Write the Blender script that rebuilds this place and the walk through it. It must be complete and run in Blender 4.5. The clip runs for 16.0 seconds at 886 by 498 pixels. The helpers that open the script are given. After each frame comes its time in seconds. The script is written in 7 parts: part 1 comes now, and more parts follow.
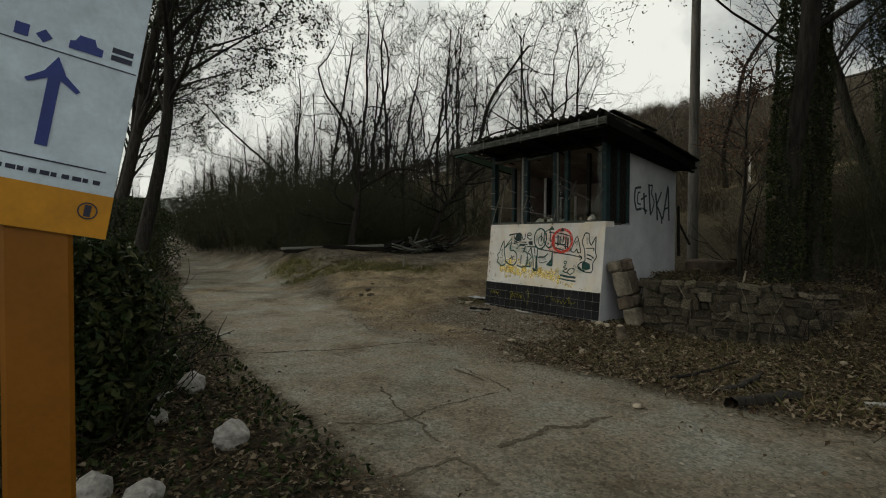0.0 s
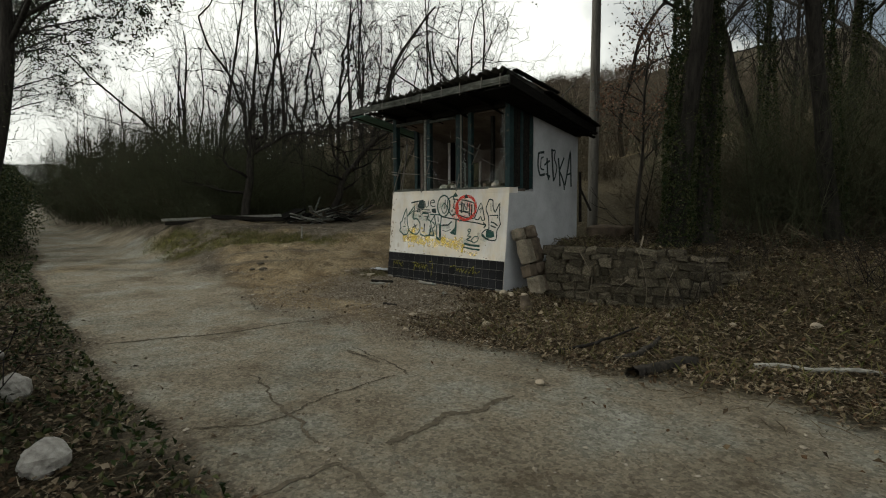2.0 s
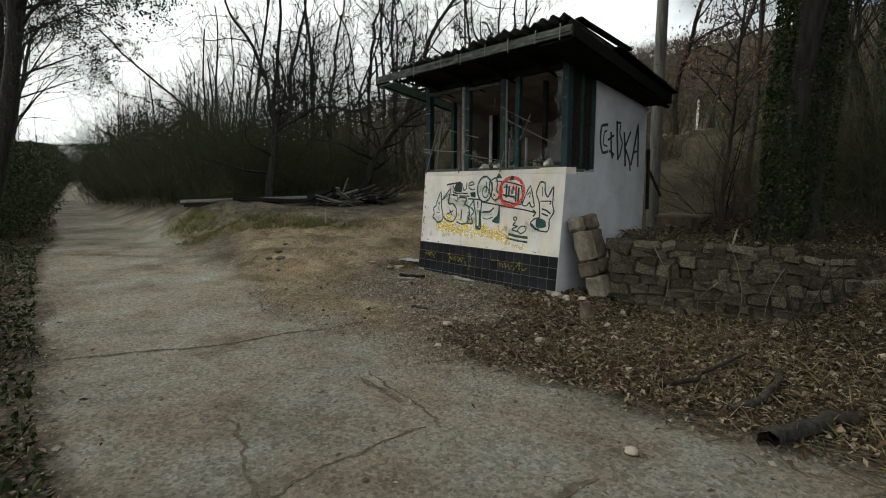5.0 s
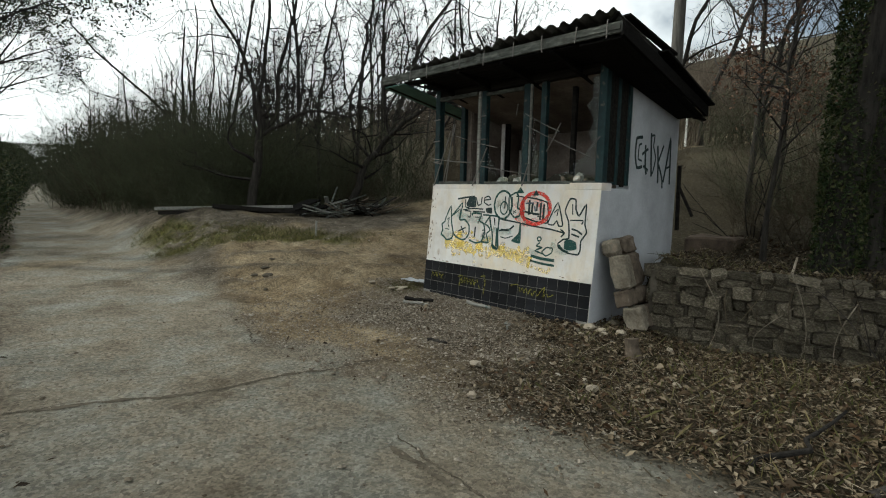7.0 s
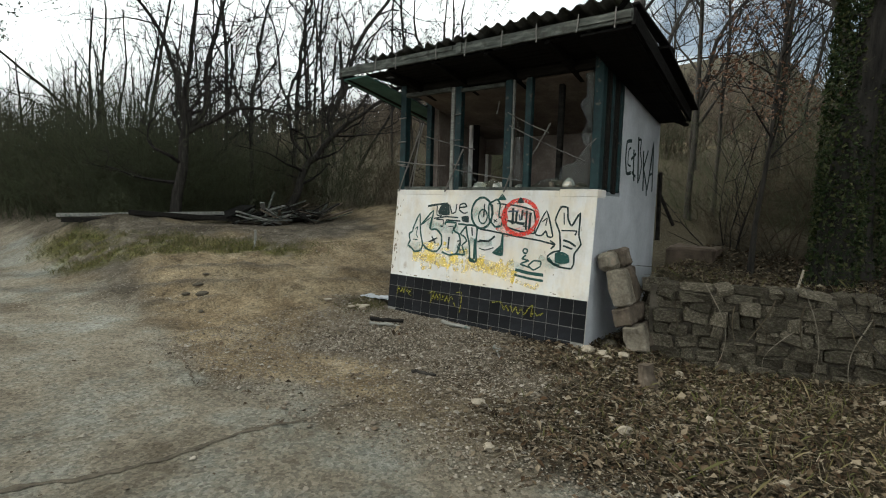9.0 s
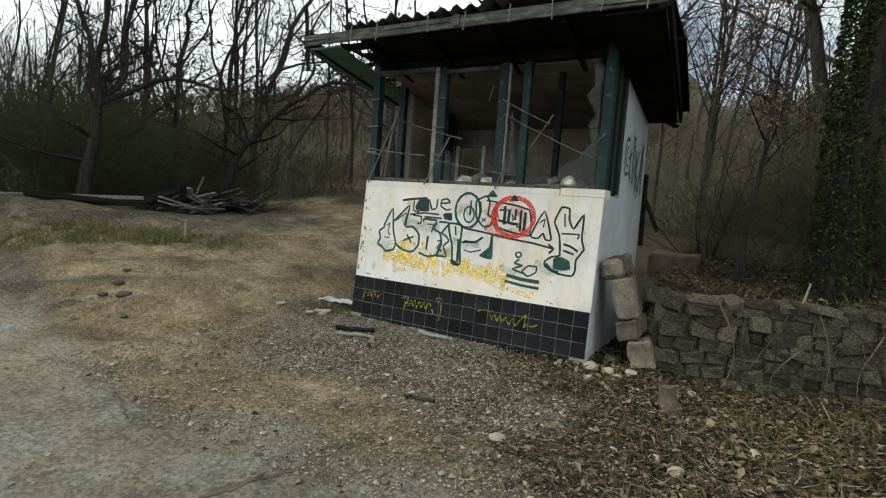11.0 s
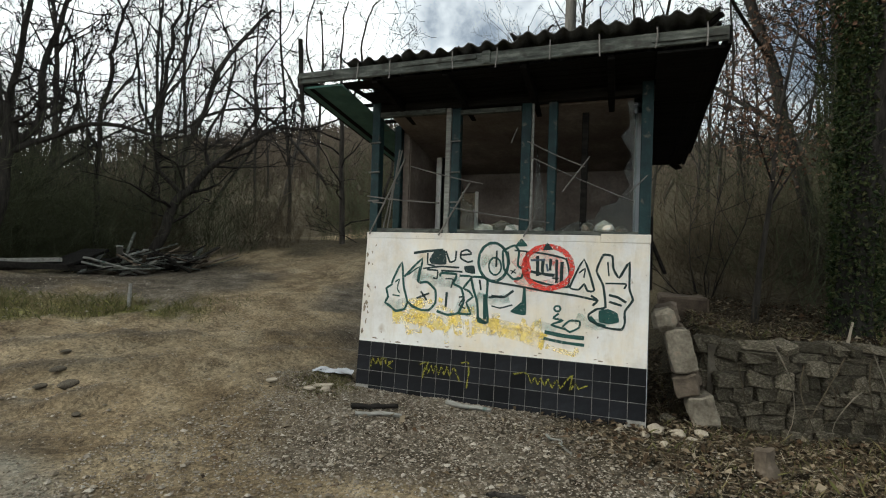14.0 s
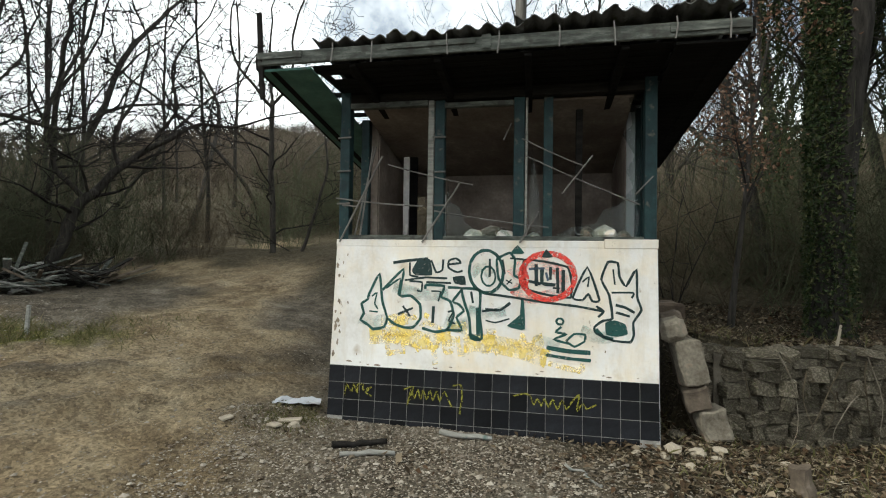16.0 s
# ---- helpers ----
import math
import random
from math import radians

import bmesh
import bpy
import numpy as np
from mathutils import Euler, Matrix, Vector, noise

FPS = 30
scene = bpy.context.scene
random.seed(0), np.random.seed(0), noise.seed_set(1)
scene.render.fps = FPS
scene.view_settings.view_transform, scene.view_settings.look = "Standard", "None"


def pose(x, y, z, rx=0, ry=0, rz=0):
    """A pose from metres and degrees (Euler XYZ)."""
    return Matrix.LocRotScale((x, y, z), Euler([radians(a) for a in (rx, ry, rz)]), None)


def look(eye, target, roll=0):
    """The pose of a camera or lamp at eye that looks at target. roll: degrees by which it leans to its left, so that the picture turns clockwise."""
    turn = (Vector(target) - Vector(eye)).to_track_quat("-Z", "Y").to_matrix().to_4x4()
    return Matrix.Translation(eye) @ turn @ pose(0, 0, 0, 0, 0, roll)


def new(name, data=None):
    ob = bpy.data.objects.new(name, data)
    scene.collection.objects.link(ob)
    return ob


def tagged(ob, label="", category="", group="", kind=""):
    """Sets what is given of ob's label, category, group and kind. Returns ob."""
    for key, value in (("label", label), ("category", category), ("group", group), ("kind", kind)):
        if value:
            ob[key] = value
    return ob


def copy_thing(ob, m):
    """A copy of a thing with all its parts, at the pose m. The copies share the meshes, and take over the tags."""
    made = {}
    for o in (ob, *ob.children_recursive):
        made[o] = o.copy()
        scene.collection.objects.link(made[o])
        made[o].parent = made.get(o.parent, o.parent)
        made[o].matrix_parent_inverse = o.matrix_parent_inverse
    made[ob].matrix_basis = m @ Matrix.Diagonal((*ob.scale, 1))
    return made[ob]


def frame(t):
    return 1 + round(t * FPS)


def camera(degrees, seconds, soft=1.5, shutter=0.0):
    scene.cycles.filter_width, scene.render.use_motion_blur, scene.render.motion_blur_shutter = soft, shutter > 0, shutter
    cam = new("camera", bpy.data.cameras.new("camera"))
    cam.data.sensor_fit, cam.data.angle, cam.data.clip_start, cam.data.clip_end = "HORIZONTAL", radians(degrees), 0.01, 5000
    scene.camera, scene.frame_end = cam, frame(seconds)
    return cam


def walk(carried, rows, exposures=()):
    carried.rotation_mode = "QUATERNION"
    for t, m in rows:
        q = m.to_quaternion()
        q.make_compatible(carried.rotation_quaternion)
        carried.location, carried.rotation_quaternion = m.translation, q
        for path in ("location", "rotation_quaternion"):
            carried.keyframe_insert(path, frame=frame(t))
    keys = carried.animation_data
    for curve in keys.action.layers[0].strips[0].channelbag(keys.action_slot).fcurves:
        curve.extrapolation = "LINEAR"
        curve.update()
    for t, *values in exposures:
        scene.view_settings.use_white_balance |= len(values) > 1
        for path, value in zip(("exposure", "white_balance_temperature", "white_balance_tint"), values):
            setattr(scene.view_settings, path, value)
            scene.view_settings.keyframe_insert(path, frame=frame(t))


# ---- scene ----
cam = camera(80.7, 16.0, soft=1.1)
PATH = [
    (0, (5.281, -6.933, 1.477), (3.652, -5.773, 1.431), 0.2),
    (0.5, (5.185, -6.871, 1.476), (3.698, -5.537, 1.378), 0.4),
    (1, (5.102, -6.811, 1.471), (3.713, -5.373, 1.42), -1.6),
    (1.5, (5.036, -6.666, 1.456), (3.708, -5.178, 1.309), -1.4),
    (2, (4.967, -6.447, 1.451), (3.562, -5.032, 1.287), -0.3),
    (2.5, (4.852, -6.29, 1.438), (3.449, -4.877, 1.246), 0.6),
    (3, (4.662, -6.139, 1.441), (3.299, -4.692, 1.223), 0.8),
    (3.5, (4.498, -5.965, 1.438), (3.081, -4.567, 1.246), -0.3),
    (4, (4.339, -5.797, 1.448), (2.839, -4.491, 1.238), 0.8),
    (6.5, (3.293, -5.42, 1.523), (1.847, -4.065, 1.255), -0.3),
    (7, (3.036, -5.38, 1.527), (1.605, -3.997, 1.331), 1.4),
    (7.5, (2.794, -5.326, 1.527), (1.397, -3.912, 1.306), 1.8),
    (8, (2.556, -5.252, 1.528), (1.228, -3.772, 1.312), 1.5),
    (8.5, (2.335, -5.208, 1.527), (1.062, -3.685, 1.281), 2.8),
    (9, (2.095, -5.184, 1.523), (0.865, -3.616, 1.358), 1.7),
    (11.5, (0.938, -4.879, 1.486), (0.013, -3.115, 1.306), 3.2),
    (12, (0.717, -4.826, 1.485), (-0.165, -3.04, 1.304), 0.5),
    (12.5, (0.529, -4.83, 1.491), (-0.272, -3.004, 1.333), 1.6),
    (13, (0.347, -4.885, 1.502), (-0.447, -3.05, 1.431), 2.2),
    (13.5, (0.158, -4.924, 1.513), (-0.641, -3.09, 1.536), 2.2),
    (14, (-0.032, -4.874, 1.518), (-0.75, -3.008, 1.535), 1.8),
    (14.5, (-0.222, -4.774, 1.521), (-0.879, -2.885, 1.51), 1.6),
    (15, (-0.411, -4.685, 1.522), (-0.976, -2.767, 1.536), 2.1),
    (15.5, (-0.602, -4.615, 1.524), (-1.083, -2.674, 1.51), 2.1),
    (16, (-0.805, -4.519, 1.529), (-1.22, -2.564, 1.578), 0.9),
]
walk(cam, [(t, look(eye, target, roll)) for t, eye, target, roll in PATH],
     [(0, -1.80, 6900, 2), (0.8, -1.60, 6900, 2), (2, -1.44, 6850, 2), (4, -1.06, 6650, 3), (6.5, -1.10, 6350, 2), (7, -0.93, 6350, 1), (8, -0.88, 6350, 2), (9, -0.61, 6350, 1), (11.5, -0.48, 6350, 2), (12.5, -0.10, 6400, 3), (14.5, -0.74, 6350, 2), (15.5, -0.47, 6350, 2), (16, -0.34, 6350, 2)])

# ---- light and sky ----
world = bpy.data.worlds.new("sky")
scene.world = world
world.use_nodes = True
wn, wl = world.node_tree.nodes, world.node_tree.links
wn.clear()
w_out = wn.new("ShaderNodeOutputWorld")
w_bg = wn.new("ShaderNodeBackground")
w_sky = wn.new("ShaderNodeTexSky")
w_sky.sky_type = "NISHITA"
w_sky.sun_disc = False
SUN_TO = Vector((-0.70, -0.42, 0.58)).normalized()
w_sky.sun_elevation = math.asin(SUN_TO.z)
w_sky.sun_rotation = math.atan2(SUN_TO.x, SUN_TO.y)
w_sky.dust_density = 2.0
w_map = wn.new("ShaderNodeTexCoord")
w_noise = wn.new("ShaderNodeTexNoise")
w_noise.inputs["Scale"].default_value = 3.2
w_noise.inputs["Detail"].default_value = 7
w_noise.inputs["Roughness"].default_value = 0.6
# the cloud cover is broken towards the hill
w_dot = wn.new("ShaderNodeVectorMath")
w_dot.operation = "DOT_PRODUCT"
w_dot.inputs[1].default_value = Vector((0.10, 0.97, 0.20)).normalized()
w_open = wn.new("ShaderNodeMapRange")
w_open.interpolation_type = "SMOOTHSTEP"
w_open.inputs["From Min"].default_value, w_open.inputs["From Max"].default_value = 0.66, 0.94
w_open.inputs["To Min"].default_value, w_open.inputs["To Max"].default_value = 0.07, -0.17
w_sum = wn.new("ShaderNodeMath")
w_ramp = wn.new("ShaderNodeValToRGB")
w_ramp.color_ramp.elements[0].position = 0.27
w_ramp.color_ramp.elements[0].color = (0.10, 0.10, 0.10, 1)
w_ramp.color_ramp.elements[1].position = 0.53
w_mix = wn.new("ShaderNodeMixRGB")
w_mix.inputs["Color2"].default_value = (23.0, 23.1, 23.3, 1)
wl.new(w_map.outputs["Generated"], w_noise.inputs["Vector"])
wl.new(w_map.outputs["Generated"], w_dot.inputs[0])
wl.new(w_dot.outputs["Value"], w_open.inputs["Value"])
wl.new(w_noise.outputs["Fac"], w_sum.inputs[0])
wl.new(w_open.outputs["Result"], w_sum.inputs[1])
wl.new(w_sum.outputs[0], w_ramp.inputs["Fac"])
wl.new(w_ramp.outputs["Color"], w_mix.inputs["Fac"])
wl.new(w_sky.outputs["Color"], w_mix.inputs["Color1"])
wl.new(w_mix.outputs["Color"], w_bg.inputs["Color"])
w_bg.inputs["Strength"].default_value = 0.13
wl.new(w_bg.outputs["Background"], w_out.inputs["Surface"])

sun_data = bpy.data.lights.new("sun", "SUN")
sun_data.energy = 5.0
sun_data.angle = radians(3)
sun_data.color = (1.0, 0.93, 0.83)
sun = new("sun", sun_data)
sun.matrix_world = look(SUN_TO * 60, (0, 0, 0))


# ---- materials ----
def material(name, stops, scale=6.0, rough=0.85, bump=0.3, fine=60.0, metal=0.0, stretch=(1, 1, 1), spread=0.25, per_object=0.0, dirt=None, coords="Object"):
    """Noise through a colour ramp, fine grain on top, bump from both."""
    m = bpy.data.materials.new(name)
    m.use_nodes = True
    n, l = m.node_tree.nodes, m.node_tree.links
    b = n["Principled BSDF"]
    tc = n.new("ShaderNodeTexCoord")
    mp = n.new("ShaderNodeMapping")
    mp.inputs["Scale"].default_value = stretch
    l.new(tc.outputs[coords], mp.inputs["Vector"])
    a = n.new("ShaderNodeTexNoise")
    a.inputs["Scale"].default_value, a.inputs["Detail"].default_value, a.inputs["Roughness"].default_value = scale, 6, 0.62
    f = n.new("ShaderNodeTexNoise")
    f.inputs["Scale"].default_value, f.inputs["Detail"].default_value = fine, 3
    l.new(mp.outputs["Vector"], a.inputs["Vector"])
    l.new(mp.outputs["Vector"], f.inputs["Vector"])
    mixf = n.new("ShaderNodeMath")
    mixf.operation = "MULTIPLY_ADD"
    mixf.inputs[1].default_value = spread
    sub = n.new("ShaderNodeMath")
    sub.operation = "SUBTRACT"
    sub.inputs[1].default_value = 0.5
    l.new(f.outputs["Fac"], sub.inputs[0])
    l.new(sub.outputs[0], mixf.inputs[0])
    l.new(a.outputs["Fac"], mixf.inputs[2])
    ramp = n.new("ShaderNodeValToRGB")
    els = ramp.color_ramp.elements
    for i, (p, c) in enumerate(stops):
        e = els[i] if i < 2 else els.new(p)
        e.position, e.color = p, (*c, 1)
    l.new(mixf.outputs[0], ramp.inputs["Fac"])
    col = ramp.outputs["Color"]
    if per_object:
        oi = n.new("ShaderNodeObjectInfo")
        hs = n.new("ShaderNodeHueSaturation")
        mr = n.new("ShaderNodeMapRange")
        mr.inputs["To Min"].default_value, mr.inputs["To Max"].default_value = 1 - per_object, 1 + per_object
        l.new(oi.outputs["Random"], mr.inputs["Value"])
        l.new(mr.outputs["Result"], hs.inputs["Value"])
        l.new(col, hs.inputs["Color"])
        col = hs.outputs["Color"]
    if dirt:
        dn = n.new("ShaderNodeTexNoise")
        dn.inputs["Scale"].default_value, dn.inputs["Detail"].default_value = dirt[0], 8
        dr = n.new("ShaderNodeValToRGB")
        dr.color_ramp.elements[0].position, dr.color_ramp.elements[1].position = dirt[1], dirt[1] + 0.12
        mx = n.new("ShaderNodeMixRGB")
        mx.inputs["Color2"].default_value = (*dirt[2], 1)
        l.new(tc.outputs[coords], dn.inputs["Vector"])
        l.new(dn.outputs["Fac"], dr.inputs["Fac"])
        l.new(dr.outputs["Color"], mx.inputs["Fac"])
        l.new(col, mx.inputs["Color1"])
        col = mx.outputs["Color"]
    l.new(col, b.inputs["Base Color"])
    b.inputs["Roughness"].default_value, b.inputs["Metallic"].default_value = rough, metal
    b.inputs["Specular IOR Level"].default_value = 0.08 if rough >= 0.9 else 0.3
    bp = n.new("ShaderNodeBump")
    bp.inputs["Strength"].default_value, bp.inputs["Distance"].default_value = bump, 0.02
    l.new(mixf.outputs[0], bp.inputs["Height"])
    l.new(bp.outputs["Normal"], b.inputs["Normal"])
    return m


def plain(name, colour, rough=0.7, metal=0.0):
    return material(name, [(0.3, [c * 0.8 for c in colour]), (0.7, [min(1, c * 1.15) for c in colour])], 9, rough, 0.12, 70, metal)


def island_leaves(name, colours, rough=0.7):
    """Leaves that vary from one to the next."""
    m = bpy.data.materials.new(name)
    m.use_nodes = True
    n, l = m.node_tree.nodes, m.node_tree.links
    b = n["Principled BSDF"]
    g = n.new("ShaderNodeNewGeometry")
    r = n.new("ShaderNodeValToRGB")
    for i, c in enumerate(colours):
        e = r.color_ramp.elements[i] if i < 2 else r.color_ramp.elements.new(i / (len(colours) - 1))
        e.position, e.color = i / (len(colours) - 1), (*c, 1)
    l.new(g.outputs["Random Per Island"], r.inputs["Fac"])
    l.new(r.outputs["Color"], b.inputs["Base Color"])
    b.inputs["Roughness"].default_value = rough
    b.inputs["Specular IOR Level"].default_value = 0.10 if rough > 0.5 else 0.25
    return m


M_PLASTER = material("white_plaster", [(0.25, (0.50, 0.465, 0.42)), (0.5, (0.63, 0.61, 0.585)), (0.75, (0.71, 0.70, 0.685))], 2.4, 0.85, 0.25, 40, dirt=(5.0, 0.66, (0.42, 0.36, 0.29)))
def add_streaks(m, colour, scale, stretch, start, width=0.14, amount=0.75):
    """Run-off stains or spalled patches over a finished material."""
    n, l = m.node_tree.nodes, m.node_tree.links
    b = n["Principled BSDF"]
    old = b.inputs["Base Color"].links[0].from_socket
    tc = n.new("ShaderNodeTexCoord")
    mp = n.new("ShaderNodeMapping")
    mp.inputs["Scale"].default_value = stretch
    t = n.new("ShaderNodeTexNoise")
    t.inputs["Scale"].default_value, t.inputs["Detail"].default_value, t.inputs["Roughness"].default_value = scale, 9, 0.7
    r = n.new("ShaderNodeValToRGB")
    r.color_ramp.elements[0].position, r.color_ramp.elements[1].position = start, start + width
    r.color_ramp.elements[1].color = (amount, amount, amount, 1)
    x = n.new("ShaderNodeMixRGB")
    x.inputs["Color2"].default_value = (*colour, 1)
    l.new(tc.outputs["Object"], mp.inputs["Vector"])
    l.new(mp.outputs["Vector"], t.inputs["Vector"])
    l.new(t.outputs["Fac"], r.inputs["Fac"])
    l.new(r.outputs["Color"], x.inputs["Fac"])
    l.new(old, x.inputs["Color1"])
    l.new(x.outputs["Color"], b.inputs["Base Color"])


add_streaks(M_PLASTER, (0.50, 0.44, 0.35), 3.0, (2.6, 1, 0.45), 0.50, 0.22, 0.7)
add_streaks(M_PLASTER, (0.72, 0.60, 0.42), 1.4, (1.3, 1, 0.9), 0.45, 0.18, 0.55)
add_streaks(M_PLASTER, (0.30, 0.25, 0.19), 11.0, (1, 1, 0.8), 0.63, 0.06, 0.8)
# white plaster with the side wall's shade mixed into its grey
M_SIDE = material("shade_grey_plaster", [(0.25, (0.30, 0.31, 0.33)), (0.7, (0.45, 0.47, 0.50))], 2.0, 0.88, 0.25, 40, dirt=(4.0, 0.68, (0.38, 0.34, 0.30)))
M_TILE = material("black_glazed_tile", [(0.3, (0.004, 0.004, 0.005)), (0.75, (0.013, 0.014, 0.017))], 7, 0.5, 0.05, 50, per_object=0.6, dirt=(9.0, 0.66, (0.05, 0.045, 0.038)))
M_TILE.node_tree.nodes["Principled BSDF"].inputs["Specular IOR Level"].default_value = 0.12
M_GROUT = material("pale_grout", [(0.3, (0.10, 0.097, 0.09)), (0.7, (0.28, 0.27, 0.25))], 12, 0.9, 0.2)
M_TEAL = material("worn_teal_paint", [(0.35, (0.004, 0.014, 0.017)), (0.6, (0.008, 0.030, 0.032)), (0.8, (0.026, 0.054, 0.053))], 8, 0.65, 0.25, 60, dirt=(14.0, 0.62, (0.10, 0.085, 0.07)))
M_FASCIA = material("grey_peeling_paint", [(0.3, (0.024, 0.027, 0.023)), (0.5, (0.062, 0.067, 0.059)), (0.75, (0.16, 0.168, 0.148))], 5, 0.85, 0.4, 60, stretch=(1.2, 6, 6), dirt=(9.0, 0.52, (0.035, 0.035, 0.03)))
M_GREEN = material("faded_green_board", [(0.3, (0.03, 0.085, 0.07)), (0.7, (0.075, 0.16, 0.135))], 5, 0.75, 0.25, 50, dirt=(8.0, 0.62, (0.09, 0.08, 0.06)))
M_PALEWOOD = material("weathered_pale_wood", [(0.3, (0.11, 0.106, 0.096)), (0.7, (0.27, 0.268, 0.246))], 5, 0.85, 0.4, 60, stretch=(0.3, 6, 6), dirt=(10.0, 0.60, (0.06, 0.10, 0.09)))
M_DARKWOOD = material("rotten_dark_wood", [(0.3, (0.006, 0.006, 0.006)), (0.7, (0.026, 0.023, 0.020))], 5, 0.9, 0.4, 60, stretch=(0.4, 5, 5))
# near-black wood: holds the roof underside's shade as colour, also used for black panels
M_BLACKWOOD = material("shade_black_wood", [(0.3, (0.003, 0.003, 0.003)), (0.7, (0.012, 0.011, 0.010))], 5, 0.95, 0.4, 60, stretch=(0.4, 5, 5))
M_ROOF = material("mossy_cement_sheet", [(0.3, (0.035, 0.035, 0.034)), (0.6, (0.10, 0.10, 0.095)), (0.8, (0.17, 0.17, 0.16))], 4, 0.92, 0.4, 45, dirt=(6.0, 0.58, (0.04, 0.045, 0.025)))
M_INSIDE = material("stained_inner_plaster", [(0.25, (0.09, 0.072, 0.060)), (0.55, (0.19, 0.158, 0.136)), (0.8, (0.34, 0.295, 0.26))], 2.0, 0.9, 0.3, 30)
M_STONE = material("grey_brown_stone", [(0.25, (0.020, 0.017, 0.012)), (0.5, (0.066, 0.057, 0.042)), (0.8, (0.20, 0.178, 0.142))], 9, 0.92, 0.6, 40, per_object=0.4, dirt=(7.0, 0.60, (0.055, 0.06, 0.028)))
M_MORTAR = material("old_mortar", [(0.3, (0.040, 0.034, 0.026)), (0.7, (0.12, 0.106, 0.086))], 8, 0.95, 0.6)
M_RUBBLE = material("broken_masonry", [(0.3, (0.08, 0.068, 0.052)), (0.6, (0.19, 0.168, 0.134)), (0.8, (0.34, 0.312, 0.265))], 5, 0.92, 0.6, 40, dirt=(5.0, 0.57, (0.20, 0.13, 0.09)))
M_BARK = material("grey_bark", [(0.3, (0.012, 0.011, 0.010)), (0.7, (0.050, 0.045, 0.040))], 4, 0.95, 0.8, 30, stretch=(5, 5, 0.8), per_object=0.3)
M_TWIG = material("dark_twig", [(0.3, (0.009, 0.008, 0.008)), (0.7, (0.030, 0.026, 0.024))], 3, 0.95, 0.1, 20, per_object=0.25)
M_BRUSH = material("brown_brushwood", [(0.3, (0.032, 0.026, 0.018)), (0.7, (0.090, 0.073, 0.050))], 1.5, 0.95, 0.1, 12, per_object=0.35)
M_GREENBRUSH = material("green_brown_brushwood", [(0.3, (0.026, 0.030, 0.018)), (0.7, (0.070, 0.076, 0.045))], 1.5, 0.95, 0.1, 12, per_object=0.35)
M_FARWOOD = material("hillside_brushwood", [(0.3, (0.050, 0.040, 0.030)), (0.7, (0.125, 0.102, 0.078))], 0.3, 0.95, 0.1, 3)
M_BROWNBLOCK = material("brown_crumbling_brick", [(0.3, (0.045, 0.036, 0.028)), (0.6, (0.105, 0.085, 0.066)), (0.8, (0.20, 0.17, 0.14))], 6, 0.95, 0.7, 40)
M_RUST = plain("rusty_iron", (0.10, 0.055, 0.035), 0.8, 0.3)
M_IRON = plain("grey_iron", (0.16, 0.15, 0.14), 0.6, 0.5)
M_ORANGE = material("orange_painted_wood", [(0.3, (0.20, 0.072, 0.004)), (0.7, (0.29, 0.11, 0.007))], 3, 0.55, 0.15, 50)
M_YELLOW = plain("yellow_orange_print", (0.60, 0.27, 0.015), 0.45)
M_SIGN = plain("blue_white_print", (0.62, 0.74, 0.86), 0.4)
M_BLUE = plain("blue_print", (0.03, 0.055, 0.25), 0.45)
M_INK = plain("dark_print", (0.03, 0.035, 0.07), 0.5)
M_WHITESTONE = plain("pale_limestone", (0.27, 0.235, 0.185), 0.9)
M_JAMB = plain("white_gloss_paint", (0.72, 0.71, 0.68), 0.6)
M_CRACK = material("dark_crack", [(0.3, (0.035, 0.030, 0.023)), (0.7, (0.10, 0.086, 0.066))], 14, 0.98, 0.3)


def spray_paint(name, colour, cover=0.35, width=0.25, grain=34.0):
    """Paint that lies as a speckle, thinner where the can passed fast."""
    m = plain(name, colour, 0.65)
    n, l = m.node_tree.nodes, m.node_tree.links
    tc = n.new("ShaderNodeTexCoord")
    a = n.new("ShaderNodeTexNoise")
    a.inputs["Scale"].default_value, a.inputs["Detail"].default_value, a.inputs["Roughness"].default_value = grain, 6, 0.7
    r = n.new("ShaderNodeMapRange")
    r.inputs["From Min"].default_value, r.inputs["From Max"].default_value = cover, cover + width
    l.new(tc.outputs["Object"], a.inputs["Vector"])
    l.new(a.outputs["Fac"], r.inputs["Value"])
    l.new(r.outputs["Result"], n["Principled BSDF"].inputs["Alpha"])
    return m


M_SPRAY_G = spray_paint("dark_green_spray", (0.012, 0.060, 0.052), 0.24, 0.20)
M_SPRAY_K = spray_paint("black_green_spray", (0.010, 0.026, 0.026), 0.22, 0.20)
M_SPRAY_R = spray_paint("red_spray", (0.66, 0.050, 0.035), 0.30, 0.28)
M_SPRAY_Y = spray_paint("yellow_spray", (0.85, 0.64, 0.12), 0.40, 0.40, 18.0)
M_SPRAY_L = spray_paint("lime_spray", (0.17, 0.16, 0.02), 0.32, 0.25)
M_SPRAY_B = spray_paint("blue_grey_spray", (0.07, 0.10, 0.14), 0.28, 0.22)
M_HAZE_G = spray_paint("green_overspray", (0.08, 0.24, 0.21), 0.40, 0.55, 11.0)
M_HAZE_Y = spray_paint("yellow_overspray", (0.86, 0.66, 0.14), 0.36, 0.42, 8.0)
M_HAZE_R = spray_paint("red_overspray", (0.75, 0.16, 0.12), 0.38, 0.5, 11.0)
M_LITTER = island_leaves("dead_leaves", [(0.016, 0.011, 0.007), (0.046, 0.032, 0.019), (0.082, 0.060, 0.036), (0.19, 0.158, 0.113), (0.056, 0.032, 0.017), (0.026, 0.019, 0.012)])
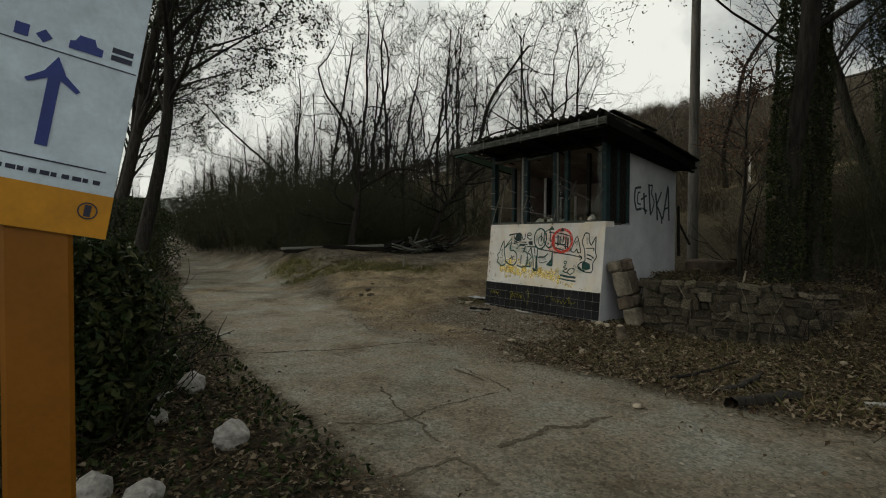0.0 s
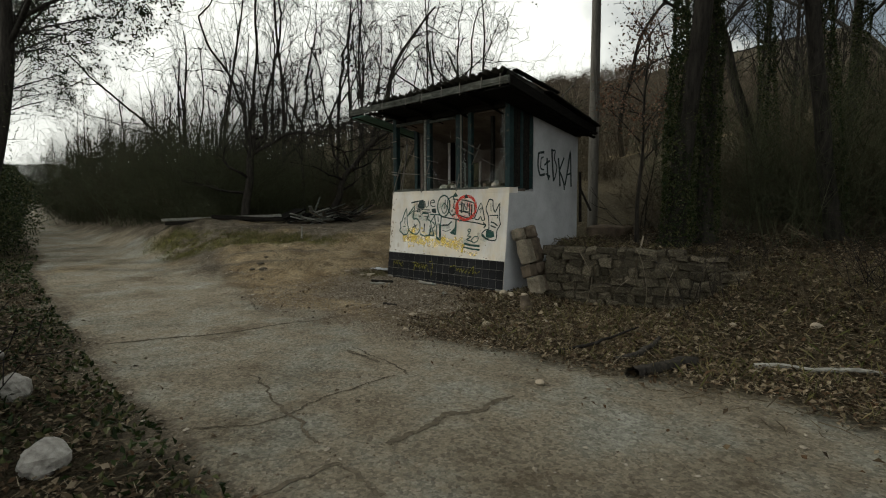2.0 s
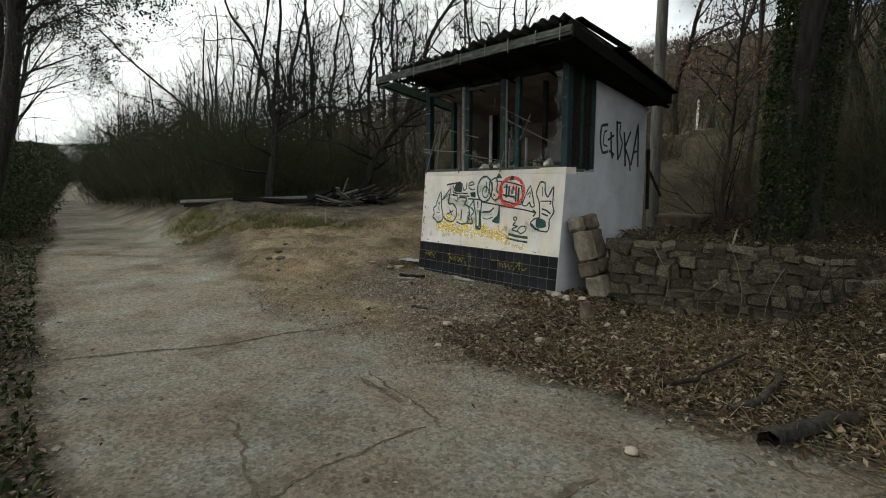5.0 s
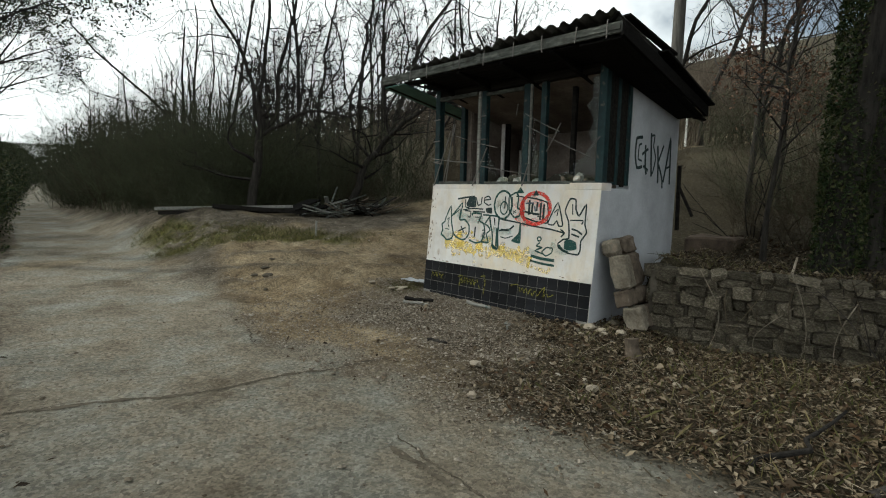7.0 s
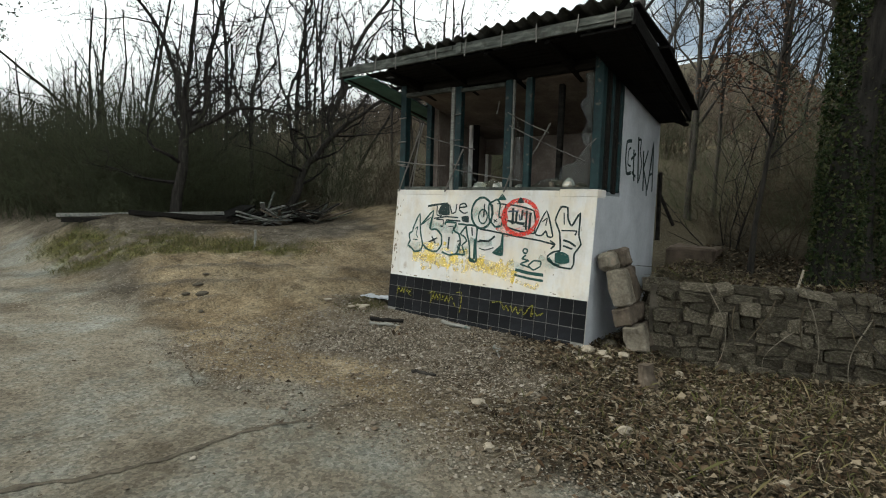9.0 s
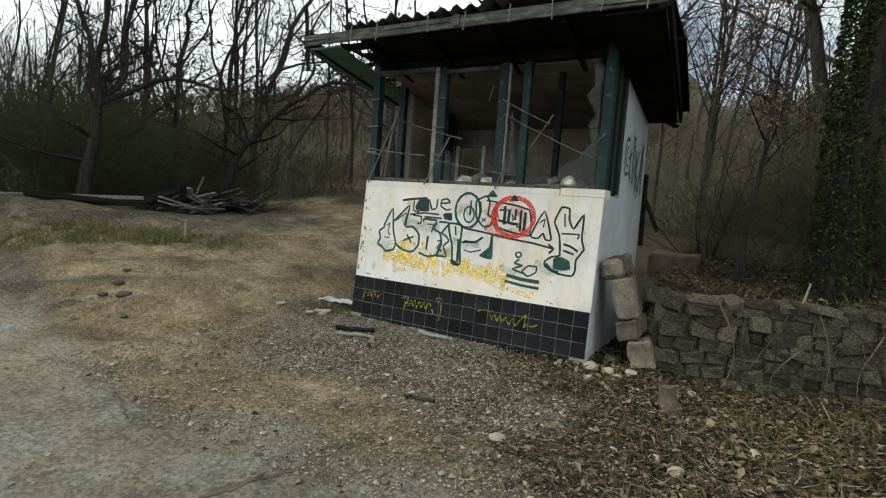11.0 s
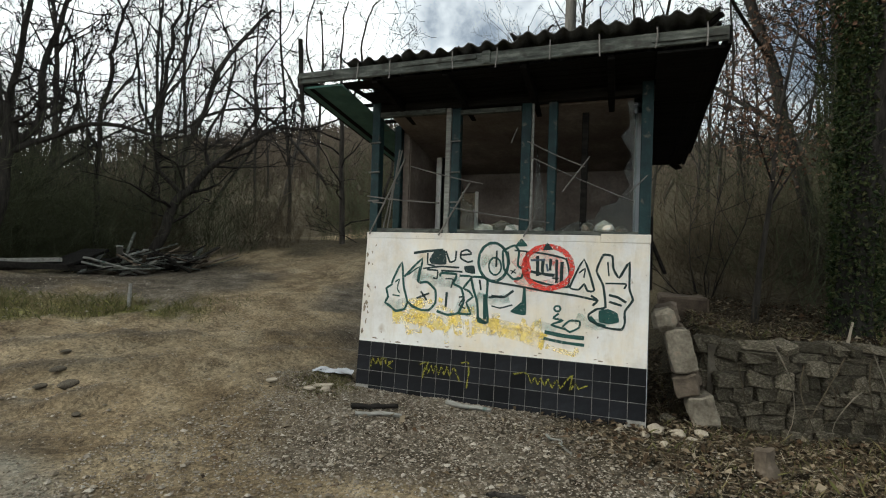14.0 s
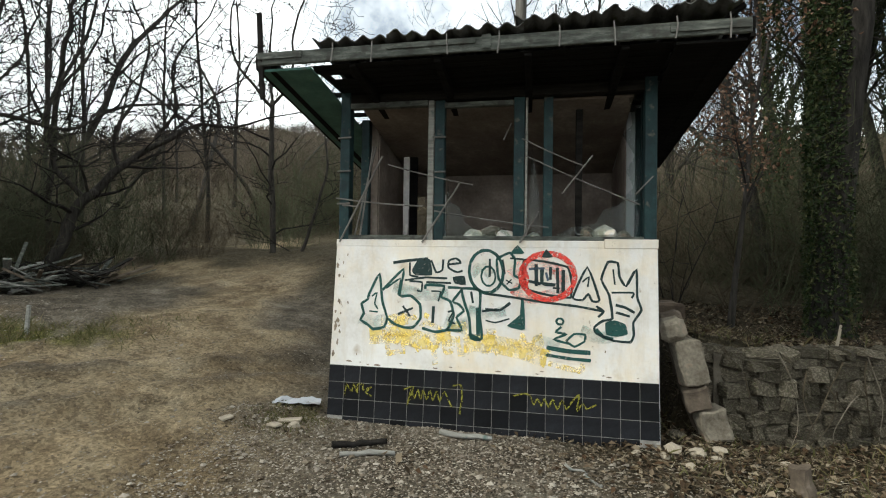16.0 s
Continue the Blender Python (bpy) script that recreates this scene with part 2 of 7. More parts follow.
M_IVY = island_leaves("ivy_leaves", [(0.008, 0.014, 0.005), (0.015, 0.026, 0.008), (0.030, 0.042, 0.014), (0.070, 0.068, 0.030)], 0.55)
M_BROWNLEAF = island_leaves("brown_oak_leaves", [(0.06, 0.042, 0.025), (0.14, 0.10, 0.062), (0.26, 0.21, 0.15)])
M_RUSTLEAF = island_leaves("rust_leaves", [(0.06, 0.032, 0.02), (0.12, 0.065, 0.04), (0.22, 0.15, 0.11)])
M_GRAVEL = island_leaves("gravel_stones", [(0.062, 0.048, 0.034), (0.14, 0.118, 0.090), (0.28, 0.255, 0.215), (0.085, 0.064, 0.045), (0.17, 0.15, 0.125)], 0.9)
M_GRASS = island_leaves("dry_grass", [(0.06, 0.062, 0.020), (0.12, 0.100, 0.050), (0.05, 0.058, 0.018), (0.16, 0.130, 0.078)])

M_GLASS = bpy.data.materials.new("dirty_glass")
M_GLASS.use_nodes = True
gb = M_GLASS.node_tree.nodes["Principled BSDF"]
gb.inputs["Transmission Weight"].default_value = 1.0
gb.inputs["Roughness"].default_value = 0.04
gb.inputs["IOR"].default_value = 1.2
gb.inputs["Base Color"].default_value = (0.62, 0.68, 0.65, 1)


# ---- mesh helpers ----
def link_mesh(name, bm, mat, parent=None, label="", smooth=False):
    me = bpy.data.meshes.new(name)
    bm.to_mesh(me)
    bm.free()
    me.materials.append(mat)
    if smooth:
        me.polygons.foreach_set("use_smooth", [True] * len(me.polygons))
    ob = new(name, me)
    if parent is not None:
        ob.parent = parent
    if label:
        ob["label"] = label
    return ob


def part(name, bm, mat, parent, label="", smooth=False):
    return link_mesh(name, bm, mat, parent, label, smooth)


def raw_mesh(name, verts, faces, mat, parent=None, label="", smooth=False):
    me = bpy.data.meshes.new(name)
    me.from_pydata(verts, [], faces)
    me.materials.append(mat)
    if smooth:
        me.polygons.foreach_set("use_smooth", [True] * len(me.polygons))
    ob = new(name, me)
    if parent is not None:
        ob.parent = parent
    if label:
        ob["label"] = label
    return ob


def box(bm, lo, hi, bevel=0.0, m=None):
    c = [(a + b) / 2 for a, b in zip(lo, hi)]
    s = [abs(b - a) for a, b in zip(lo, hi)]
    r = bmesh.ops.create_cube(bm, size=1.0)
    vs = r["verts"]
    for v in vs:
        v.co = Vector((v.co.x * s[0], v.co.y * s[1], v.co.z * s[2])) + Vector(c)
    if bevel:
        es = list({e for v in vs for e in v.link_edges})
        g = bmesh.ops.bevel(bm, geom=es, offset=bevel, segments=1, affect="EDGES")
        vs = list({v for f in g["faces"] for v in f.verts} | {v for v in vs if v.is_valid})
    if m is not None:
        bmesh.ops.transform(bm, matrix=m, verts=vs)
    return vs


def beam(bm, a, b, w, h, bevel=0.006):
    """A squared timber from a to b."""
    a, b = Vector(a), Vector(b)
    d = b - a
    m = Matrix.Translation((a + b) / 2) @ d.to_track_quat("X", "Z").to_matrix().to_4x4()
    box(bm, (-d.length / 2, -w / 2, -h / 2), (d.length / 2, w / 2, h / 2), bevel, m)


def hexa(bm, pts):
    """A solid from 8 corners: four below, four above, both counter-clockwise."""
    v = [bm.verts.new(p) for p in pts]
    for f in ((3, 2, 1, 0), (4, 5, 6, 7), (0, 1, 5, 4), (1, 2, 6, 5), (2, 3, 7, 6), (3, 0, 4, 7)):
        bm.faces.new([v[i] for i in f])


def tube(verts, faces, pts, radii, sides):
    """A tapered tube along pts, into from_pydata lists."""
    base = len(verts)
    n = len(pts)
    for i, (p, r) in enumerate(zip(pts, radii)):
        d = (pts[min(i + 1, n - 1)] - pts[max(i - 1, 0)])
        d = d.normalized() if d.length > 1e-6 else Vector((0, 0, 1))
        u = d.orthogonal().normalized() if abs(d.x) > 0.9 else Vector((1, 0, 0)).cross(d).normalized()
        w = d.cross(u)
        for k in range(sides):
            a = 2 * math.pi * k / sides
            verts.append(p + u * (r * math.cos(a)) + w * (r * math.sin(a)))
    for i in range(n - 1):
        for k in range(sides):
            a, b = base + i * sides + k, base + i * sides + (k + 1) % sides
            faces.append((a, b, b + sides, a + sides))
    faces.append(tuple(base + (n - 1) * sides + k for k in range(sides)))


def rock_mesh(name, seed, mat, flat=0.7, detail=2, rough=0.35):
    rng = random.Random(seed)
    bm = bmesh.new()
    bmesh.ops.create_icosphere(bm, subdivisions=detail, radius=0.5)
    off = Vector((rng.uniform(0, 50), rng.uniform(0, 50), rng.uniform(0, 50)))
    for v in bm.verts:
        c = v.co.copy()
        k = 1 + rough * noise.noise(c * 2.2 + off) + rough * 0.5 * noise.noise(c * 5 + off)
        v.co = Vector((c.x * k, c.y * k * 0.85, c.z * k * flat))
    me = bpy.data.meshes.new(name)
    bm.to_mesh(me)
    bm.free()
    me.materials.append(mat)
    return me


# ---- ground ----
def smooth(a, b, x):
    t = min(1.0, max(0.0, (x - a) / (b - a)))
    return t * t * (3 - 2 * t)


def road_left(x):
    return -5.32 + 0.066 * max(0.0, -x) + 0.40 * smooth(-8, -13, x) + 0.045 * max(0.0, -x - 22) + 0.05 * noise.noise(Vector((x * 0.9, 3.1, 0)))


def road_right(x):
    w = 2.75 + 0.10 * x if x > -2 else 2.55
    far = smooth(-3, -12, x) * -0.1 + smooth(-13, -26, x) * -0.9
    return road_left(x) + w + far + 0.12 * noise.noise(Vector((x * 1.3, 8.7, 0)))


def wall_line(x):
    return 0.10 + 0.30 * x


def ground_z(x, y):
    rise = 0.019 * max(0.0, -x - 2)
    if x > 0:
        rise = 0.0
    z = rise
    # bank left of the booth, towards the wood
    u = -(x + 2.6) * 0.22 + (y + 2.0) * 0.26
    z += smooth(-0.1, 2.2, u) * 0.80 * smooth(-3.2, -1.2, y - max(0.0, -x - 2) * 0.05) * smooth(-1.5, -4.5, x)
    # low bank under the long beams
    q = min(1.0, max(0.0, (y + 1.95) / 3.3))
    z += 0.20 * math.exp(-((x + 10.6 - 0.85 * q) / 0.75) ** 2) * smooth(-2.6, -1.7, y) * smooth(1.2, -0.6, y)
    # apron in front of the booth
    z += 0.11 * smooth(-2.4, -0.4, y) * smooth(-4.5, -2.0, x) * smooth(1.2, 0.2, x)
    # slope behind the retaining wall
    if x > -1.0:
        back = smooth(0.12, 0.30, y - wall_line(max(x, 0.3))) * smooth(0.2, 0.5, x)
        z += back * (0.80 * smooth(3.4, 2.2, x)) + smooth(-1.2, 1.8, y) * 0.75 * smooth(2.2, 3.4, x)
    # hillside
    hill = max(0.0, y - 4.5)
    fade = 1 - 0.62 * smooth(-60, -160, x)
    near = smooth(-60, -10, x)
    z += fade * ((0.19 - 0.05 * near) * hill * smooth(0, 14, hill) + (0.085 - 0.045 * near) * max(0.0, y - 25)) + 0.8 * smooth(2.5, 8.0, y) * smooth(1, -4, x)
    z += 0.8 * smooth(1.5, 5, y) * smooth(-2, 1, x) * 0.6
    # ground left of the road drops a little
    low = road_left(x) - y
    z -= 0.10 * smooth(0.6, 2.5, low)
    z += 0.05 * max(0.0, low - 9)
    rut = (y - x - 3.95) * 0.7 + 0.12 * noise.noise(Vector((x * 1.1, y * 1.1, 20)))
    z += 0.032 * math.cos(rut * 9.0) * smooth(1.3, 0.6, abs(rut)) * smooth(-2.9, -3.6, x) * smooth(-8, -6, x)
    z += 0.10 * max(0.0, x - 9) * smooth(-9, 0, y)
    onroad = smooth(0.0, -0.4, road_left(x) - y) * smooth(0.0, -0.4, y - road_right(x))
    rough_yard = smooth(-2.6, -4.0, x) * smooth(-14, -9, x)
    bump = rough_yard * (0.048 * noise.noise(Vector((x * 2.2, y * 2.2, 14))) + 0.040 * noise.noise(Vector((x * 5.0, y * 5.0, 15)))) + 0.035 * noise.noise(Vector((x * 0.9, y * 0.9, 0))) + 0.018 * noise.noise(Vector((x * 3.1, y * 3.1, 4)))
    far = smooth(6, 30, abs(y) + abs(x) * 0.3) * 0.9 * noise.noise(Vector((x * 0.07, y * 0.07, 9)))
    return z + bump * (1 - 0.85 * onroad) + far * (1 - onroad)


def axis_steps(lo, hi, a, b, step):
    out = list(np.arange(a, b, step))
    s, v = step, a
    while v > lo:
        s *= 1.16
        v -= s
        out.append(v)
    s, v = step, b
    while v < hi:
        out.append(v)
        s *= 1.16
        v += s
    out.append(v)
    return sorted(out)


def zones(x, y):
    """Shares of concrete, dirt track, leaf litter and grass at a place."""
    n1 = noise.noise(Vector((x * 1.1, y * 1.1, 20)))
    n2 = noise.noise(Vector((x * 0.5, y * 0.5, 30)))
    n3 = noise.noise(Vector((x * 4.0, y * 4.0, 40)))
    edge = 0.22 * n1 + 0.10 * n3
    conc = smooth(-0.05, 0.05, y - road_left(x) + edge * 0.6) * smooth(-0.25, 0.35, road_right(x) - y + edge * 1.6)
    w = y - x
    kerb = y - (-2.85 - 0.30 * (x + 3.07))
    conc *= 1 - smooth(-0.12, 0.22, kerb + 1.4 * edge) * smooth(-1.2, -2.2, x) * smooth(-13, -8, x)
    muddy = smooth(0.05, 0.45, n2 + 0.5 * n1) * smooth(-5.0, -7.0, x) * smooth(-13, -9, x) * smooth(0.0, 0.4, y - road_left(x))
    conc *= 1 - 0.7 * muddy
    track = smooth(-0.2, 0.3, kerb + edge) * smooth(6.3, 5.6, w + 0.9 * n1 + 0.3 * n3) * smooth(-2.2, -3.3, x + 0.45 * (y + 1.2) + 0.5 * n1) * smooth(-11, -7.5, x)
    track = max(track, smooth(1.1, 0.4, abs(x + 5.0 + 0.25 * y) + 0.4 * n1) * smooth(-0.5, 0.5, y) * smooth(7, 4, y))
    for r in (3.0, 4.0, 4.9):
        track *= 1 - 0.65 * smooth(0.20, 0.06, abs(w - r + 0.35 * n1)) * smooth(-0.1, 0.25, n2 + 0.6 * n3 + 0.15)
    track = max(track, 0.8 * muddy, smooth(0.8, 0.2, abs(y + 2.35) + 0.5 * n1) * smooth(1.0, -1.0, x) * smooth(-6, -3, x))
    track = max(0.0, track)
    leaf = smooth(-0.2, 1.2, x + 0.55 * (y + 2.2) + 0.9 * n1 + 0.35 * n3) * smooth(-3.0, -2.3, y - 0.06 * x + 0.5 * n1)
    leaf = max(leaf, smooth(0.05, 0.5, road_left(x) - y + 0.4 * n1))
    leaf = max(leaf, smooth(3.0, 5.0, y + n1), smooth(-9.0, -12.0, x + n1) * smooth(0.2, 0.9, y - road_right(x) + 0.4 * n1))
    top = 6.9 + 0.45 * max(0.0, -x - 6.4)
    grass = smooth(5.7, 6.2, w + 0.5 * n1 + 0.3 * n3) * smooth(top + 0.4, top - 0.3, w + 0.6 * n1) * smooth(-5.0, -5.8, x) * smooth(-13, -10, x) * smooth(-0.45, 0.05, n2 + 0.6 * n3)
    return conc, min(1, track), leaf, grass


def ground_material():
    m = bpy.data.materials.new("earth_and_concrete")
    m.use_nodes = True
    n, l = m.node_tree.nodes, m.node_tree.links
    b = n["Principled BSDF"]
    b.inputs["Roughness"].default_value = 0.95
    b.inputs["Specular IOR Level"].default_value = 0.08
    tc = n.new("ShaderNodeTexCoord")
    at = n.new("ShaderNodeVertexColor")
    at.layer_name = "zone"
    sp = n.new("ShaderNodeSeparateColor")
    l.new(at.outputs["Color"], sp.inputs["Color"])

    def noise_ramp(scale, stops, detail=6, rough=0.65, stretch=None):
        t = n.new("ShaderNodeTexNoise")
        t.inputs["Scale"].default_value, t.inputs["Detail"].default_value, t.inputs["Roughness"].default_value = scale, detail, rough
        l.new(tc.outputs["Object"], t.inputs["Vector"])
        r = n.new("ShaderNodeValToRGB")
        for i, (p, c) in enumerate(stops):
            e = r.color_ramp.elements[i] if i < 2 else r.color_ramp.elements.new(p)
            e.position, e.color = p, (*c, 1)
        l.new(t.outputs["Fac"], r.inputs["Fac"])
        return t, r.outputs["Color"]

    def mix(fac, c1, c2, mode="MIX"):
        x = n.new("ShaderNodeMixRGB")
        x.blend_type = mode
        if isinstance(fac, float):
            x.inputs["Fac"].default_value = fac
        else:
            l.new(fac, x.inputs["Fac"])
        l.new(c1, x.inputs["Color1"])
        l.new(c2, x.inputs["Color2"])
        return x.outputs["Color"]

    _, soil = noise_ramp(2.5, [(0.3, (0.044, 0.036, 0.027)), (0.5, (0.098, 0.084, 0.065)), (0.7, (0.19, 0.170, 0.138))], 8, 0.75)
    _, conc_a = noise_ramp(1.1, [(0.3, (0.135, 0.113, 0.084)), (0.47, (0.208, 0.186, 0.148)), (0.58, (0.225, 0.222, 0.194)), (0.75, (0.30, 0.305, 0.285))], 9, 0.72)
    fine, conc_f = noise_ramp(55.0, [(0.3, (0.55, 0.55, 0.55)), (0.5, (0.95, 0.95, 0.95)), (0.75, (1.3, 1.28, 1.24))], 4, 0.7)
    _, dirt = noise_ramp(1.6, [(0.3, (0.085, 0.062, 0.038)), (0.44, (0.175, 0.135, 0.085)), (0.58, (0.255, 0.205, 0.135)), (0.75, (0.36, 0.31, 0.23))], 9, 0.74)
    _, damp = noise_ramp(3.4, [(0.36, (0.40, 0.38, 0.36)), (0.47, (0.96, 0.96, 0.96)), (0.66, (1.22, 1.20, 1.16))], 12, 0.78)
    dirt = mix(0.9, dirt, damp, "MULTIPLY")
    _, leaf = noise_ramp(14.0, [(0.3, (0.020, 0.015, 0.010)), (0.5, (0.050, 0.042, 0.027)), (0.75, (0.108, 0.090, 0.060))], 8, 0.75)
    _, grass = noise_ramp(9.0, [(0.3, (0.060, 0.064, 0.018)), (0.55, (0.140, 0.142, 0.036)), (0.75, (0.22, 0.20, 0.07))], 8, 0.7)
    col = mix(at.outputs["Alpha"], soil, grass)
    col = mix(sp.outputs["Blue"], col, leaf)
    col = mix(sp.outputs["Green"], col, dirt)
    col = mix(sp.outputs["Red"], col, conc_a)
    col = mix(0.85, col, conc_f, "MULTIPLY")
    vor = n.new("ShaderNodeTexVoronoi")
    vor.inputs["Scale"].default_value = 42.0
    l.new(tc.outputs["Object"], vor.inputs["Vector"])
    vr = n.new("ShaderNodeValToRGB")
    for i, (p_, c_) in enumerate(((0.0, 0.45), (0.45, 0.92), (1.0, 1.5))):
        e_ = vr.color_ramp.elements[i] if i < 2 else vr.color_ramp.elements.new(p_)
        e_.position, e_.color = p_, (c_, c_, c_ * 0.98, 1)
    vs = n.new("ShaderNodeSeparateColor")
    l.new(vor.outputs["Color"], vs.inputs["Color"])
    l.new(vs.outputs["Red"], vr.inputs["Fac"])
    col = mix(0.6, col, vr.outputs["Color"], "MULTIPLY")
    _, stain = noise_ramp(0.75, [(0.36, (0.62, 0.60, 0.57)), (0.5, (1.0, 1.0, 1.0)), (0.7, (1.12, 1.12, 1.12))], 10, 0.72)
    col = mix(0.9, col, stain, "MULTIPLY")
    l.new(col, b.inputs["Base Color"])
    co = n.new("ShaderNodeTexNoise")
    co.inputs["Scale"].default_value, co.inputs["Detail"].default_value, co.inputs["Roughness"].default_value = 9.0, 12, 0.80
    l.new(tc.outputs["Object"], co.inputs["Vector"])
    bp = n.new("ShaderNodeBump")
    bp.inputs["Strength"].default_value, bp.inputs["Distance"].default_value = 1.0, 0.06
    l.new(co.outputs["Fac"], bp.inputs["Height"])
    l.new(bp.outputs["Normal"], b.inputs["Normal"])
    return m


def build_ground():
    xs = axis_steps(-420, 300, -12, 7.5, 0.1)
    ys = axis_steps(-260, 420, -8.2, 4.2, 0.105)
    verts = [(x, y, ground_z(x, y)) for y in ys for x in xs]
    nx = len(xs)
    faces = [(j * nx + i, j * nx + i + 1, (j + 1) * nx + i + 1, (j + 1) * nx + i) for j in range(len(ys) - 1) for i in range(nx - 1)]
    ob = raw_mesh("ground", verts, faces, ground_material(), smooth=True)
    lay = ob.data.color_attributes.new("zone", "FLOAT_COLOR", "POINT")
    lay.data.foreach_set("color", [c for v in verts for c in zones(v[0], v[1])])
    return tagged(ob, "earth, cracked concrete road, dirt track and leaf litter", "ground", kind="structure")


build_ground()

# ---- booth ----
XL, XR = -2.76, 0.02
SILL, TILE_TOP, HEAD = 1.71, 0.595, 2.98
JX, JY, JZ = -2.50, 1.22, 2.76
DEPTH = 1.98
ROOF_DROP = 0.168      # fall of the roof towards the back, per metre


def face_y(z):
    """The raked front face of the parapet."""
    return -0.012 - 0.096 * (SILL - z)


def roof_z(y):
    return 3.255 - ROOF_DROP * (y + 0.64)


def wall_with_hole(bm, lo, hi, hole, axis):
    """A wall in the plane across axis with one opening: four blocks round it. hole: (a0, a1, z0, z1) along the wall."""
    a = 1 - axis
    a0, a1, z0, z1 = hole
    for s0, s1, t0, t1 in ((lo[a], a0, lo[2], hi[2]), (a1, hi[a], lo[2], hi[2]), (a0, a1, lo[2], z0), (a0, a1, z1, hi[2])):
        if s1 - s0 > 0.005 and t1 - t0 > 0.005:
            l, h = list(lo), list(hi)
            l[a], h[a], l[2], h[2] = s0, s1, t0, t1
            box(bm, l, h)


booth = tagged(new("guard_booth"), "derelict white guard booth with graffiti and broken windows", "booth")
booth.location = (0, 0, 0)

bm = bmesh.new()
hexa(bm, [(XL, face_y(-0.3), -0.3), (XR, face_y(-0.3), -0.3), (XR, 0.20, -0.3), (XL, 0.20, -0.3),
          (XL, face_y(SILL), SILL), (XR, face_y(SILL), SILL), (XR, 0.20, SILL), (XL, 0.20, SILL)])
parapet_bm, bm = bm, bmesh.new()
# thin skin added over the parapet return to carry the side's shade tone
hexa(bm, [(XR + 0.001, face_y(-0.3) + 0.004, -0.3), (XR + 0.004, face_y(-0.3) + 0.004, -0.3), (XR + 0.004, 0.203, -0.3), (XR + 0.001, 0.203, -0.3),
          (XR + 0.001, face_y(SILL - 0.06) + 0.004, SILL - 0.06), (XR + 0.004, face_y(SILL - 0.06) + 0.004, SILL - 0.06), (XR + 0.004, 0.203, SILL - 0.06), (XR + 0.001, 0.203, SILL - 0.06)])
part("side_shade_skin", bm, M_SIDE, booth, "thin skin on the parapet return, toned grey for shade")
part("parapet", parapet_bm, M_PLASTER, booth, "white plastered parapet stained and sprayed with graffiti")

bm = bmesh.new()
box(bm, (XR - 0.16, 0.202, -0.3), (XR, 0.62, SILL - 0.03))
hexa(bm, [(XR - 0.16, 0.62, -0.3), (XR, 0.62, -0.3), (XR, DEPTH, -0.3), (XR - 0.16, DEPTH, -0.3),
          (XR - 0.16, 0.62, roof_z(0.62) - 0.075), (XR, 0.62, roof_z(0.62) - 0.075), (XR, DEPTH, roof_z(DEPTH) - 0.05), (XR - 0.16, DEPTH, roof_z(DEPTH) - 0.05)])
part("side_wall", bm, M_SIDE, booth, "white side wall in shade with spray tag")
bm = bmesh.new()
box(bm, (XL, 0.202, -0.3), (XL + 0.16, 0.62, SILL - 0.03))
hexa(bm, [(XL, 0.62, -0.3), (XL + 0.16, 0.62, -0.3), (XL + 0.16, DEPTH, -0.3), (XL, DEPTH, -0.3),
          (XL, 0.62, roof_z(0.62) - 0.075), (XL + 0.16, 0.62, roof_z(0.62) - 0.075), (XL + 0.16, DEPTH, roof_z(DEPTH) - 0.05), (XL, DEPTH, roof_z(DEPTH) - 0.05)])
part("side_wall", bm, M_INSIDE, booth)
bm = bmesh.new()
wall_with_hole(bm, (XL + 0.16, DEPTH - 0.15, -0.3), (XR - 0.16, DEPTH, roof_z(DEPTH) - 0.05), (-2.58, -2.12, 0.35, 2.36), 1)
part("rear_wall", bm, M_INSIDE, booth, "brown stained inner wall with a narrow door opening")
for x0, x1 in ((XL + 0.163, XL + 0.172), (XR - 0.172, XR - 0.163)):
    bm = bmesh.new()
    hexa(bm, [(x0, 0.64, 0.34), (x1, 0.64, 0.34), (x1, DEPTH - 0.16, 0.34), (x0, DEPTH - 0.16, 0.34),
              (x0, 0.64, 2.86), (x1, 0.64, 2.86), (x1, DEPTH - 0.16, 2.56), (x0, DEPTH - 0.16, 2.56)])
    part("inner_plaster", bm, M_INSIDE, booth)
bm = bmesh.new()
box(bm, (XL + 0.16, 0.20, 0.2), (XR - 0.16, DEPTH - 0.15, 0.34))
part("inner_floor", bm, M_MORTAR, booth)
for x in (-2.58, -2.16):
    bm = bmesh.new()
    box(bm, (x, DEPTH - 0.19, 0.35), (x + 0.04, DEPTH - 0.152, 2.36), 0.004)
    part("door_jamb", bm, M_JAMB, booth, "white painted door jamb")
bm = bmesh.new()
hexa(bm, [(XL + 0.17, 0.13, HEAD - 0.02), (XR - 0.17, 0.13, HEAD - 0.02), (XR - 0.17, DEPTH - 0.16, roof_z(DEPTH) - 0.22), (XL + 0.17, DEPTH - 0.16, roof_z(DEPTH) - 0.22),
          (XL + 0.17, 0.13, HEAD - 0.0), (XR - 0.17, 0.13, HEAD - 0.0), (XR - 0.17, DEPTH - 0.16, roof_z(DEPTH) - 0.20), (XL + 0.17, DEPTH - 0.16, roof_z(DEPTH) - 0.20)])
part("inner_ceiling", bm, M_INSIDE, booth)

bm = bmesh.new()
box(bm, (JX, JY, 0.36), (JX + 0.065, JY + 0.06, JZ), 0.004)
part("partition_post", bm, M_JAMB, booth, "white painted post of an inner partition")
bm = bmesh.new()
box(bm, (JX + 0.07, JY + 0.01, 0.36), (JX + 0.16, JY + 0.05, JZ - 0.02), 0.004)
part("partition_board", bm, M_BLACKWOOD, booth)

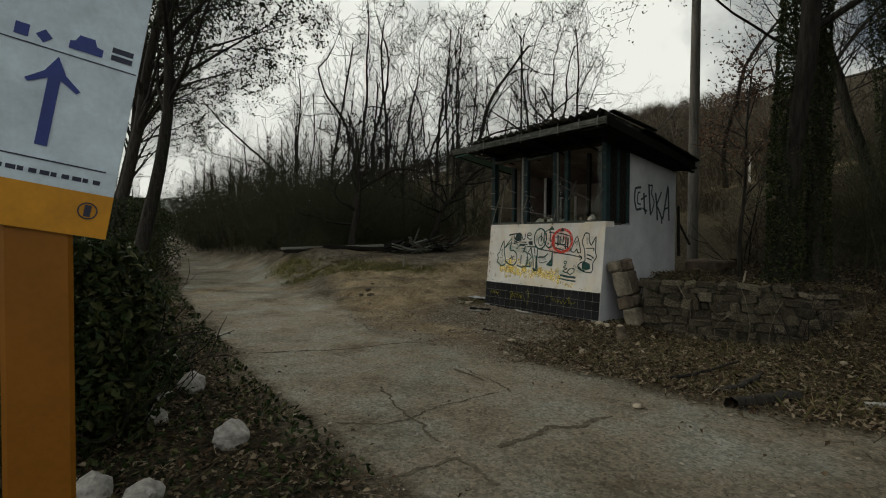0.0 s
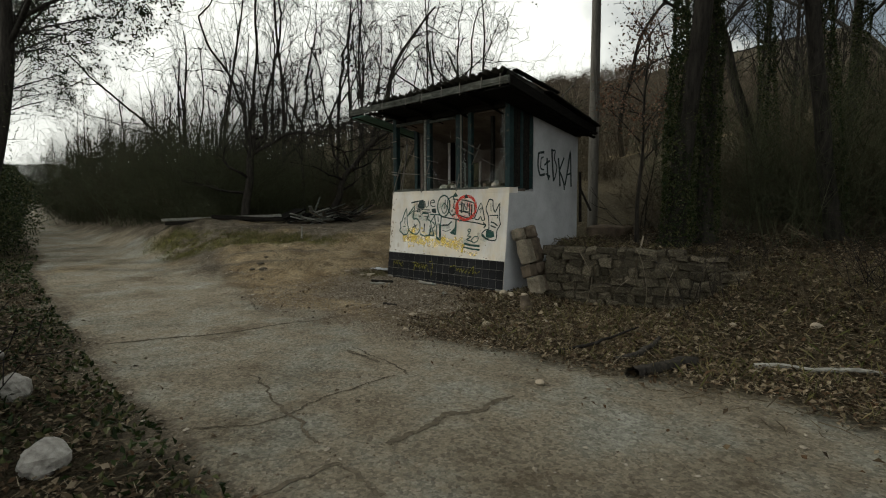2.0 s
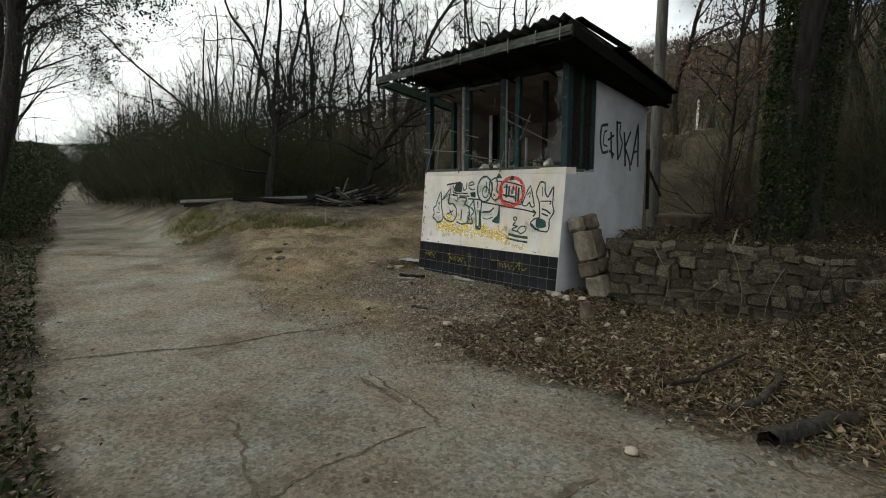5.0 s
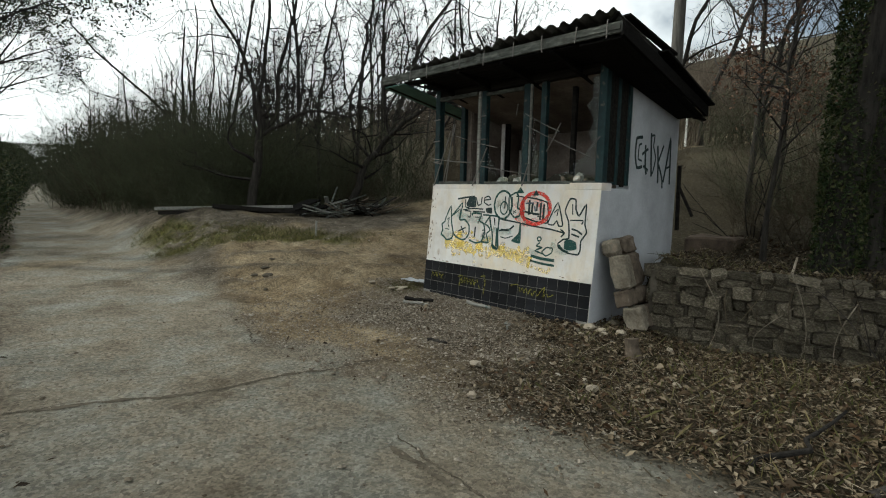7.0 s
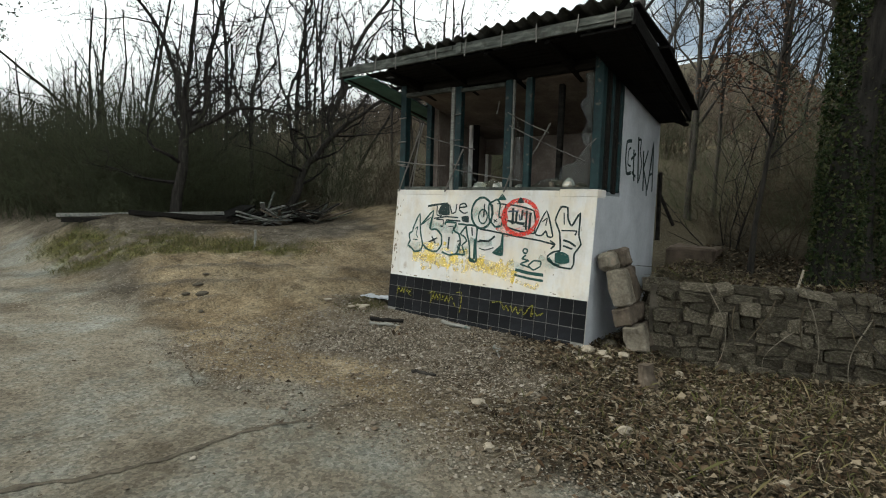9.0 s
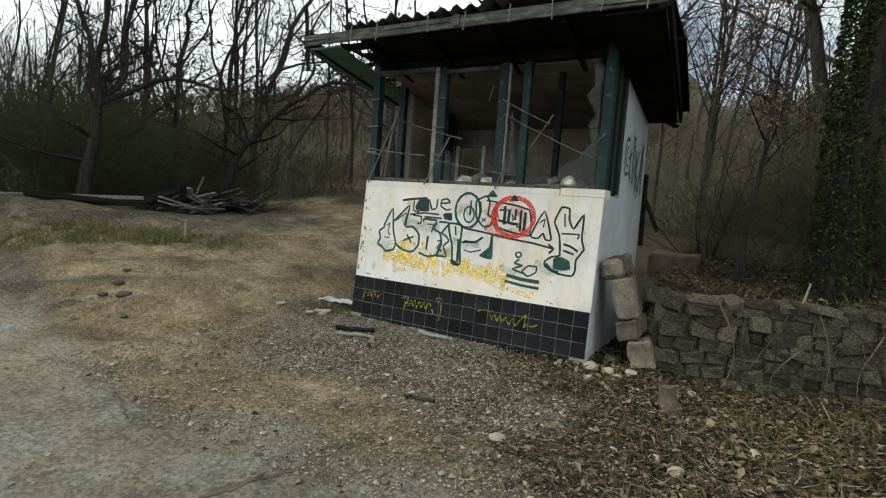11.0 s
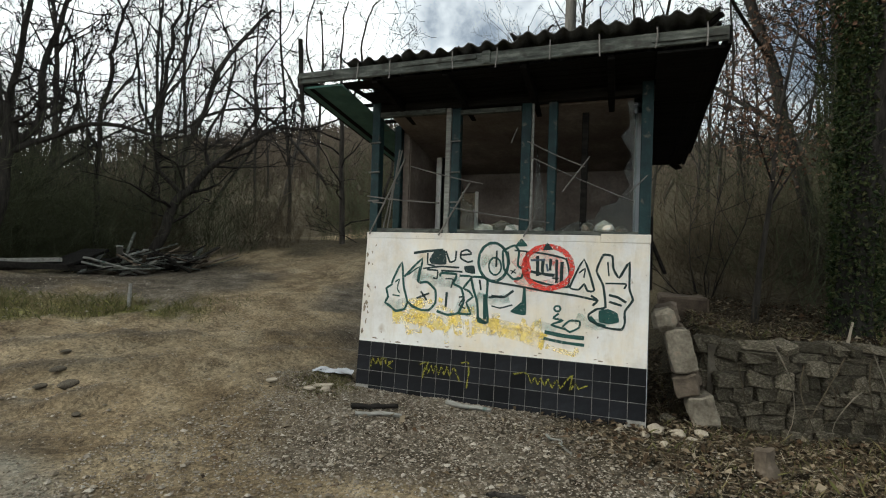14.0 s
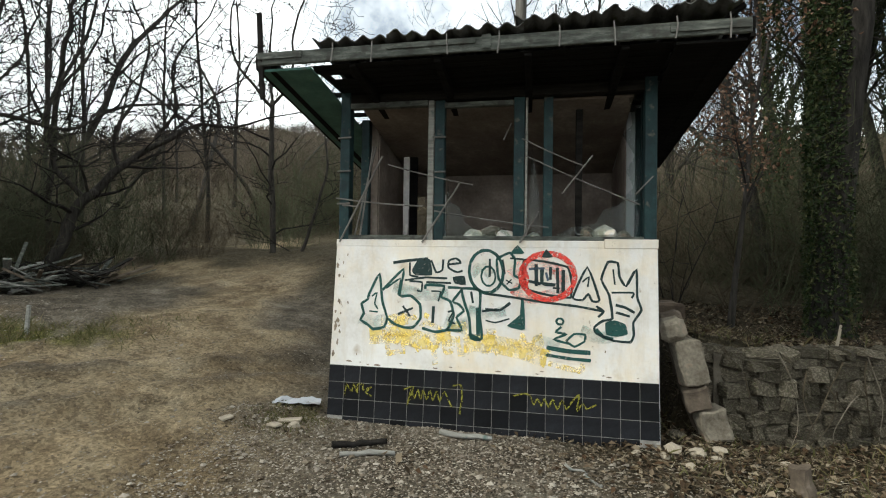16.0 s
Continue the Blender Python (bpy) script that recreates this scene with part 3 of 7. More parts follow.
# sill cap
bm = bmesh.new()
box(bm, (XL - 0.004, face_y(SILL) - 0.008, SILL - 0.05), (XR - 0.42, 0.20, SILL + 0.012), 0.004)
box(bm, (XR - 0.413, face_y(SILL) - 0.011, SILL - 0.05), (XR + 0.007, 0.20, SILL + 0.026), 0.004)
part("sill", bm, M_PLASTER, booth, "white window sill with cracked edge")

# grout bed and tiles
TILE = (XR - XL) / 19
bm = bmesh.new()
z0 = TILE_TOP - 4.35 * TILE
hexa(bm, [(XL + 0.002, face_y(z0) - 0.006, z0), (XR - 0.004, face_y(z0) - 0.006, z0), (XR - 0.004, face_y(z0) + 0.05, z0), (XL + 0.002, face_y(z0) + 0.05, z0),
          (XL + 0.002, face_y(TILE_TOP) - 0.006, TILE_TOP), (XR - 0.004, face_y(TILE_TOP) - 0.006, TILE_TOP), (XR - 0.004, face_y(TILE_TOP) + 0.05, TILE_TOP), (XL + 0.002, face_y(TILE_TOP) + 0.05, TILE_TOP)])
plinth = part("plinth", bm, M_GROUT, booth, "black tiled plinth with pale joints")

# corner posts, window posts, head beam
def upright(name, x0, x1, y0, y1, mat, z0=SILL + 0.012, z1=HEAD, label=""):
    b = bmesh.new()
    box(b, (x0, y0, z0), (x1, y1, z1), 0.006)
    return part(name, b, mat, booth, label)


upright("corner_post", XL + 0.005, XL + 0.10, 0.0, 0.10, M_TEAL, z1=HEAD + 0.12, label="worn teal corner post")
upright("corner_post", XR - 0.10, XR - 0.002, 0.0, 0.10, M_TEAL, z0=SILL + 0.03, z1=HEAD + 0.12, label="worn teal corner post")
upright("window_post", -1.92, -1.865, 0.01, 0.08, M_PALEWOOD, label="pale bare-wood sash stile")
upright("window_post", -1.86, -1.77, 0.02, 0.10, M_TEAL)
upright("window_post", -1.155, -1.06, 0.03, 0.12, M_TEAL)
upright("window_post", -1.055, -1.035, 0.03, 0.07, M_PALEWOOD)
upright("window_post", -0.90, -0.82, 0.05, 0.12, M_TEAL)
upright("window_post", -0.62, -0.56, 0.30, 0.36, M_DARKWOOD)
upright("corner_post", XR - 0.09, XR - 0.004, 0.54, 0.615, M_TEAL)
upright("corner_post", XL + 0.004, XL + 0.09, 0.54, 0.615, M_TEAL)
upright("window_post", XR - 0.075, XR - 0.012, 0.30, 0.36, M_TEAL)
# boards nailed over the side window
for i, (y0, y1, lift) in enumerate(((0.102, 0.20, 0.0), (0.21, 0.29, 0.15), (0.37, 0.45, 0.05), (0.455, 0.535, -0.02))):
    upright("board", XR - 0.045, XR - 0.018, y0, y1, M_DARKWOOD, z0=SILL + 0.0 + lift * 0.3, z1=HEAD + 0.03 - lift * 0.2)
bm = bmesh.new()
box(bm, (XL + 0.01, 0.01, HEAD), (XR - 0.01, 0.11, HEAD + 0.10), 0.006)
part("head_beam", bm, M_DARKWOOD, booth)
for lo, hi in (((XL + 0.10, -0.005, HEAD - 0.05), (-1.92, 0.06, HEAD)), ((-1.77, 0.005, HEAD - 0.075), (-1.16, 0.06, HEAD - 0.03)),
               ((XL + 0.10, 0.0, SILL + 0.014), (-1.92, 0.06, SILL + 0.055)), ((-1.77, 0.01, SILL + 0.014), (XR - 0.10, 0.07, SILL + 0.05))):
    bm = bmesh.new()
    box(bm, lo, hi, 0.004)
    part("sash_rail", bm, M_FASCIA, booth, "bare grey sash rail")
# glass left in the frames
def shard(pts, y):
    b = bmesh.new()
    f = [b.verts.new((x, y, z)) for x, z in pts]
    k = [b.verts.new((x, y + 0.004, z)) for x, z in pts]
    b.faces.new(f)
    b.faces.new(k[::-1])
    for i in range(len(pts)):
        j = (i + 1) % len(pts)
        b.faces.new((f[j], f[i], k[i], k[j]))
    bmesh.ops.recalc_face_normals(b, faces=b.faces[:])
    ob = part("glass_shard", b, M_GLASS, booth, "dirty broken window glass")
    ob.visible_shadow = False


shard([(-0.80, 1.76), (-0.11, 1.76), (-0.11, 2.95), (-0.20, 2.93), (-0.17, 2.70), (-0.25, 2.62), (-0.15, 2.44), (-0.22, 2.31), (-0.16, 2.18), (-0.28, 2.02), (-0.40, 1.99), (-0.46, 1.87), (-0.66, 1.84)], 0.05)
shard([(-1.76, 1.76), (-1.17, 1.76), (-1.22, 1.83), (-1.36, 1.85), (-1.45, 1.80), (-1.58, 1.88), (-1.63, 2.02), (-1.71, 2.06), (-1.74, 2.22)], 0.05)
shard([(-1.03, 1.76), (-0.91, 1.76), (-0.93, 2.10), (-1.00, 2.55)], 0.06)

# bent window bars
def bar(a, b, r=0.0065, sag=0.01):
    vs, fs = [], []
    a, b = Vector(a), Vector(b)
    pts = [a.lerp(b, t) + Vector((0, 0, -sag * 4 * t * (1 - t))) for t in (0, 0.25, 0.5, 0.75, 1)]
    tube(vs, fs, pts, [r] * 5, 6)
    raw_mesh("window_bar", vs, fs, M_IRON, booth)


bar((-2.77, -0.03, 2.10), (-1.95, -0.04, 2.02), 0.007)
bar((-2.73, -0.03, 1.70), (-2.30, -0.12, 2.46), 0.009, 0)
bar((-1.95, -0.03, 1.70), (-1.60, -0.14, 2.20), 0.009, 0)
bar((-1.09, -0.03, 1.70), (-0.93, -0.12, 1.96), 0.009, 0)
bar((-2.28, -0.03, 2.40), (-1.50, -0.05, 2.20), 0.006)
bar((-1.85, -0.03, 1.98), (-0.85, -0.06, 1.83), 0.006)
bar((-1.05, -0.02, 2.45), (-0.12, -0.04, 2.02), 0.006)
bar((-1.08, -0.02, 2.60), (-0.55, -0.04, 2.34), 0.006)
bar((-0.74, -0.02, 2.12), (-0.50, -0.10, 2.42), 0.007, 0)
bar((-2.62, 0.05, 1.75), (-2.45, 0.12, 2.60), 0.008, 0)
bar((-2.57, 0.06, 1.75), (-2.47, 0.10, 2.60), 0.008, 0)
bar((-1.24, 0.0, 2.60), (-1.17, -0.06, 2.72), 0.006, 0)
bar((XL + 0.045, -0.02, 2.04), (-2.55, -0.04, 2.02), 0.008, 0)
for z in (2.05, 2.35, 2.66):
    bar((XL - 0.01, -0.014, z), (XL + 0.12, -0.014, z + 0.005), 0.008, 0)
    bar((-1.88, -0.006, z - 0.02), (-1.75, -0.006, z - 0.02), 0.008, 0)
bar((-0.02, -0.03, 2.25), (-0.16, -0.05, 2.10), 0.006, 0)

# roof: frame, boards, gutter edge and corrugated sheet
RX0, RX1, RY0, RY1 = -3.22, 0.505, -0.64, 1.95
# rafters, battens, soffits and barge boards: near-black colour stands in for eaves shade
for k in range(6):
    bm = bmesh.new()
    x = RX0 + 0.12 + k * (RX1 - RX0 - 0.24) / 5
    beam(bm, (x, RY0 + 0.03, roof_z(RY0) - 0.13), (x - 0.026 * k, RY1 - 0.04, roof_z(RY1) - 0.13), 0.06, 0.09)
    part("rafter", bm, M_BLACKWOOD, booth)
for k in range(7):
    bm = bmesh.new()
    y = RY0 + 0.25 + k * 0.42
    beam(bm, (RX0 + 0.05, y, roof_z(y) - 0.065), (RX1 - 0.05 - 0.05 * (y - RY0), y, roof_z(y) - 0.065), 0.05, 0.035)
    part("batten", bm, M_BLACKWOOD, booth)
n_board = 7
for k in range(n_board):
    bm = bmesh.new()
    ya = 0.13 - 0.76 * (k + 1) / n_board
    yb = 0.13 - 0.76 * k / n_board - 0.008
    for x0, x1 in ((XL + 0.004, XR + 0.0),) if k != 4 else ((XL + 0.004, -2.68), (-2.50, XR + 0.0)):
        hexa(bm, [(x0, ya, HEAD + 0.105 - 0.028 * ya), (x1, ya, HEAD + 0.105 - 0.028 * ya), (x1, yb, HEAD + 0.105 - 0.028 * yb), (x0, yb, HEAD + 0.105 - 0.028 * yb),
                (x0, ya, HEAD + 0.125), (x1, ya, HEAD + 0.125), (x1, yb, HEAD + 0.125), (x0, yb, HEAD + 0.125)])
    part("eaves_board", bm, M_BLACKWOOD, booth, "soffit board with the eaves shade in its black")
for xa, xb, tuck, mat, label in ((RX0 + 0.02, XL + 0.0, 0.0, M_GREEN, "faded green soffit panel"), (XR + 0.004, RX1 - 0.02, 0.13, M_BLACKWOOD, "soffit panel with the eaves shade in its black")):
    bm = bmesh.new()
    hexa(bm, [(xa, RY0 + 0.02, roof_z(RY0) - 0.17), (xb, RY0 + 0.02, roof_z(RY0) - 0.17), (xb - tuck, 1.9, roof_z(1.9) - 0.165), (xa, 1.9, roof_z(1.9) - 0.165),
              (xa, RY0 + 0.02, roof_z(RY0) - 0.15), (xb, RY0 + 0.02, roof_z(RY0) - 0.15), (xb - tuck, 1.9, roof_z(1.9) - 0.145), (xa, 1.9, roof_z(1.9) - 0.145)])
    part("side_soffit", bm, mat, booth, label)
bm = bmesh.new()
box(bm, (RX0, RY0 - 0.02, 3.125), (RX1, RY0 + 0.012, 3.232), 0.006)
fascia = part("fascia", bm, M_FASCIA, booth, "grey peeling fascia board")
for xe, tuck in ((RX0 - 0.02, 0.0), (RX1 - 0.01, 0.13)):
    bm = bmesh.new()
    hexa(bm, [(xe, RY0 - 0.01, 3.10), (xe + 0.03, RY0 - 0.01, 3.10), (xe + 0.03 - tuck, RY1, roof_z(RY1) - 0.15), (xe - tuck, RY1, roof_z(RY1) - 0.15),
              (xe, RY0 - 0.01, 3.235), (xe + 0.03, RY0 - 0.01, 3.235), (xe + 0.03 - tuck, RY1, roof_z(RY1) - 0.02), (xe - tuck, RY1, roof_z(RY1) - 0.02)])
    bmesh.ops.recalc_face_normals(bm, faces=bm.faces[:])
    part("barge_board", bm, M_BLACKWOOD, booth)
for xa, xb, za, zb in ((-0.02, RX1 - 0.01, 3.157, 3.219), (RX0 + 0.002, RX0 + 0.40, 3.172, 3.227), (-1.35, -1.28, 3.137, 3.242), (-2.1, -1.4, 3.182, 3.219)):
    bm = bmesh.new()
    box(bm, (xa, RY0 - 0.032, za), (xb, RY0 - 0.022, zb), 0.002)
    part("fascia_strip", bm, M_FASCIA, fascia)
for k, x in enumerate((-2.55, -2.22, -1.62, -1.22, -0.78, -0.40, 0.02, 0.36)):
    vs, fs = [], []
    pts = [Vector((x, RY0 - 0.03, 3.267)), Vector((x + 0.004, RY0 - 0.045, 3.197)), Vector((x + 0.01 * (k % 3 - 1), RY0 - 0.04, 3.107 - 0.02 * (k % 2)))]
    tube(vs, fs, pts, [0.006] * 3, 5)
    raw_mesh("gutter_hook", vs, fs, M_IRON, fascia)


def corrugated(name, x0, x1, y0, y1, lift, waves, label):
    vs, fs = [], []
    nx, ny = waves * 8, 8
    rng = random.Random(5)
    jag = [rng.uniform(-0.03, 0.03) for _ in range(nx + 1)]
    for s in (0, 1):
        for j in range(ny + 1):
            for i in range(nx + 1):
                x = x0 + (x1 - x0) * i / nx
                y = y0 + (y1 - y0) * j / ny + (jag[i // 6] if j == 0 else 0)
                z = roof_z(y) + lift + 0.020 * math.cos(2 * math.pi * i / 8) + 0.008 * noise.noise(Vector((x * 2, y * 2, 3))) - s * 0.008
                vs.append((x, y, z))
    k = (nx + 1) * (ny + 1)
    for j in range(ny):
        for i in range(nx):
            a = j * (nx + 1) + i
            fs.append((a, a + 1, a + nx + 2, a + nx + 1))
            fs.append((k + a + nx + 1, k + a + nx + 2, k + a + 1, k + a))
    for i in range(nx):
        a, b = i, ny * (nx + 1) + i
        fs.append((a, k + a, k + a + 1, a + 1))
        fs.append((b, b + 1, k + b + 1, k + b))
    for j in range(ny):
        a, b = j * (nx + 1), j * (nx + 1) + nx
        fs.append((a, a + nx + 1, k + a + nx + 1, k + a))
        fs.append((b, k + b, k + b + nx + 1, b + nx + 1))
    return raw_mesh(name, vs, fs, M_ROOF, booth, label)


corrugated("roof_sheet", -2.72, -1.02, -0.70, 1.0, 0.025, 12, "dark mossy corrugated cement roof")
corrugated("roof_sheet", -1.10, 0.44, -0.72, 1.0, 0.06, 11, "dark mossy corrugated cement roof")
corrugated("roof_sheet", -3.18, 0.38, 0.9, 2.05, 0.045, 25, "dark mossy corrugated cement roof")
for a_, b_, w_ in (((RX1 - 0.07, -0.45, 3.345), (RX1 - 0.03, 0.6, 3.17), 0.09), ((RX1 - 0.02, 0.3, 3.15), (RX1 - 0.10, 1.97, 2.82), 0.12), ((0.35, -0.60, 3.25), (0.46, -0.66, 3.32), 0.05), ((0.22, 1.88, 2.70), (0.34, 2.0, 2.63), 0.09), ((RX1 - 0.06, 0.9, 3.03), (RX1 - 0.06, 1.6, 2.90), 0.09)):
    bm = bmesh.new()
    beam(bm, a_, b_, w_, 0.03)
    part("loose_board", bm, M_BLACKWOOD, booth)
bm = bmesh.new()
beam(bm, (RX0 + 0.03, -0.62, 2.86), (RX0 + 0.02, -0.68, 3.56), 0.05, 0.025)
part("hanging_lath", bm, M_DARKWOOD, booth, "splintered lath hanging from the eaves")
bm = bmesh.new()
beam(bm, (0.04, 2.03, 2.05), (0.05, 2.05, 1.15), 0.05, 0.04)
beam(bm, (0.05, 2.04, 1.75), (0.22, 2.12, 1.35), 0.05, 0.04)
part("rear_rail", bm, M_DARKWOOD, booth)

# ---- trees ----
def grow(rng, start, way, length, radius, level, wood, twigs, leaves_at, opts):
    """One limb and its branches, as tubes into the lists wood and twigs."""
    n = max(3, int(length / opts["step"][min(level, 3)]))
    pts, radii = [start.copy()], [radius]
    d = way.normalized()
    p = start.copy()
    wig = opts["wiggle"] * (1.0 + 0.25 * level)
    for i in range(n):
        d = (d + Vector((rng.gauss(0, wig), rng.gauss(0, wig), rng.gauss(0, wig) + opts["up"]))).normalized()
        if level and d.z < 0.05 and p.z < 4.5:
            d.z = 0.08 + 0.1 * rng.random()
            d.normalize()
        p = p + d * (length / n)
        pts.append(p.copy())
        radii.append(max(opts["thin"], radius * (1 - (i + 1) / n * (0.62 if level == 0 else 0.85))))
    v, f = wood if level < opts.get("wood", 2) else twigs
    tube(v, f, pts, radii, (8, 6, 4, 3, 3)[min(level, 4)])
    if level >= opts["levels"]:
        leaves_at.append(pts[-1])
        return
    count = opts["kids"][level]
    lo = opts["first"] if level == 0 else 0.25
    for k in range(count):
        t = lo + (1 - lo) * (k + rng.uniform(0.1, 0.9)) / count
        q = min(n - 1, int(t * n))
        base = pts[q].lerp(pts[q + 1], t * n - q)
        ahead = (pts[q + 1] - pts[q]).normalized()
        side = ahead.orthogonal().normalized()
        side.rotate(Matrix.Rotation(rng.uniform(0, 2 * math.pi), 3, ahead))
        ang = radians(rng.uniform(*opts["angle"]))
        kid = ahead * math.cos(ang) + side * math.sin(ang)
        grow(rng, base, kid, length * rng.uniform(*opts["ratio"]) * (1.15 - 0.5 * t), max(opts["thin"], radii[q] * rng.uniform(0.36, 0.58)), level + 1, wood, twigs, leaves_at, opts)


OAK = dict(step=(0.7, 0.4, 0.3, 0.25), wiggle=0.13, up=0.03, thin=0.006, levels=4, kids=(9, 6, 5, 4), first=0.30, angle=(28, 68), ratio=(0.42, 0.68))
SLIM = dict(step=(0.9, 0.5, 0.35, 0.3), wiggle=0.055, up=0.03, thin=0.006, levels=3, kids=(15, 6, 5), first=0.28, angle=(20, 50), ratio=(0.22, 0.42))


def leaf_quads(verts, faces, centre, size, rng):
    """A small folded leaf: two triangles either side of its rib."""
    a = Vector((rng.gauss(0, 1), rng.gauss(0, 1), rng.gauss(0, 1))).normalized() * size
    b = a.orthogonal().normalized() * size * 0.6
    b.rotate(Matrix.Rotation(rng.uniform(0, 6.28), 3, a.normalized()))
    n = a.cross(b).normalized() * size * 0.2
    k = len(verts)
    verts += [centre - a * 0.5, centre + b * 0.5 + n, centre + a * 0.5, centre - b * 0.5 + n]
    faces += [(k, k + 1, k + 2), (k, k + 2, k + 3)]


def tree(seed, height, radius, opts, lean=(0, 0), leaves=0, leaf_mat=None, name="tree", ivy=0, ivy_height=5.0, twin=None, leaf_size=0.07):
    rng = random.Random(seed)
    wood, twigs, tips = ([], []), ([], []), []
    way = Vector((lean[0], lean[1], 1))
    grow(rng, Vector((0, 0, -0.25)), way, height, radius, 0, wood, twigs, tips, opts)
    if twin:
        rings = [sum((Vector(q) for q in wood[0][8 * i:8 * i + 8]), Vector()) / 8 for i in range(6)]
        fork = min(rings, key=lambda q: abs(q.z - twin[2]))
        grow(rng, fork, Vector((twin[0], twin[1], 1)), height * 0.85, radius * 0.72, 0, wood, twigs, tips, opts)
    top = new(name)
    # root flare
    for i, p in enumerate(wood[0][:8]):
        wood[0][i] = Vector((p.x * 1.45, p.y * 1.45, p.z))
    raw_mesh("trunk", wood[0], wood[1], M_BARK, top, smooth=True)
    raw_mesh("crown", twigs[0], twigs[1], M_TWIG, top)
    if leaves:
        lv, lf = [], []
        for _ in range(leaves):
            t = rng.choice(tips)
            leaf_quads(lv, lf, t + Vector((rng.gauss(0, 0.12), rng.gauss(0, 0.12), rng.gauss(0, 0.12))), leaf_size * rng.uniform(0.6, 1.3), rng)
        raw_mesh("leaves", lv, lf, leaf_mat, top, "withered brown leaves still hanging")
    if ivy:
        lv, lf = [], []
        for _ in range(ivy):
            z = ivy_height * rng.random() ** 0.8
            a = rng.uniform(0, 6.28)
            k = z / height
            cx, cy = lean[0] * z, lean[1] * z
            r = radius * (1 - 0.6 * k) * rng.uniform(0.95, 1.2) + 0.02 + 0.09 * rng.random() * (noise.noise(Vector((a, z * 1.2, seed))) + 0.4)
            leaf_quads(lv, lf, Vector((cx + r * math.cos(a), cy + r * math.sin(a), z)), 0.047 * rng.uniform(0.6, 1.3), rng)
        raw_mesh("ivy", lv, lf, M_IVY, top, "dark green ivy on the trunk")
    return top


def stand(x, y, turn=0, sink=0.05):
    return pose(x, y, ground_z(x, y) - sink, 0, 0, turn)


# trees by the wood pile: limbs bent by hand, branches grown along them
FACE = Vector((0.56, 0.83, 0)).normalized()


def gnarled(seed, limbs, opts, kids, size=1.0):
    rng = random.Random(seed)
    wood, twigs, tips = ([], []), ([], []), []
    away = Vector((-FACE.y, FACE.x, 0))
    for n_limb, (pts, r0, r1, drift) in enumerate(limbs):
        line = smooth_line([Vector((u, z)) for u, z in pts], 5)
        n = len(line)
        path, radii = [], []
        for i, q in enumerate(line):
            t = i / (n - 1)
            k = Vector((noise.noise(Vector((t * 5, n_limb, seed))), noise.noise(Vector((t * 5, n_limb + 9, seed))), 0)) * (0.10 if i else 0)
            path.append((FACE * (q.x + k.x) + away * (drift * t + k.y)) * size + Vector((0, 0, q.y * size)))
            radii.append((r0 + (r1 - r0) * t) * size * 0.72)
        tube(wood[0], wood[1], path, radii, 8)
        length = sum((path[i + 1] - path[i]).length for i in range(n - 1))
        for c in range(int(length * kids)):
            t = (0.45 if n_limb == 0 else 0.12) + (0.88 if n_limb else 0.55) * (c + rng.random()) / max(1, int(length * kids))
            q = min(n - 2, int(min(t, 0.999) * (n - 1)))
            ahead = (path[q + 1] - path[q]).normalized()
            side = ahead.orthogonal().normalized()
            side.rotate(Matrix.Rotation(rng.uniform(0, 6.28), 3, ahead))
            ang = radians(rng.uniform(35, 75))
            way = ahead * math.cos(ang) + side * math.sin(ang)
            way.z = abs(way.z) * 0.7 + 0.12
            grow(rng, path[q], way, rng.uniform(0.9, 2.3) * size, max(opts["thin"], radii[q] * rng.uniform(0.28, 0.5)), 2, wood, twigs, tips, opts)
        end = (path[-1] - path[-2]).normalized()
        if n_limb:
            grow(rng, path[-1], end, 2.2 * size, radii[-1], 1, wood, twigs, tips, opts)
    top = new("tree")
    raw_mesh("trunk", wood[0], wood[1], M_BARK, top, smooth=True)
    raw_mesh("crown", twigs[0], twigs[1], M_TWIG, top)
    return top


def smooth_line(p, steps):
    out = []
    for i in range(len(p) - 1):
        p0, p1, p2, p3 = p[max(i - 1, 0)], p[i], p[i + 1], p[min(i + 2, len(p) - 1)]
        for k in range(steps):
            t = k / steps
            out.append(0.5 * (2 * p1 + (p2 - p0) * t + (2 * p0 - 5 * p1 + 4 * p2 - p3) * t * t + (3 * p1 - p0 - 3 * p2 + p3) * t ** 3))
    return out + [p[-1]]


CROOKED = dict(OAK, wiggle=0.20, up=0.02, thin=0.0058, levels=4, kids=(6, 6, 5, 4), angle=(30, 75), ratio=(0.45, 0.7))
t_a = tagged(gnarled(11, [
    ([(-0.05, -0.25), (0.0, 0.1), (0.15, 1.1), (0.30, 2.1), (0.34, 2.6)], 0.20, 0.13, 0.0),
    ([(0.30, 2.0), (0.12, 3.0), (-0.05, 3.7), (-0.45, 4.6), (-0.90, 5.3), (-1.1, 6.0)], 0.085, 0.035, 0.3),
    ([(0.32, 2.2), (0.28, 3.1), (0.50, 4.1), (0.54, 5.4), (0.62, 6.6)], 0.085, 0.04, -0.4),
    ([(0.34, 2.1), (0.62, 2.5), (0.68, 3.4), (0.90, 4.4), (1.08, 5.2), (1.2, 6.3)], 0.10, 0.04, 0.5),
    ([(0.36, 2.05), (0.80, 2.3), (1.30, 2.6), (1.85, 2.65), (2.55, 2.55), (2.9, 2.75)], 0.075, 0.03, -0.6)], CROOKED, 2.2), "gnarled bare oak behind the wood pile", "tree")
t_a.matrix_basis = stand(-10.2, 0.42, 0)
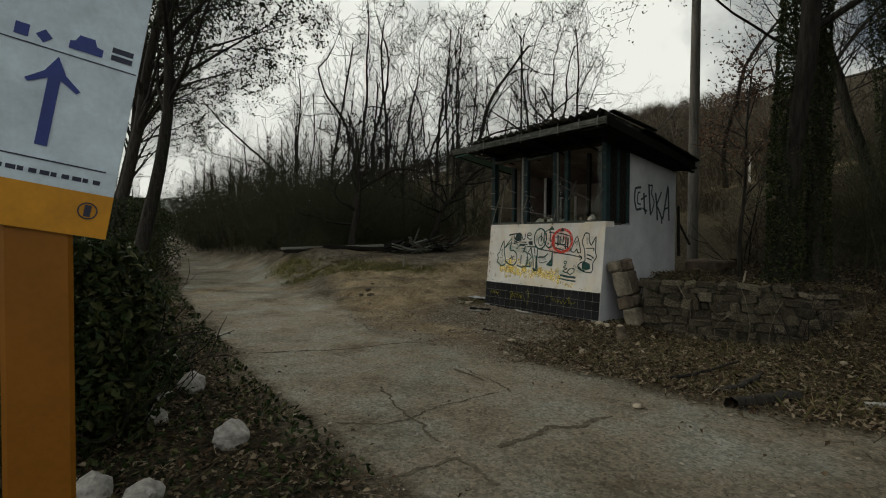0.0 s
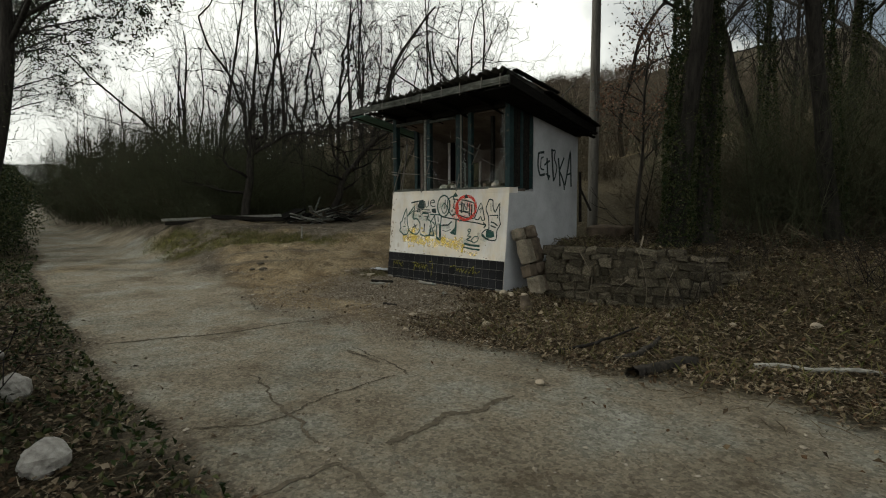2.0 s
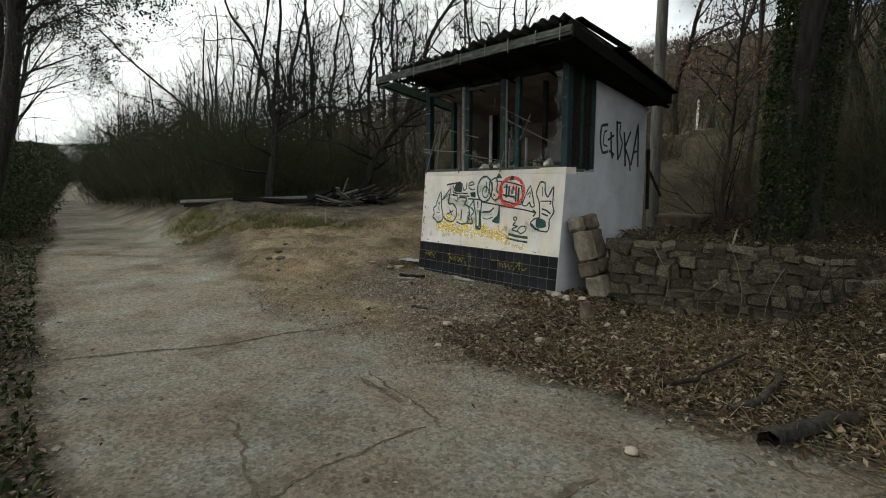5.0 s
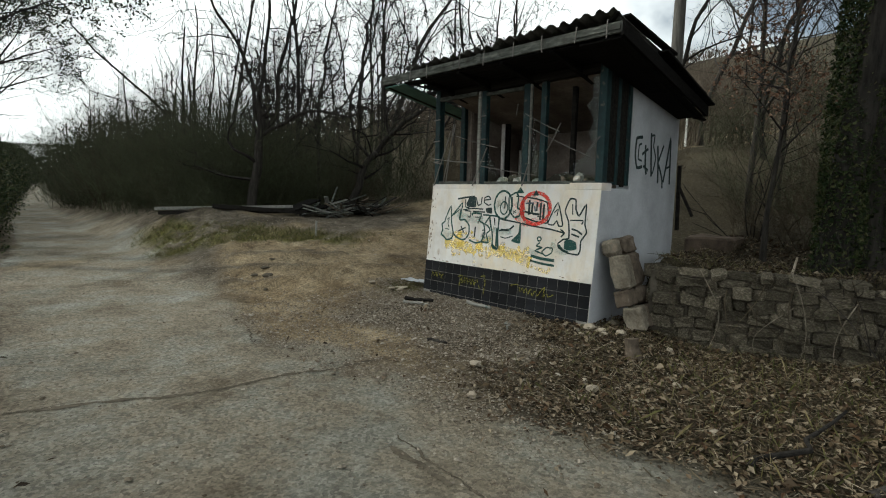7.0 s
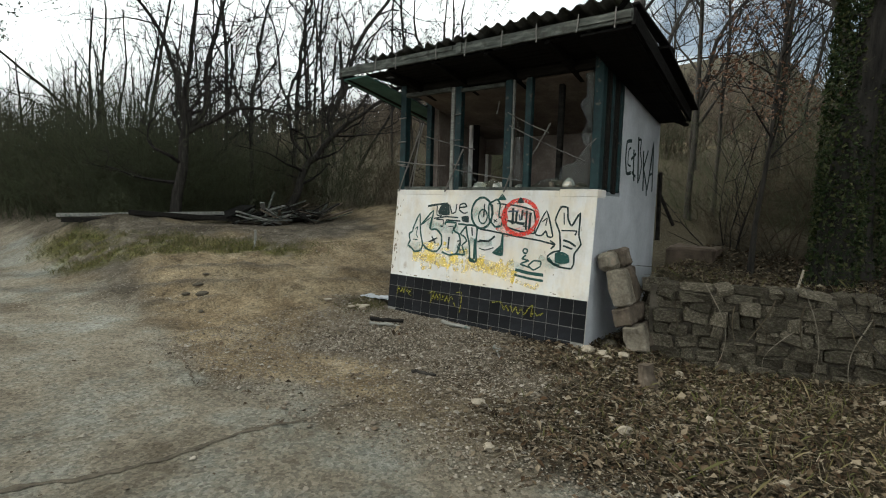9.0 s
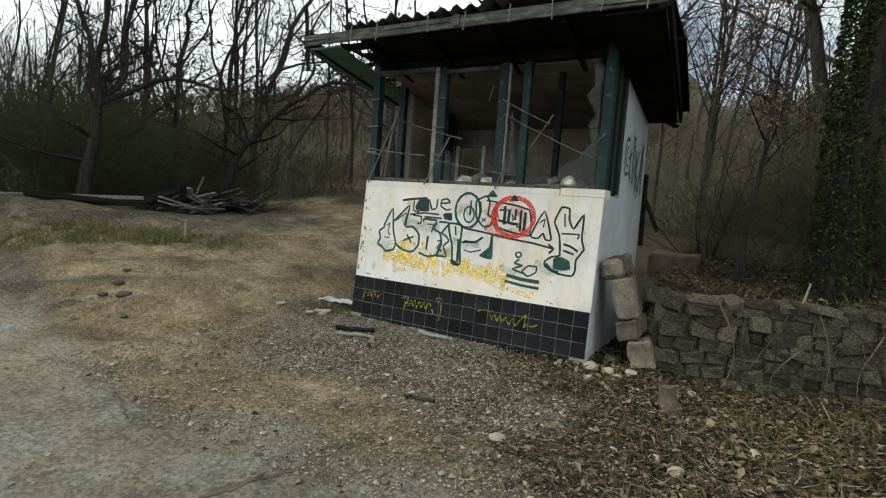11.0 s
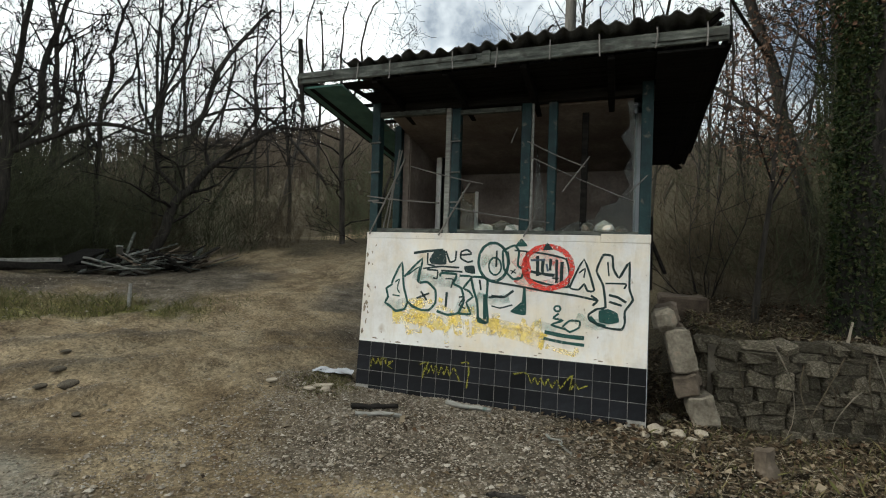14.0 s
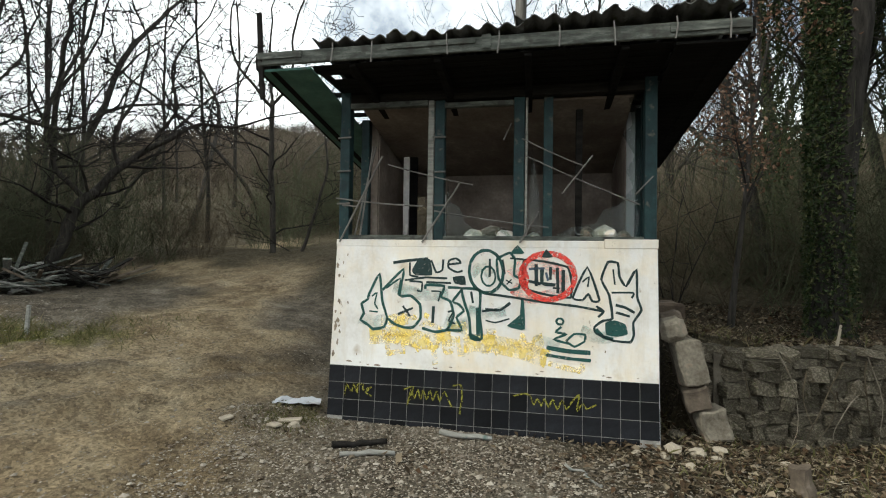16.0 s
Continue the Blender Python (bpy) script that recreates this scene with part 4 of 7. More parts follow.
t_b = tagged(gnarled(23, [
    ([(0.0, -0.25), (0.06, 0.1), (0.35, 0.9), (0.55, 1.5), (0.85, 1.85)], 0.17, 0.12, 0.0),
    ([(0.80, 1.8), (1.18, 2.3), (1.65, 2.75), (2.15, 3.1), (2.65, 3.45), (3.3, 3.5)], 0.115, 0.04, -0.3),
    ([(0.70, 1.65), (0.40, 2.0), (0.24, 2.35), (0.12, 3.2), (0.38, 4.2), (0.75, 5.1), (0.9, 6.0)], 0.075, 0.03, 0.4),
    ([(1.25, 2.35), (1.15, 3.0), (1.50, 3.8), (1.75, 4.6), (1.7, 5.4)], 0.06, 0.028, 0.4),
    ([(1.9, 2.95), (2.2, 3.8), (2.1, 4.6), (2.5, 5.4)], 0.05, 0.025, -0.3)], CROOKED, 2.2), "leaning bare oak with crooked limbs", "tree")
t_b.matrix_basis = stand(-9.9, 3.15, 0)
for px, py, sz, sd in ((-11.2, 3.0, 1.0, 35), (-11.0, 4.3, 1.1, 36)):
    t_s = tagged(gnarled(sd, [
        ([(0.0, -0.25), (0.02, 1.0), (0.0, 2.3), (0.10, 3.6), (0.2, 4.6)], 0.085, 0.06, 0.0),
        ([(0.2, 4.6), (0.35, 5.6), (0.6, 6.6)], 0.06, 0.03, 0.2),
        ([(0.02, 2.6), (-0.35, 3.4), (-0.5, 4.6), (-0.9, 5.6)], 0.045, 0.022, -0.4),
        ([(0.1, 3.6), (0.6, 4.4), (0.9, 5.6)], 0.045, 0.022, 0.3)], CROOKED, 2.0, sz), "slender bare oak beyond the wood pile", "tree")
    t_s.matrix_basis = stand(px, py, 0)
t_c = tagged(gnarled(31, [
    ([(0.0, -0.25), (0.0, 0.2), (-0.08, 2.0), (-0.1, 3.8)], 0.12, 0.08, 0.0),
    ([(-0.1, 3.6), (-0.5, 4.1), (-1.05, 4.9), (-1.1, 6.0)], 0.065, 0.028, 0.2),
    ([(-0.1, 3.7), (0.30, 4.3), (0.35, 5.5), (0.6, 6.4)], 0.06, 0.028, -0.2),
    ([(-0.1, 3.8), (-0.2, 4.8), (-0.1, 6.4)], 0.055, 0.025, 0.2),
    ([(0.62, -0.2), (0.75, 0.3), (1.05, 1.3), (1.25, 2.3), (1.2, 3.4)], 0.07, 0.03, 0.0)], CROOKED, 1.8), "forked bare oak on the bank", "tree")
t_c.matrix_basis = stand(-7.55, 7.15, -25)
# ivy-clad trees behind the stone wall
t_d = tagged(tree(42, 12.0, 0.165, dict(OAK, first=0.3, wiggle=0.08, up=0.05), (0.02, 0.03), leaves=9000, leaf_mat=M_BROWNLEAF, leaf_size=0.062, ivy=24000, ivy_height=8.5), "tall oak wrapped in ivy behind the stone wall", "tree")
t_d.matrix_basis = stand(1.94, 1.50, 0)
t_e = tagged(tree(47, 11.0, 0.125, dict(OAK, first=0.35, wiggle=0.07, up=0.05), (-0.01, 0.02), leaves=9000, leaf_mat=M_IVY, ivy=9000, ivy_height=6.0), "second ivy-clad oak with leaning trunk", "tree")
t_e.matrix_basis = stand(2.19, 2.10, 0)
t_f = tagged(tree(53, 10.5, 0.115, dict(OAK, first=0.35, wiggle=0.07, up=0.05), (-0.12, 0.0), leaves=5500, leaf_mat=M_IVY, ivy=7500, ivy_height=7.5), "dark leaning ivy-clad tree", "tree")
t_f.matrix_basis = stand(5.0, 2.9, 0)
t_g = tagged(tree(59, 10.0, 0.105, dict(OAK, first=0.35, wiggle=0.07, up=0.05), (-0.10, 0.05), leaves=5500, leaf_mat=M_IVY, ivy=7000, ivy_height=7.0), "dark ivy-clad tree in the thicket", "tree")
t_g.matrix_basis = stand(6.3, 3.4, 0)
for x, y, turn in ((3.7, 3.0, 45), (4.2, 4.6, 140), (7.6, 4.2, 60), (8.8, 2.6, 200), (5.6, 6.4, 300), (3.3, 6.0, 250), (9.8, 5.0, 20), (2.6, 4.4, 80), (3.9, 8.0, 170), (5.2, 9.2, 110)):
    c = copy_thing(t_f if turn % 40 else t_g, stand(x, y, turn))
# trees on the other verge of the road
for i, (x, y, ln, r) in enumerate(((-10.5, -5.75, 0.27, 0.20), (-13.6, -6.1, 0.24, 0.20))):
    t_l = tagged(tree(61 + i, 11.0, r, dict(OAK, first=0.42, wiggle=0.045, up=0.02, kids=(11, 6, 4, 3), angle=(25, 55)), (0.0, ln), leaves=9000, leaf_mat=M_IVY, leaf_size=0.11, ivy=900, ivy_height=7.0), "dark leafy tree leaning over the road verge", "tree")
    t_l.matrix_basis = stand(x, y, 0)
# the first four stand unseen behind the camera, added to shade sign and verge
for x, y, turn in ((1.5, -9.4, 200), (4.6, -9.0, 330), (7.6, -8.6, 20), (9.5, -10.5, 90), (-17.5, -6.0, 15), (-23, -5.4, 340), (-30, -5.0, 0), (-38, -4.6, 20)):
    copy_thing(t_l, stand(x, y, turn))

# the wood: a few trees, copied
rng = random.Random(7)
kinds = []
for i in range(4):
    k = tagged(tree(100 + i, rng.uniform(9.5, 11.5), rng.uniform(0.075, 0.10), dict(SLIM, kids=(14, 6, 4), thin=0.0048), (rng.uniform(-0.06, 0.06), rng.uniform(-0.06, 0.06))), "bare slim forest tree", "tree", "trees of the wood")
    kinds.append(k)
for i in range(2):
    k = tagged(tree(120 + i, rng.uniform(8.5, 10.5), rng.uniform(0.10, 0.13), dict(OAK, kids=(8, 5, 4, 2), thin=0.005), (rng.uniform(-0.12, 0.12), rng.uniform(-0.1, 0.1))), "bare spreading oak of the wood", "tree", "trees of the wood")
    kinds.append(k)
spots = []
def try_spot(x, y, gap):
    if all((x - a) ** 2 + (y - b) ** 2 > gap * gap for a, b in spots):
        spots.append((x, y))
for _ in range(900):
    u = rng.random()
    if u < 0.45:
        try_spot(rng.uniform(-34, -10.5), rng.uniform(3.5, 20), 2.7)
    elif u < 0.75:
        try_spot(rng.uniform(-8, 9), rng.uniform(17, 32), 3.4)
    elif u < 0.87:
        try_spot(rng.uniform(4, 15), rng.uniform(3.5, 12), 1.9)
    else:
        try_spot(rng.uniform(-45, -19), rng.uniform(-14, -7.5), 2.6)
    if len(spots) >= 72:
        break
for i, (x, y) in enumerate(spots):
    y += max(0, -x - 10) * 0.06
    m = stand(x, y, rng.uniform(0, 360), 0.1) @ Matrix.Scale(rng.uniform(0.8, 1.2), 4)
    k = kinds[i % 6]
    if i < 6:
        k.matrix_basis = m
    else:
        c = copy_thing(k, m)
        c.scale = [rng.uniform(0.8, 1.2)] * 3

# young growth along the edge of the wood
for i in range(64):
    x = rng.uniform(-44, -12.5)
    y = road_right(x) + rng.uniform(1.8, 9.0)
    c = copy_thing(kinds[i % 6], stand(x, y, rng.uniform(0, 360), 0.1))
    c.scale = [rng.uniform(0.38, 0.62)] * 3


def brush(seed, count, height, spread, mat, name="shrub", thick=0.008, side=5, split=False):
    rng = random.Random(seed)
    v, f = [], []
    tv, tf = ([], []) if split else (v, f)
    for _ in range(count):
        a, r = rng.uniform(0, 6.28), spread * math.sqrt(rng.random())
        p = Vector((r * math.cos(a), r * math.sin(a), -0.15))
        h = height * rng.uniform(0.25, 1.0) ** 1.2 * 1.15
        d = Vector((rng.gauss(0, 0.4), rng.gauss(0, 0.4), 1))
        pts = [p]
        for i in range(5):
            d = (d + Vector((rng.gauss(0, 0.14), rng.gauss(0, 0.14), 0.02))).normalized()
            pts.append(pts[-1] + d * h / 5)
        tube(v, f, pts, [thick * (1 - 0.16 * i) for i in range(6)], 3)
        for _k in range(side):
            q = rng.randint(1, 4)
            dd = (d * 0.7 + Vector((rng.gauss(0, 0.7), rng.gauss(0, 0.7), rng.gauss(0.0, 0.45)))).normalized()
            b = pts[q].lerp(pts[q + 1], rng.random())
            L = h * rng.uniform(0.15, 0.38)
            tube(tv, tf, [b, b + dd * L * 0.5, b + (dd + Vector((rng.gauss(0, 0.2), rng.gauss(0, 0.2), 0.1))) * L], [thick * 0.55, thick * 0.45, thick * 0.3], 3)
    if split:
        top = new(name)
        raw_mesh("woody_base", v, f, mat, top)
        raw_mesh("brushwood", tv, tf, mat, top)
        return top
    return raw_mesh(name, v, f, mat)


shrubs = [tagged(brush(200 + i, 70, (2.6, 2.0, 1.5, 3.2)[i], (1.0, 0.9, 0.8, 1.2)[i], (M_GREENBRUSH, M_BRUSH, M_GREENBRUSH, M_GREENBRUSH)[i], thick=0.0058, side=15, split=True), "leafless brown undergrowth shrub", "shrub", "undergrowth") for i in range(4)]
used = [False] * 4
def plant(x, y, k, s):
    m = stand(x, y, rng.uniform(0, 360), 0.05)
    if not used[k]:
        shrubs[k].matrix_basis, used[k] = m, True
        shrubs[k].scale = (s, s, s)
    else:
        c = copy_thing(shrubs[k], m)
        c.scale = (s, s, s)
for _ in range(150):
    x = rng.uniform(-42, -11.5)
    plant(x, road_right(x) + 0.6 + rng.uniform(0, 1) ** 1.5 * 8 + 1.6 * smooth(-16, -11.5, x), rng.choice((0, 1, 2, 3, 0)), rng.uniform(0.55, 1.45))
for x, y, k in ((-11.2, -0.6, 2), (-11.4, 1.1, 0), (-10.9, 2.6, 3), (-10.6, 4.0, 1), (-10.1, 5.4, 0), (-11.8, 3.4, 2), (-12.2, 0.2, 3), (-9.4, 6.6, 1), (-12.0, 5.2, 0)):
    plant(x, y, k, rng.uniform(0.8, 1.25))
for _ in range(16):
    plant(rng.uniform(-14, -1), rng.uniform(8.5, 20), rng.choice((0, 1, 3)), rng.uniform(0.8, 1.4))
for _ in range(38):
    plant(rng.uniform(2.0, 13), rng.uniform(3.0, 12), rng.choice((1, 1, 3)), rng.uniform(0.8, 1.3))
for _ in range(22):
    plant(rng.uniform(0.6, 4.0), rng.uniform(3.2, 9), rng.choice((1, 1, 2)), rng.uniform(0.5, 0.9))
for i in range(12):
    c = copy_thing(kinds[i % 4], stand(rng.uniform(0.5, 8), rng.uniform(10, 17), rng.uniform(0, 360), 0.1))
    c.scale = [rng.uniform(0.45, 0.75)] * 3
for i in range(11):
    c = copy_thing(kinds[i % 6], stand(rng.uniform(-2.5, 10), rng.uniform(7.5, 16), rng.uniform(0, 360), 0.1))
    c.scale = [rng.uniform(0.75, 1.1)] * 3
for _ in range(38):
    x = rng.uniform(-36, -12)
    plant(x, road_left(x) - rng.uniform(1.4, 6), rng.choice((0, 2, 2, 3)), rng.uniform(0.7, 1.1))


# far wood on the hillside
def far_wood():
    rng = random.Random(9)
    v, f = [], []
    for k in range(5400):
        y = rng.uniform(20, 170) if k < 3600 else rng.uniform(24, 100)
        x = (rng.uniform(-110, 60) if k < 3600 else rng.uniform(-30, 45)) - y * 0.45
        z = ground_z(x, y)
        h = rng.uniform(2.2, 4.6)
        p = Vector((x, y, z - 0.3))
        top = p + Vector((rng.gauss(0, 0.6), rng.gauss(0, 0.6), h))
        tube(v, f, [p, p.lerp(top, 0.5) + Vector((rng.gauss(0, 0.2), 0, 0)), top], [0.06, 0.04, 0.012], 3)
        for _k in range(13):
            b = p.lerp(top, rng.uniform(0.3, 0.95))
            e = b + Vector((rng.gauss(0, 0.9), rng.gauss(0, 0.9), rng.uniform(0.5, 2.0)))
            tube(v, f, [b, e], [0.030, 0.012], 3)
    for _ in range(500):
        x = rng.uniform(-140, -42)
        y = rng.uniform(-40, 26)
        if road_left(x) - 3.0 < y < road_right(x) + 3.0:
            continue
        p = Vector((x, y, ground_z(x, y) - 0.3))
        top = p + Vector((rng.gauss(0, 0.6), rng.gauss(0, 0.6), rng.uniform(7, 12)))
        tube(v, f, [p, p.lerp(top, 0.5), top], [0.075, 0.05, 0.012], 3)
        for _k in range(26):
            b = p.lerp(top, rng.uniform(0.25, 0.95))
            e = b + Vector((rng.gauss(0, 1.0), rng.gauss(0, 1.0), rng.uniform(0.3, 2.0)))
            tube(v, f, [b, e], [0.022, 0.008], 3)
    return tagged(raw_mesh("far_wood", v, f, M_FARWOOD), "far leafless wood covering the hillside", "wood", kind="stuff")


far_wood()

# ---- stone wall ----
def block_mesh(name, seed, mat):
    """A roughly squared stone, one unit wide, with chipped edges."""
    g = random.Random(seed)
    b = bmesh.new()
    box(b, (-0.5, -0.5, -0.5), (0.5, 0.5, 0.5), 0.13)
    for v in b.verts:
        v.co += Vector((g.gauss(0, 0.05), g.gauss(0, 0.06), g.gauss(0, 0.06)))
    me = bpy.data.meshes.new(name)
    b.to_mesh(me)
    b.free()
    me.materials.append(mat)
    return me


def stone_wall():
    rng = random.Random(77)
    top = tagged(new("stone_wall"), "low dry retaining wall of rough grey stones", "wall")
    top.location = (0, 0, 0)
    meshes = [block_mesh("stone", 300 + i, M_STONE) for i in range(9)]
    v0 = bmesh.new()
    x0, x1 = 0.52, 3.3
    n = 14
    for i in range(n):
        xa, xb = x0 + (x1 - x0) * i / n, x0 + (x1 - x0) * (i + 1) / n
        ha, hb = wall_top(xa) - 0.06, wall_top(xb) - 0.06
        hexa(v0, [(xa, wall_line(xa) + 0.012, -0.4), (xb, wall_line(xb) + 0.012, -0.4), (xb, wall_line(xb) + 0.40, -0.4), (xa, wall_line(xa) + 0.40, -0.4),
                  (xa, wall_line(xa) + 0.012, ha), (xb, wall_line(xb) + 0.012, hb), (xb, wall_line(xb) + 0.40, hb), (xa, wall_line(xa) + 0.40, ha)])
    part("core", v0, M_MORTAR, top, "grey crumbling mortar")
    z = -0.05
    row = 0
    while z < 0.86:
        h = rng.uniform(0.075, 0.14)
        x = x0 + rng.uniform(0, 0.08)
        while x < x1:
            w = rng.uniform(0.09, 0.30)
            if z + h * 0.6 < wall_top(x):
                ob = new("stone", rng.choice(meshes))
                ob.parent = top
                ob.matrix_basis = pose(x + w / 2, wall_line(x + w / 2) + 0.07, z + h / 2, rng.uniform(-10, 10), rng.uniform(-11, 11), 16.7 + rng.uniform(-10, 10) + rng.choice((0, 180)))
                ob.scale = (w * 1.02, rng.uniform(0.14, 0.27), h * rng.uniform(0.9, 1.25))
            x += w
        z += h
        row += 1
    # flat stones along the end by the booth
    for k in range(6):
        ob = new("stone", rng.choice(meshes))
        ob.parent = top
        ob.matrix_basis = pose(x0 + 0.02, wall_line(x0) + 0.22, 0.06 + 0.14 * k, 0, rng.uniform(-6, 6), 95 + rng.uniform(-9, 9))
        ob.scale = (0.36, 0.2, 0.17)


def wall_top(x):
    return 0.86 - 0.30 * max(0.0, x - 2.0) ** 1.3 + 0.05 * noise.noise(Vector((x * 2.1, 0, 0)))


stone_wall()
for k, (x, z0_, bend) in enumerate(((1.12, 0.80, 0.35), (1.30, 0.62, -0.2), (1.52, 0.70, 0.3), (1.72, 0.84, -0.25), (1.95, 0.70, 0.2), (0.86, 0.60, 0.12), (2.2, 0.6, -0.2), (1.42, 0.5, 0.45), (1.62, 0.45, -0.4), (1.85, 0.5, 0.4), (2.05, 0.8, -0.3), (2.4, 0.55, 0.3))):
    vs, fs = [], []
    pts = []
    for i in range(8):
        t = i / 7
        xx = x + bend * math.sin(t * 2.4 + k) * 0.55 - bend * 0.3
        pts.append(Vector((xx, wall_line(xx) - 0.075 - 0.02 * math.sin(t * 9 + k), z0_ * (1 - t) + 0.04)))
    tube(vs, fs, pts, [0.0065 - 0.0006 * i for i in range(8)], 5)
    tagged(raw_mesh("ivy_root", vs, fs, M_BRUSH if k % 3 else M_RUBBLE), "thin dry root creeping down the stone wall", "root", "roots on the wall")

# ---- leaning remains of a pillar between the booth and the wall ----
pillar = tagged(new("broken_pillar"), "leaning broken masonry pillar of pale and brown blocks", "pillar")
rng = random.Random(88)
lean = Matrix.Translation((0.46, 0.22, 0.12)) @ Matrix.Rotation(radians(-17), 4, "Y") @ Matrix.Rotation(radians(3), 4, "X")
z_at = 0.0
for k, (h, w, dx, yaw, mat) in enumerate(((0.27, 0.215, 0.02, 6, M_RUBBLE), (0.20, 0.19, 0.0, -5, M_BROWNBLOCK), (0.38, 0.20, 0.0, 4, M_RUBBLE), (0.20, 0.19, -0.02, -6, M_RUBBLE))):
    bm = bmesh.new()
    box(bm, (-w / 2, -0.21, 0.006), (w / 2, -0.03, h - 0.006), 0.016 if k < 3 else 0.04)
    bmesh.ops.subdivide_edges(bm, edges=[e for e in bm.edges if e.calc_length() > 0.1], cuts=3, use_grid_fill=True)
    for v in bm.verts:
        v.co += Vector((noise.noise(v.co * 9 + Vector((k, 0, 0))), noise.noise(v.co * 9 + Vector((0, k, 5))), noise.noise(v.co * 9 + Vector((9, 0, k))))) * 0.022
    bmesh.ops.transform(bm, matrix=lean @ Matrix.Translation((dx, 0, z_at)) @ Matrix.Rotation(radians(yaw), 4, "Z") @ Matrix.Rotation(radians(yaw * 0.5), 4, "Y"), verts=bm.verts[:])
    part("block", bm, mat, pillar)
    # rear half: darker brown puts the pillar's shaded side face into the colour
    bm = bmesh.new()
    box(bm, (-w / 2 + 0.02, -0.026, 0.004), (w / 2 + 0.01, 0.22, h - 0.004), 0.03)
    bmesh.ops.subdivide_edges(bm, edges=[e for e in bm.edges if e.calc_length() > 0.1], cuts=3, use_grid_fill=True)
    for v in bm.verts:
        v.co += Vector((noise.noise(v.co * 8 + Vector((k, 3, 0))), noise.noise(v.co * 8 + Vector((0, k, 8))) * 0.3, noise.noise(v.co * 8 + Vector((7, 0, k))))) * 0.03
    bmesh.ops.transform(bm, matrix=lean @ Matrix.Translation((dx, 0, z_at)) @ Matrix.Rotation(radians(yaw * 0.4), 4, "Z"), verts=bm.verts[:])
    part("core", bm, M_BROWNBLOCK, pillar, "crumbling masonry core, side shade put into its brown")
    z_at += h

# old concrete block behind the wall
block = bmesh.new()
bz = ground_z(0.75, 2.3)
box(block, (0.15, 2.05, bz - 0.15), (0.72, 2.75, 1.08), 0.03)
bmesh.ops.subdivide_edges(block, edges=block.edges[:], cuts=3, use_grid_fill=True)
for v in block.verts:
    v.co += Vector((noise.noise(v.co * 4), noise.noise(v.co * 4 + Vector((3, 0, 0))), noise.noise(v.co * 4 + Vector((0, 7, 0))))) * 0.03
tagged(link_mesh("concrete_block", block, material("brown_stained_concrete", [(0.3, (0.055, 0.042, 0.032)), (0.7, (0.14, 0.11, 0.085))], 4, 0.95, 0.5)), "brown stained concrete block behind the booth", "block")

# ---- sign post ----
sign = tagged(new("trail_sign"), "orange wooden post with a white and yellow trail sign", "sign")
sign.matrix_basis = pose(3.48, -7.01, ground_z(3.48, -7.01), 0, 0, 90)
bm = bmesh.new()
box(bm, (-0.08, -0.02, -0.3), (0.08, 0.06, 2.30), 0.012)
part("post", bm, M_ORANGE, sign, "orange painted post")
panel = Matrix.Translation((-0.012, -0.022, 1.572)) @ Matrix.Rotation(radians(10), 4, "Y")


def on_panel(name, lo, hi, mat, parent, depth=0.004, bevel=0.0, turn=0):
    b = bmesh.new()
    c = Vector(((lo[0] + hi[0]) / 2, 0, (lo[1] + hi[1]) / 2))
    m = panel @ Matrix.Translation(c) @ Matrix.Rotation(radians(turn), 4, "Y") @ Matrix.Translation(-c)
    box(b, (lo[0], -depth - 0.008, lo[1]), (hi[0], -0.0085 if name != "panel" else 0.0, hi[1]), bevel, m)
    return part(name, b, mat, parent)


board = on_panel("panel", (-0.28, 0.0), (0.17, 0.78), M_SIGN, sign, 0.0, 0.002)
on_panel("yellow_band", (-0.28, 0.0), (0.17, 0.122), M_YELLOW, board, 0.002)
on_panel("arrow_shaft", (-0.030, 0.225), (-0.002, 0.44), M_BLUE, board, 0.003)
tip = bmesh.new()
v_ = [tip.verts.new(panel @ Vector((x_, -0.0115, z_))) for x_, z_ in ((-0.016, 0.472), (-0.040, 0.425), (-0.078, 0.392), (-0.070, 0.384), (-0.030, 0.408), (-0.016, 0.415), (-0.002, 0.408), (0.038, 0.384), (0.046, 0.392), (0.008, 0.425))]
tip.faces.new(v_)
part("arrow_head", tip, M_BLUE, board)
on_panel("rule", (-0.28, 0.186), (0.14, 0.190), M_INK, board, 0.002)
for k in range(17):
    on_panel("small_print", (-0.27 + k * 0.024, 0.148), (-0.27 + k * 0.024 + 0.017 + 0.004 * (k % 3 - 1), 0.160), M_INK, board, 0.002)
on_panel("rule", (-0.16, 0.484), (0.165, 0.487), M_INK, board, 0.002)
on_panel("pictogram", (-0.118, 0.500), (-0.088, 0.532), M_BLUE, board, 0.002)
on_panel("pictogram", (-0.068, 0.502), (-0.042, 0.528), M_BLUE, board, 0.002, turn=45)
car = bmesh.new()
v_ = [car.verts.new(panel @ Vector((x_, -0.0105, z_))) for x_, z_ in ((0.000, 0.505), (0.078, 0.505), (0.078, 0.526), (0.062, 0.530), (0.055, 0.548), (0.020, 0.548), (0.012, 0.530), (0.000, 0.526))]
car.faces.new(v_[::-1])
part("car_pictogram", car, M_BLUE, board)
for k in range(2):
    on_panel("small_print", (0.098, 0.530 - 0.022 * k), (0.150, 0.545 - 0.022 * k), M_INK, board, 0.002)
ring = bmesh.new()
bmesh.ops.create_circle(ring, segments=20, radius=0.024)
bmesh.ops.create_circle(ring, segments=20, radius=0.0205)
bmesh.ops.bridge_loops(ring, edges=ring.edges[:])
box(ring, (-0.008, -0.016, 0), (0.008, 0.016, 0.001))
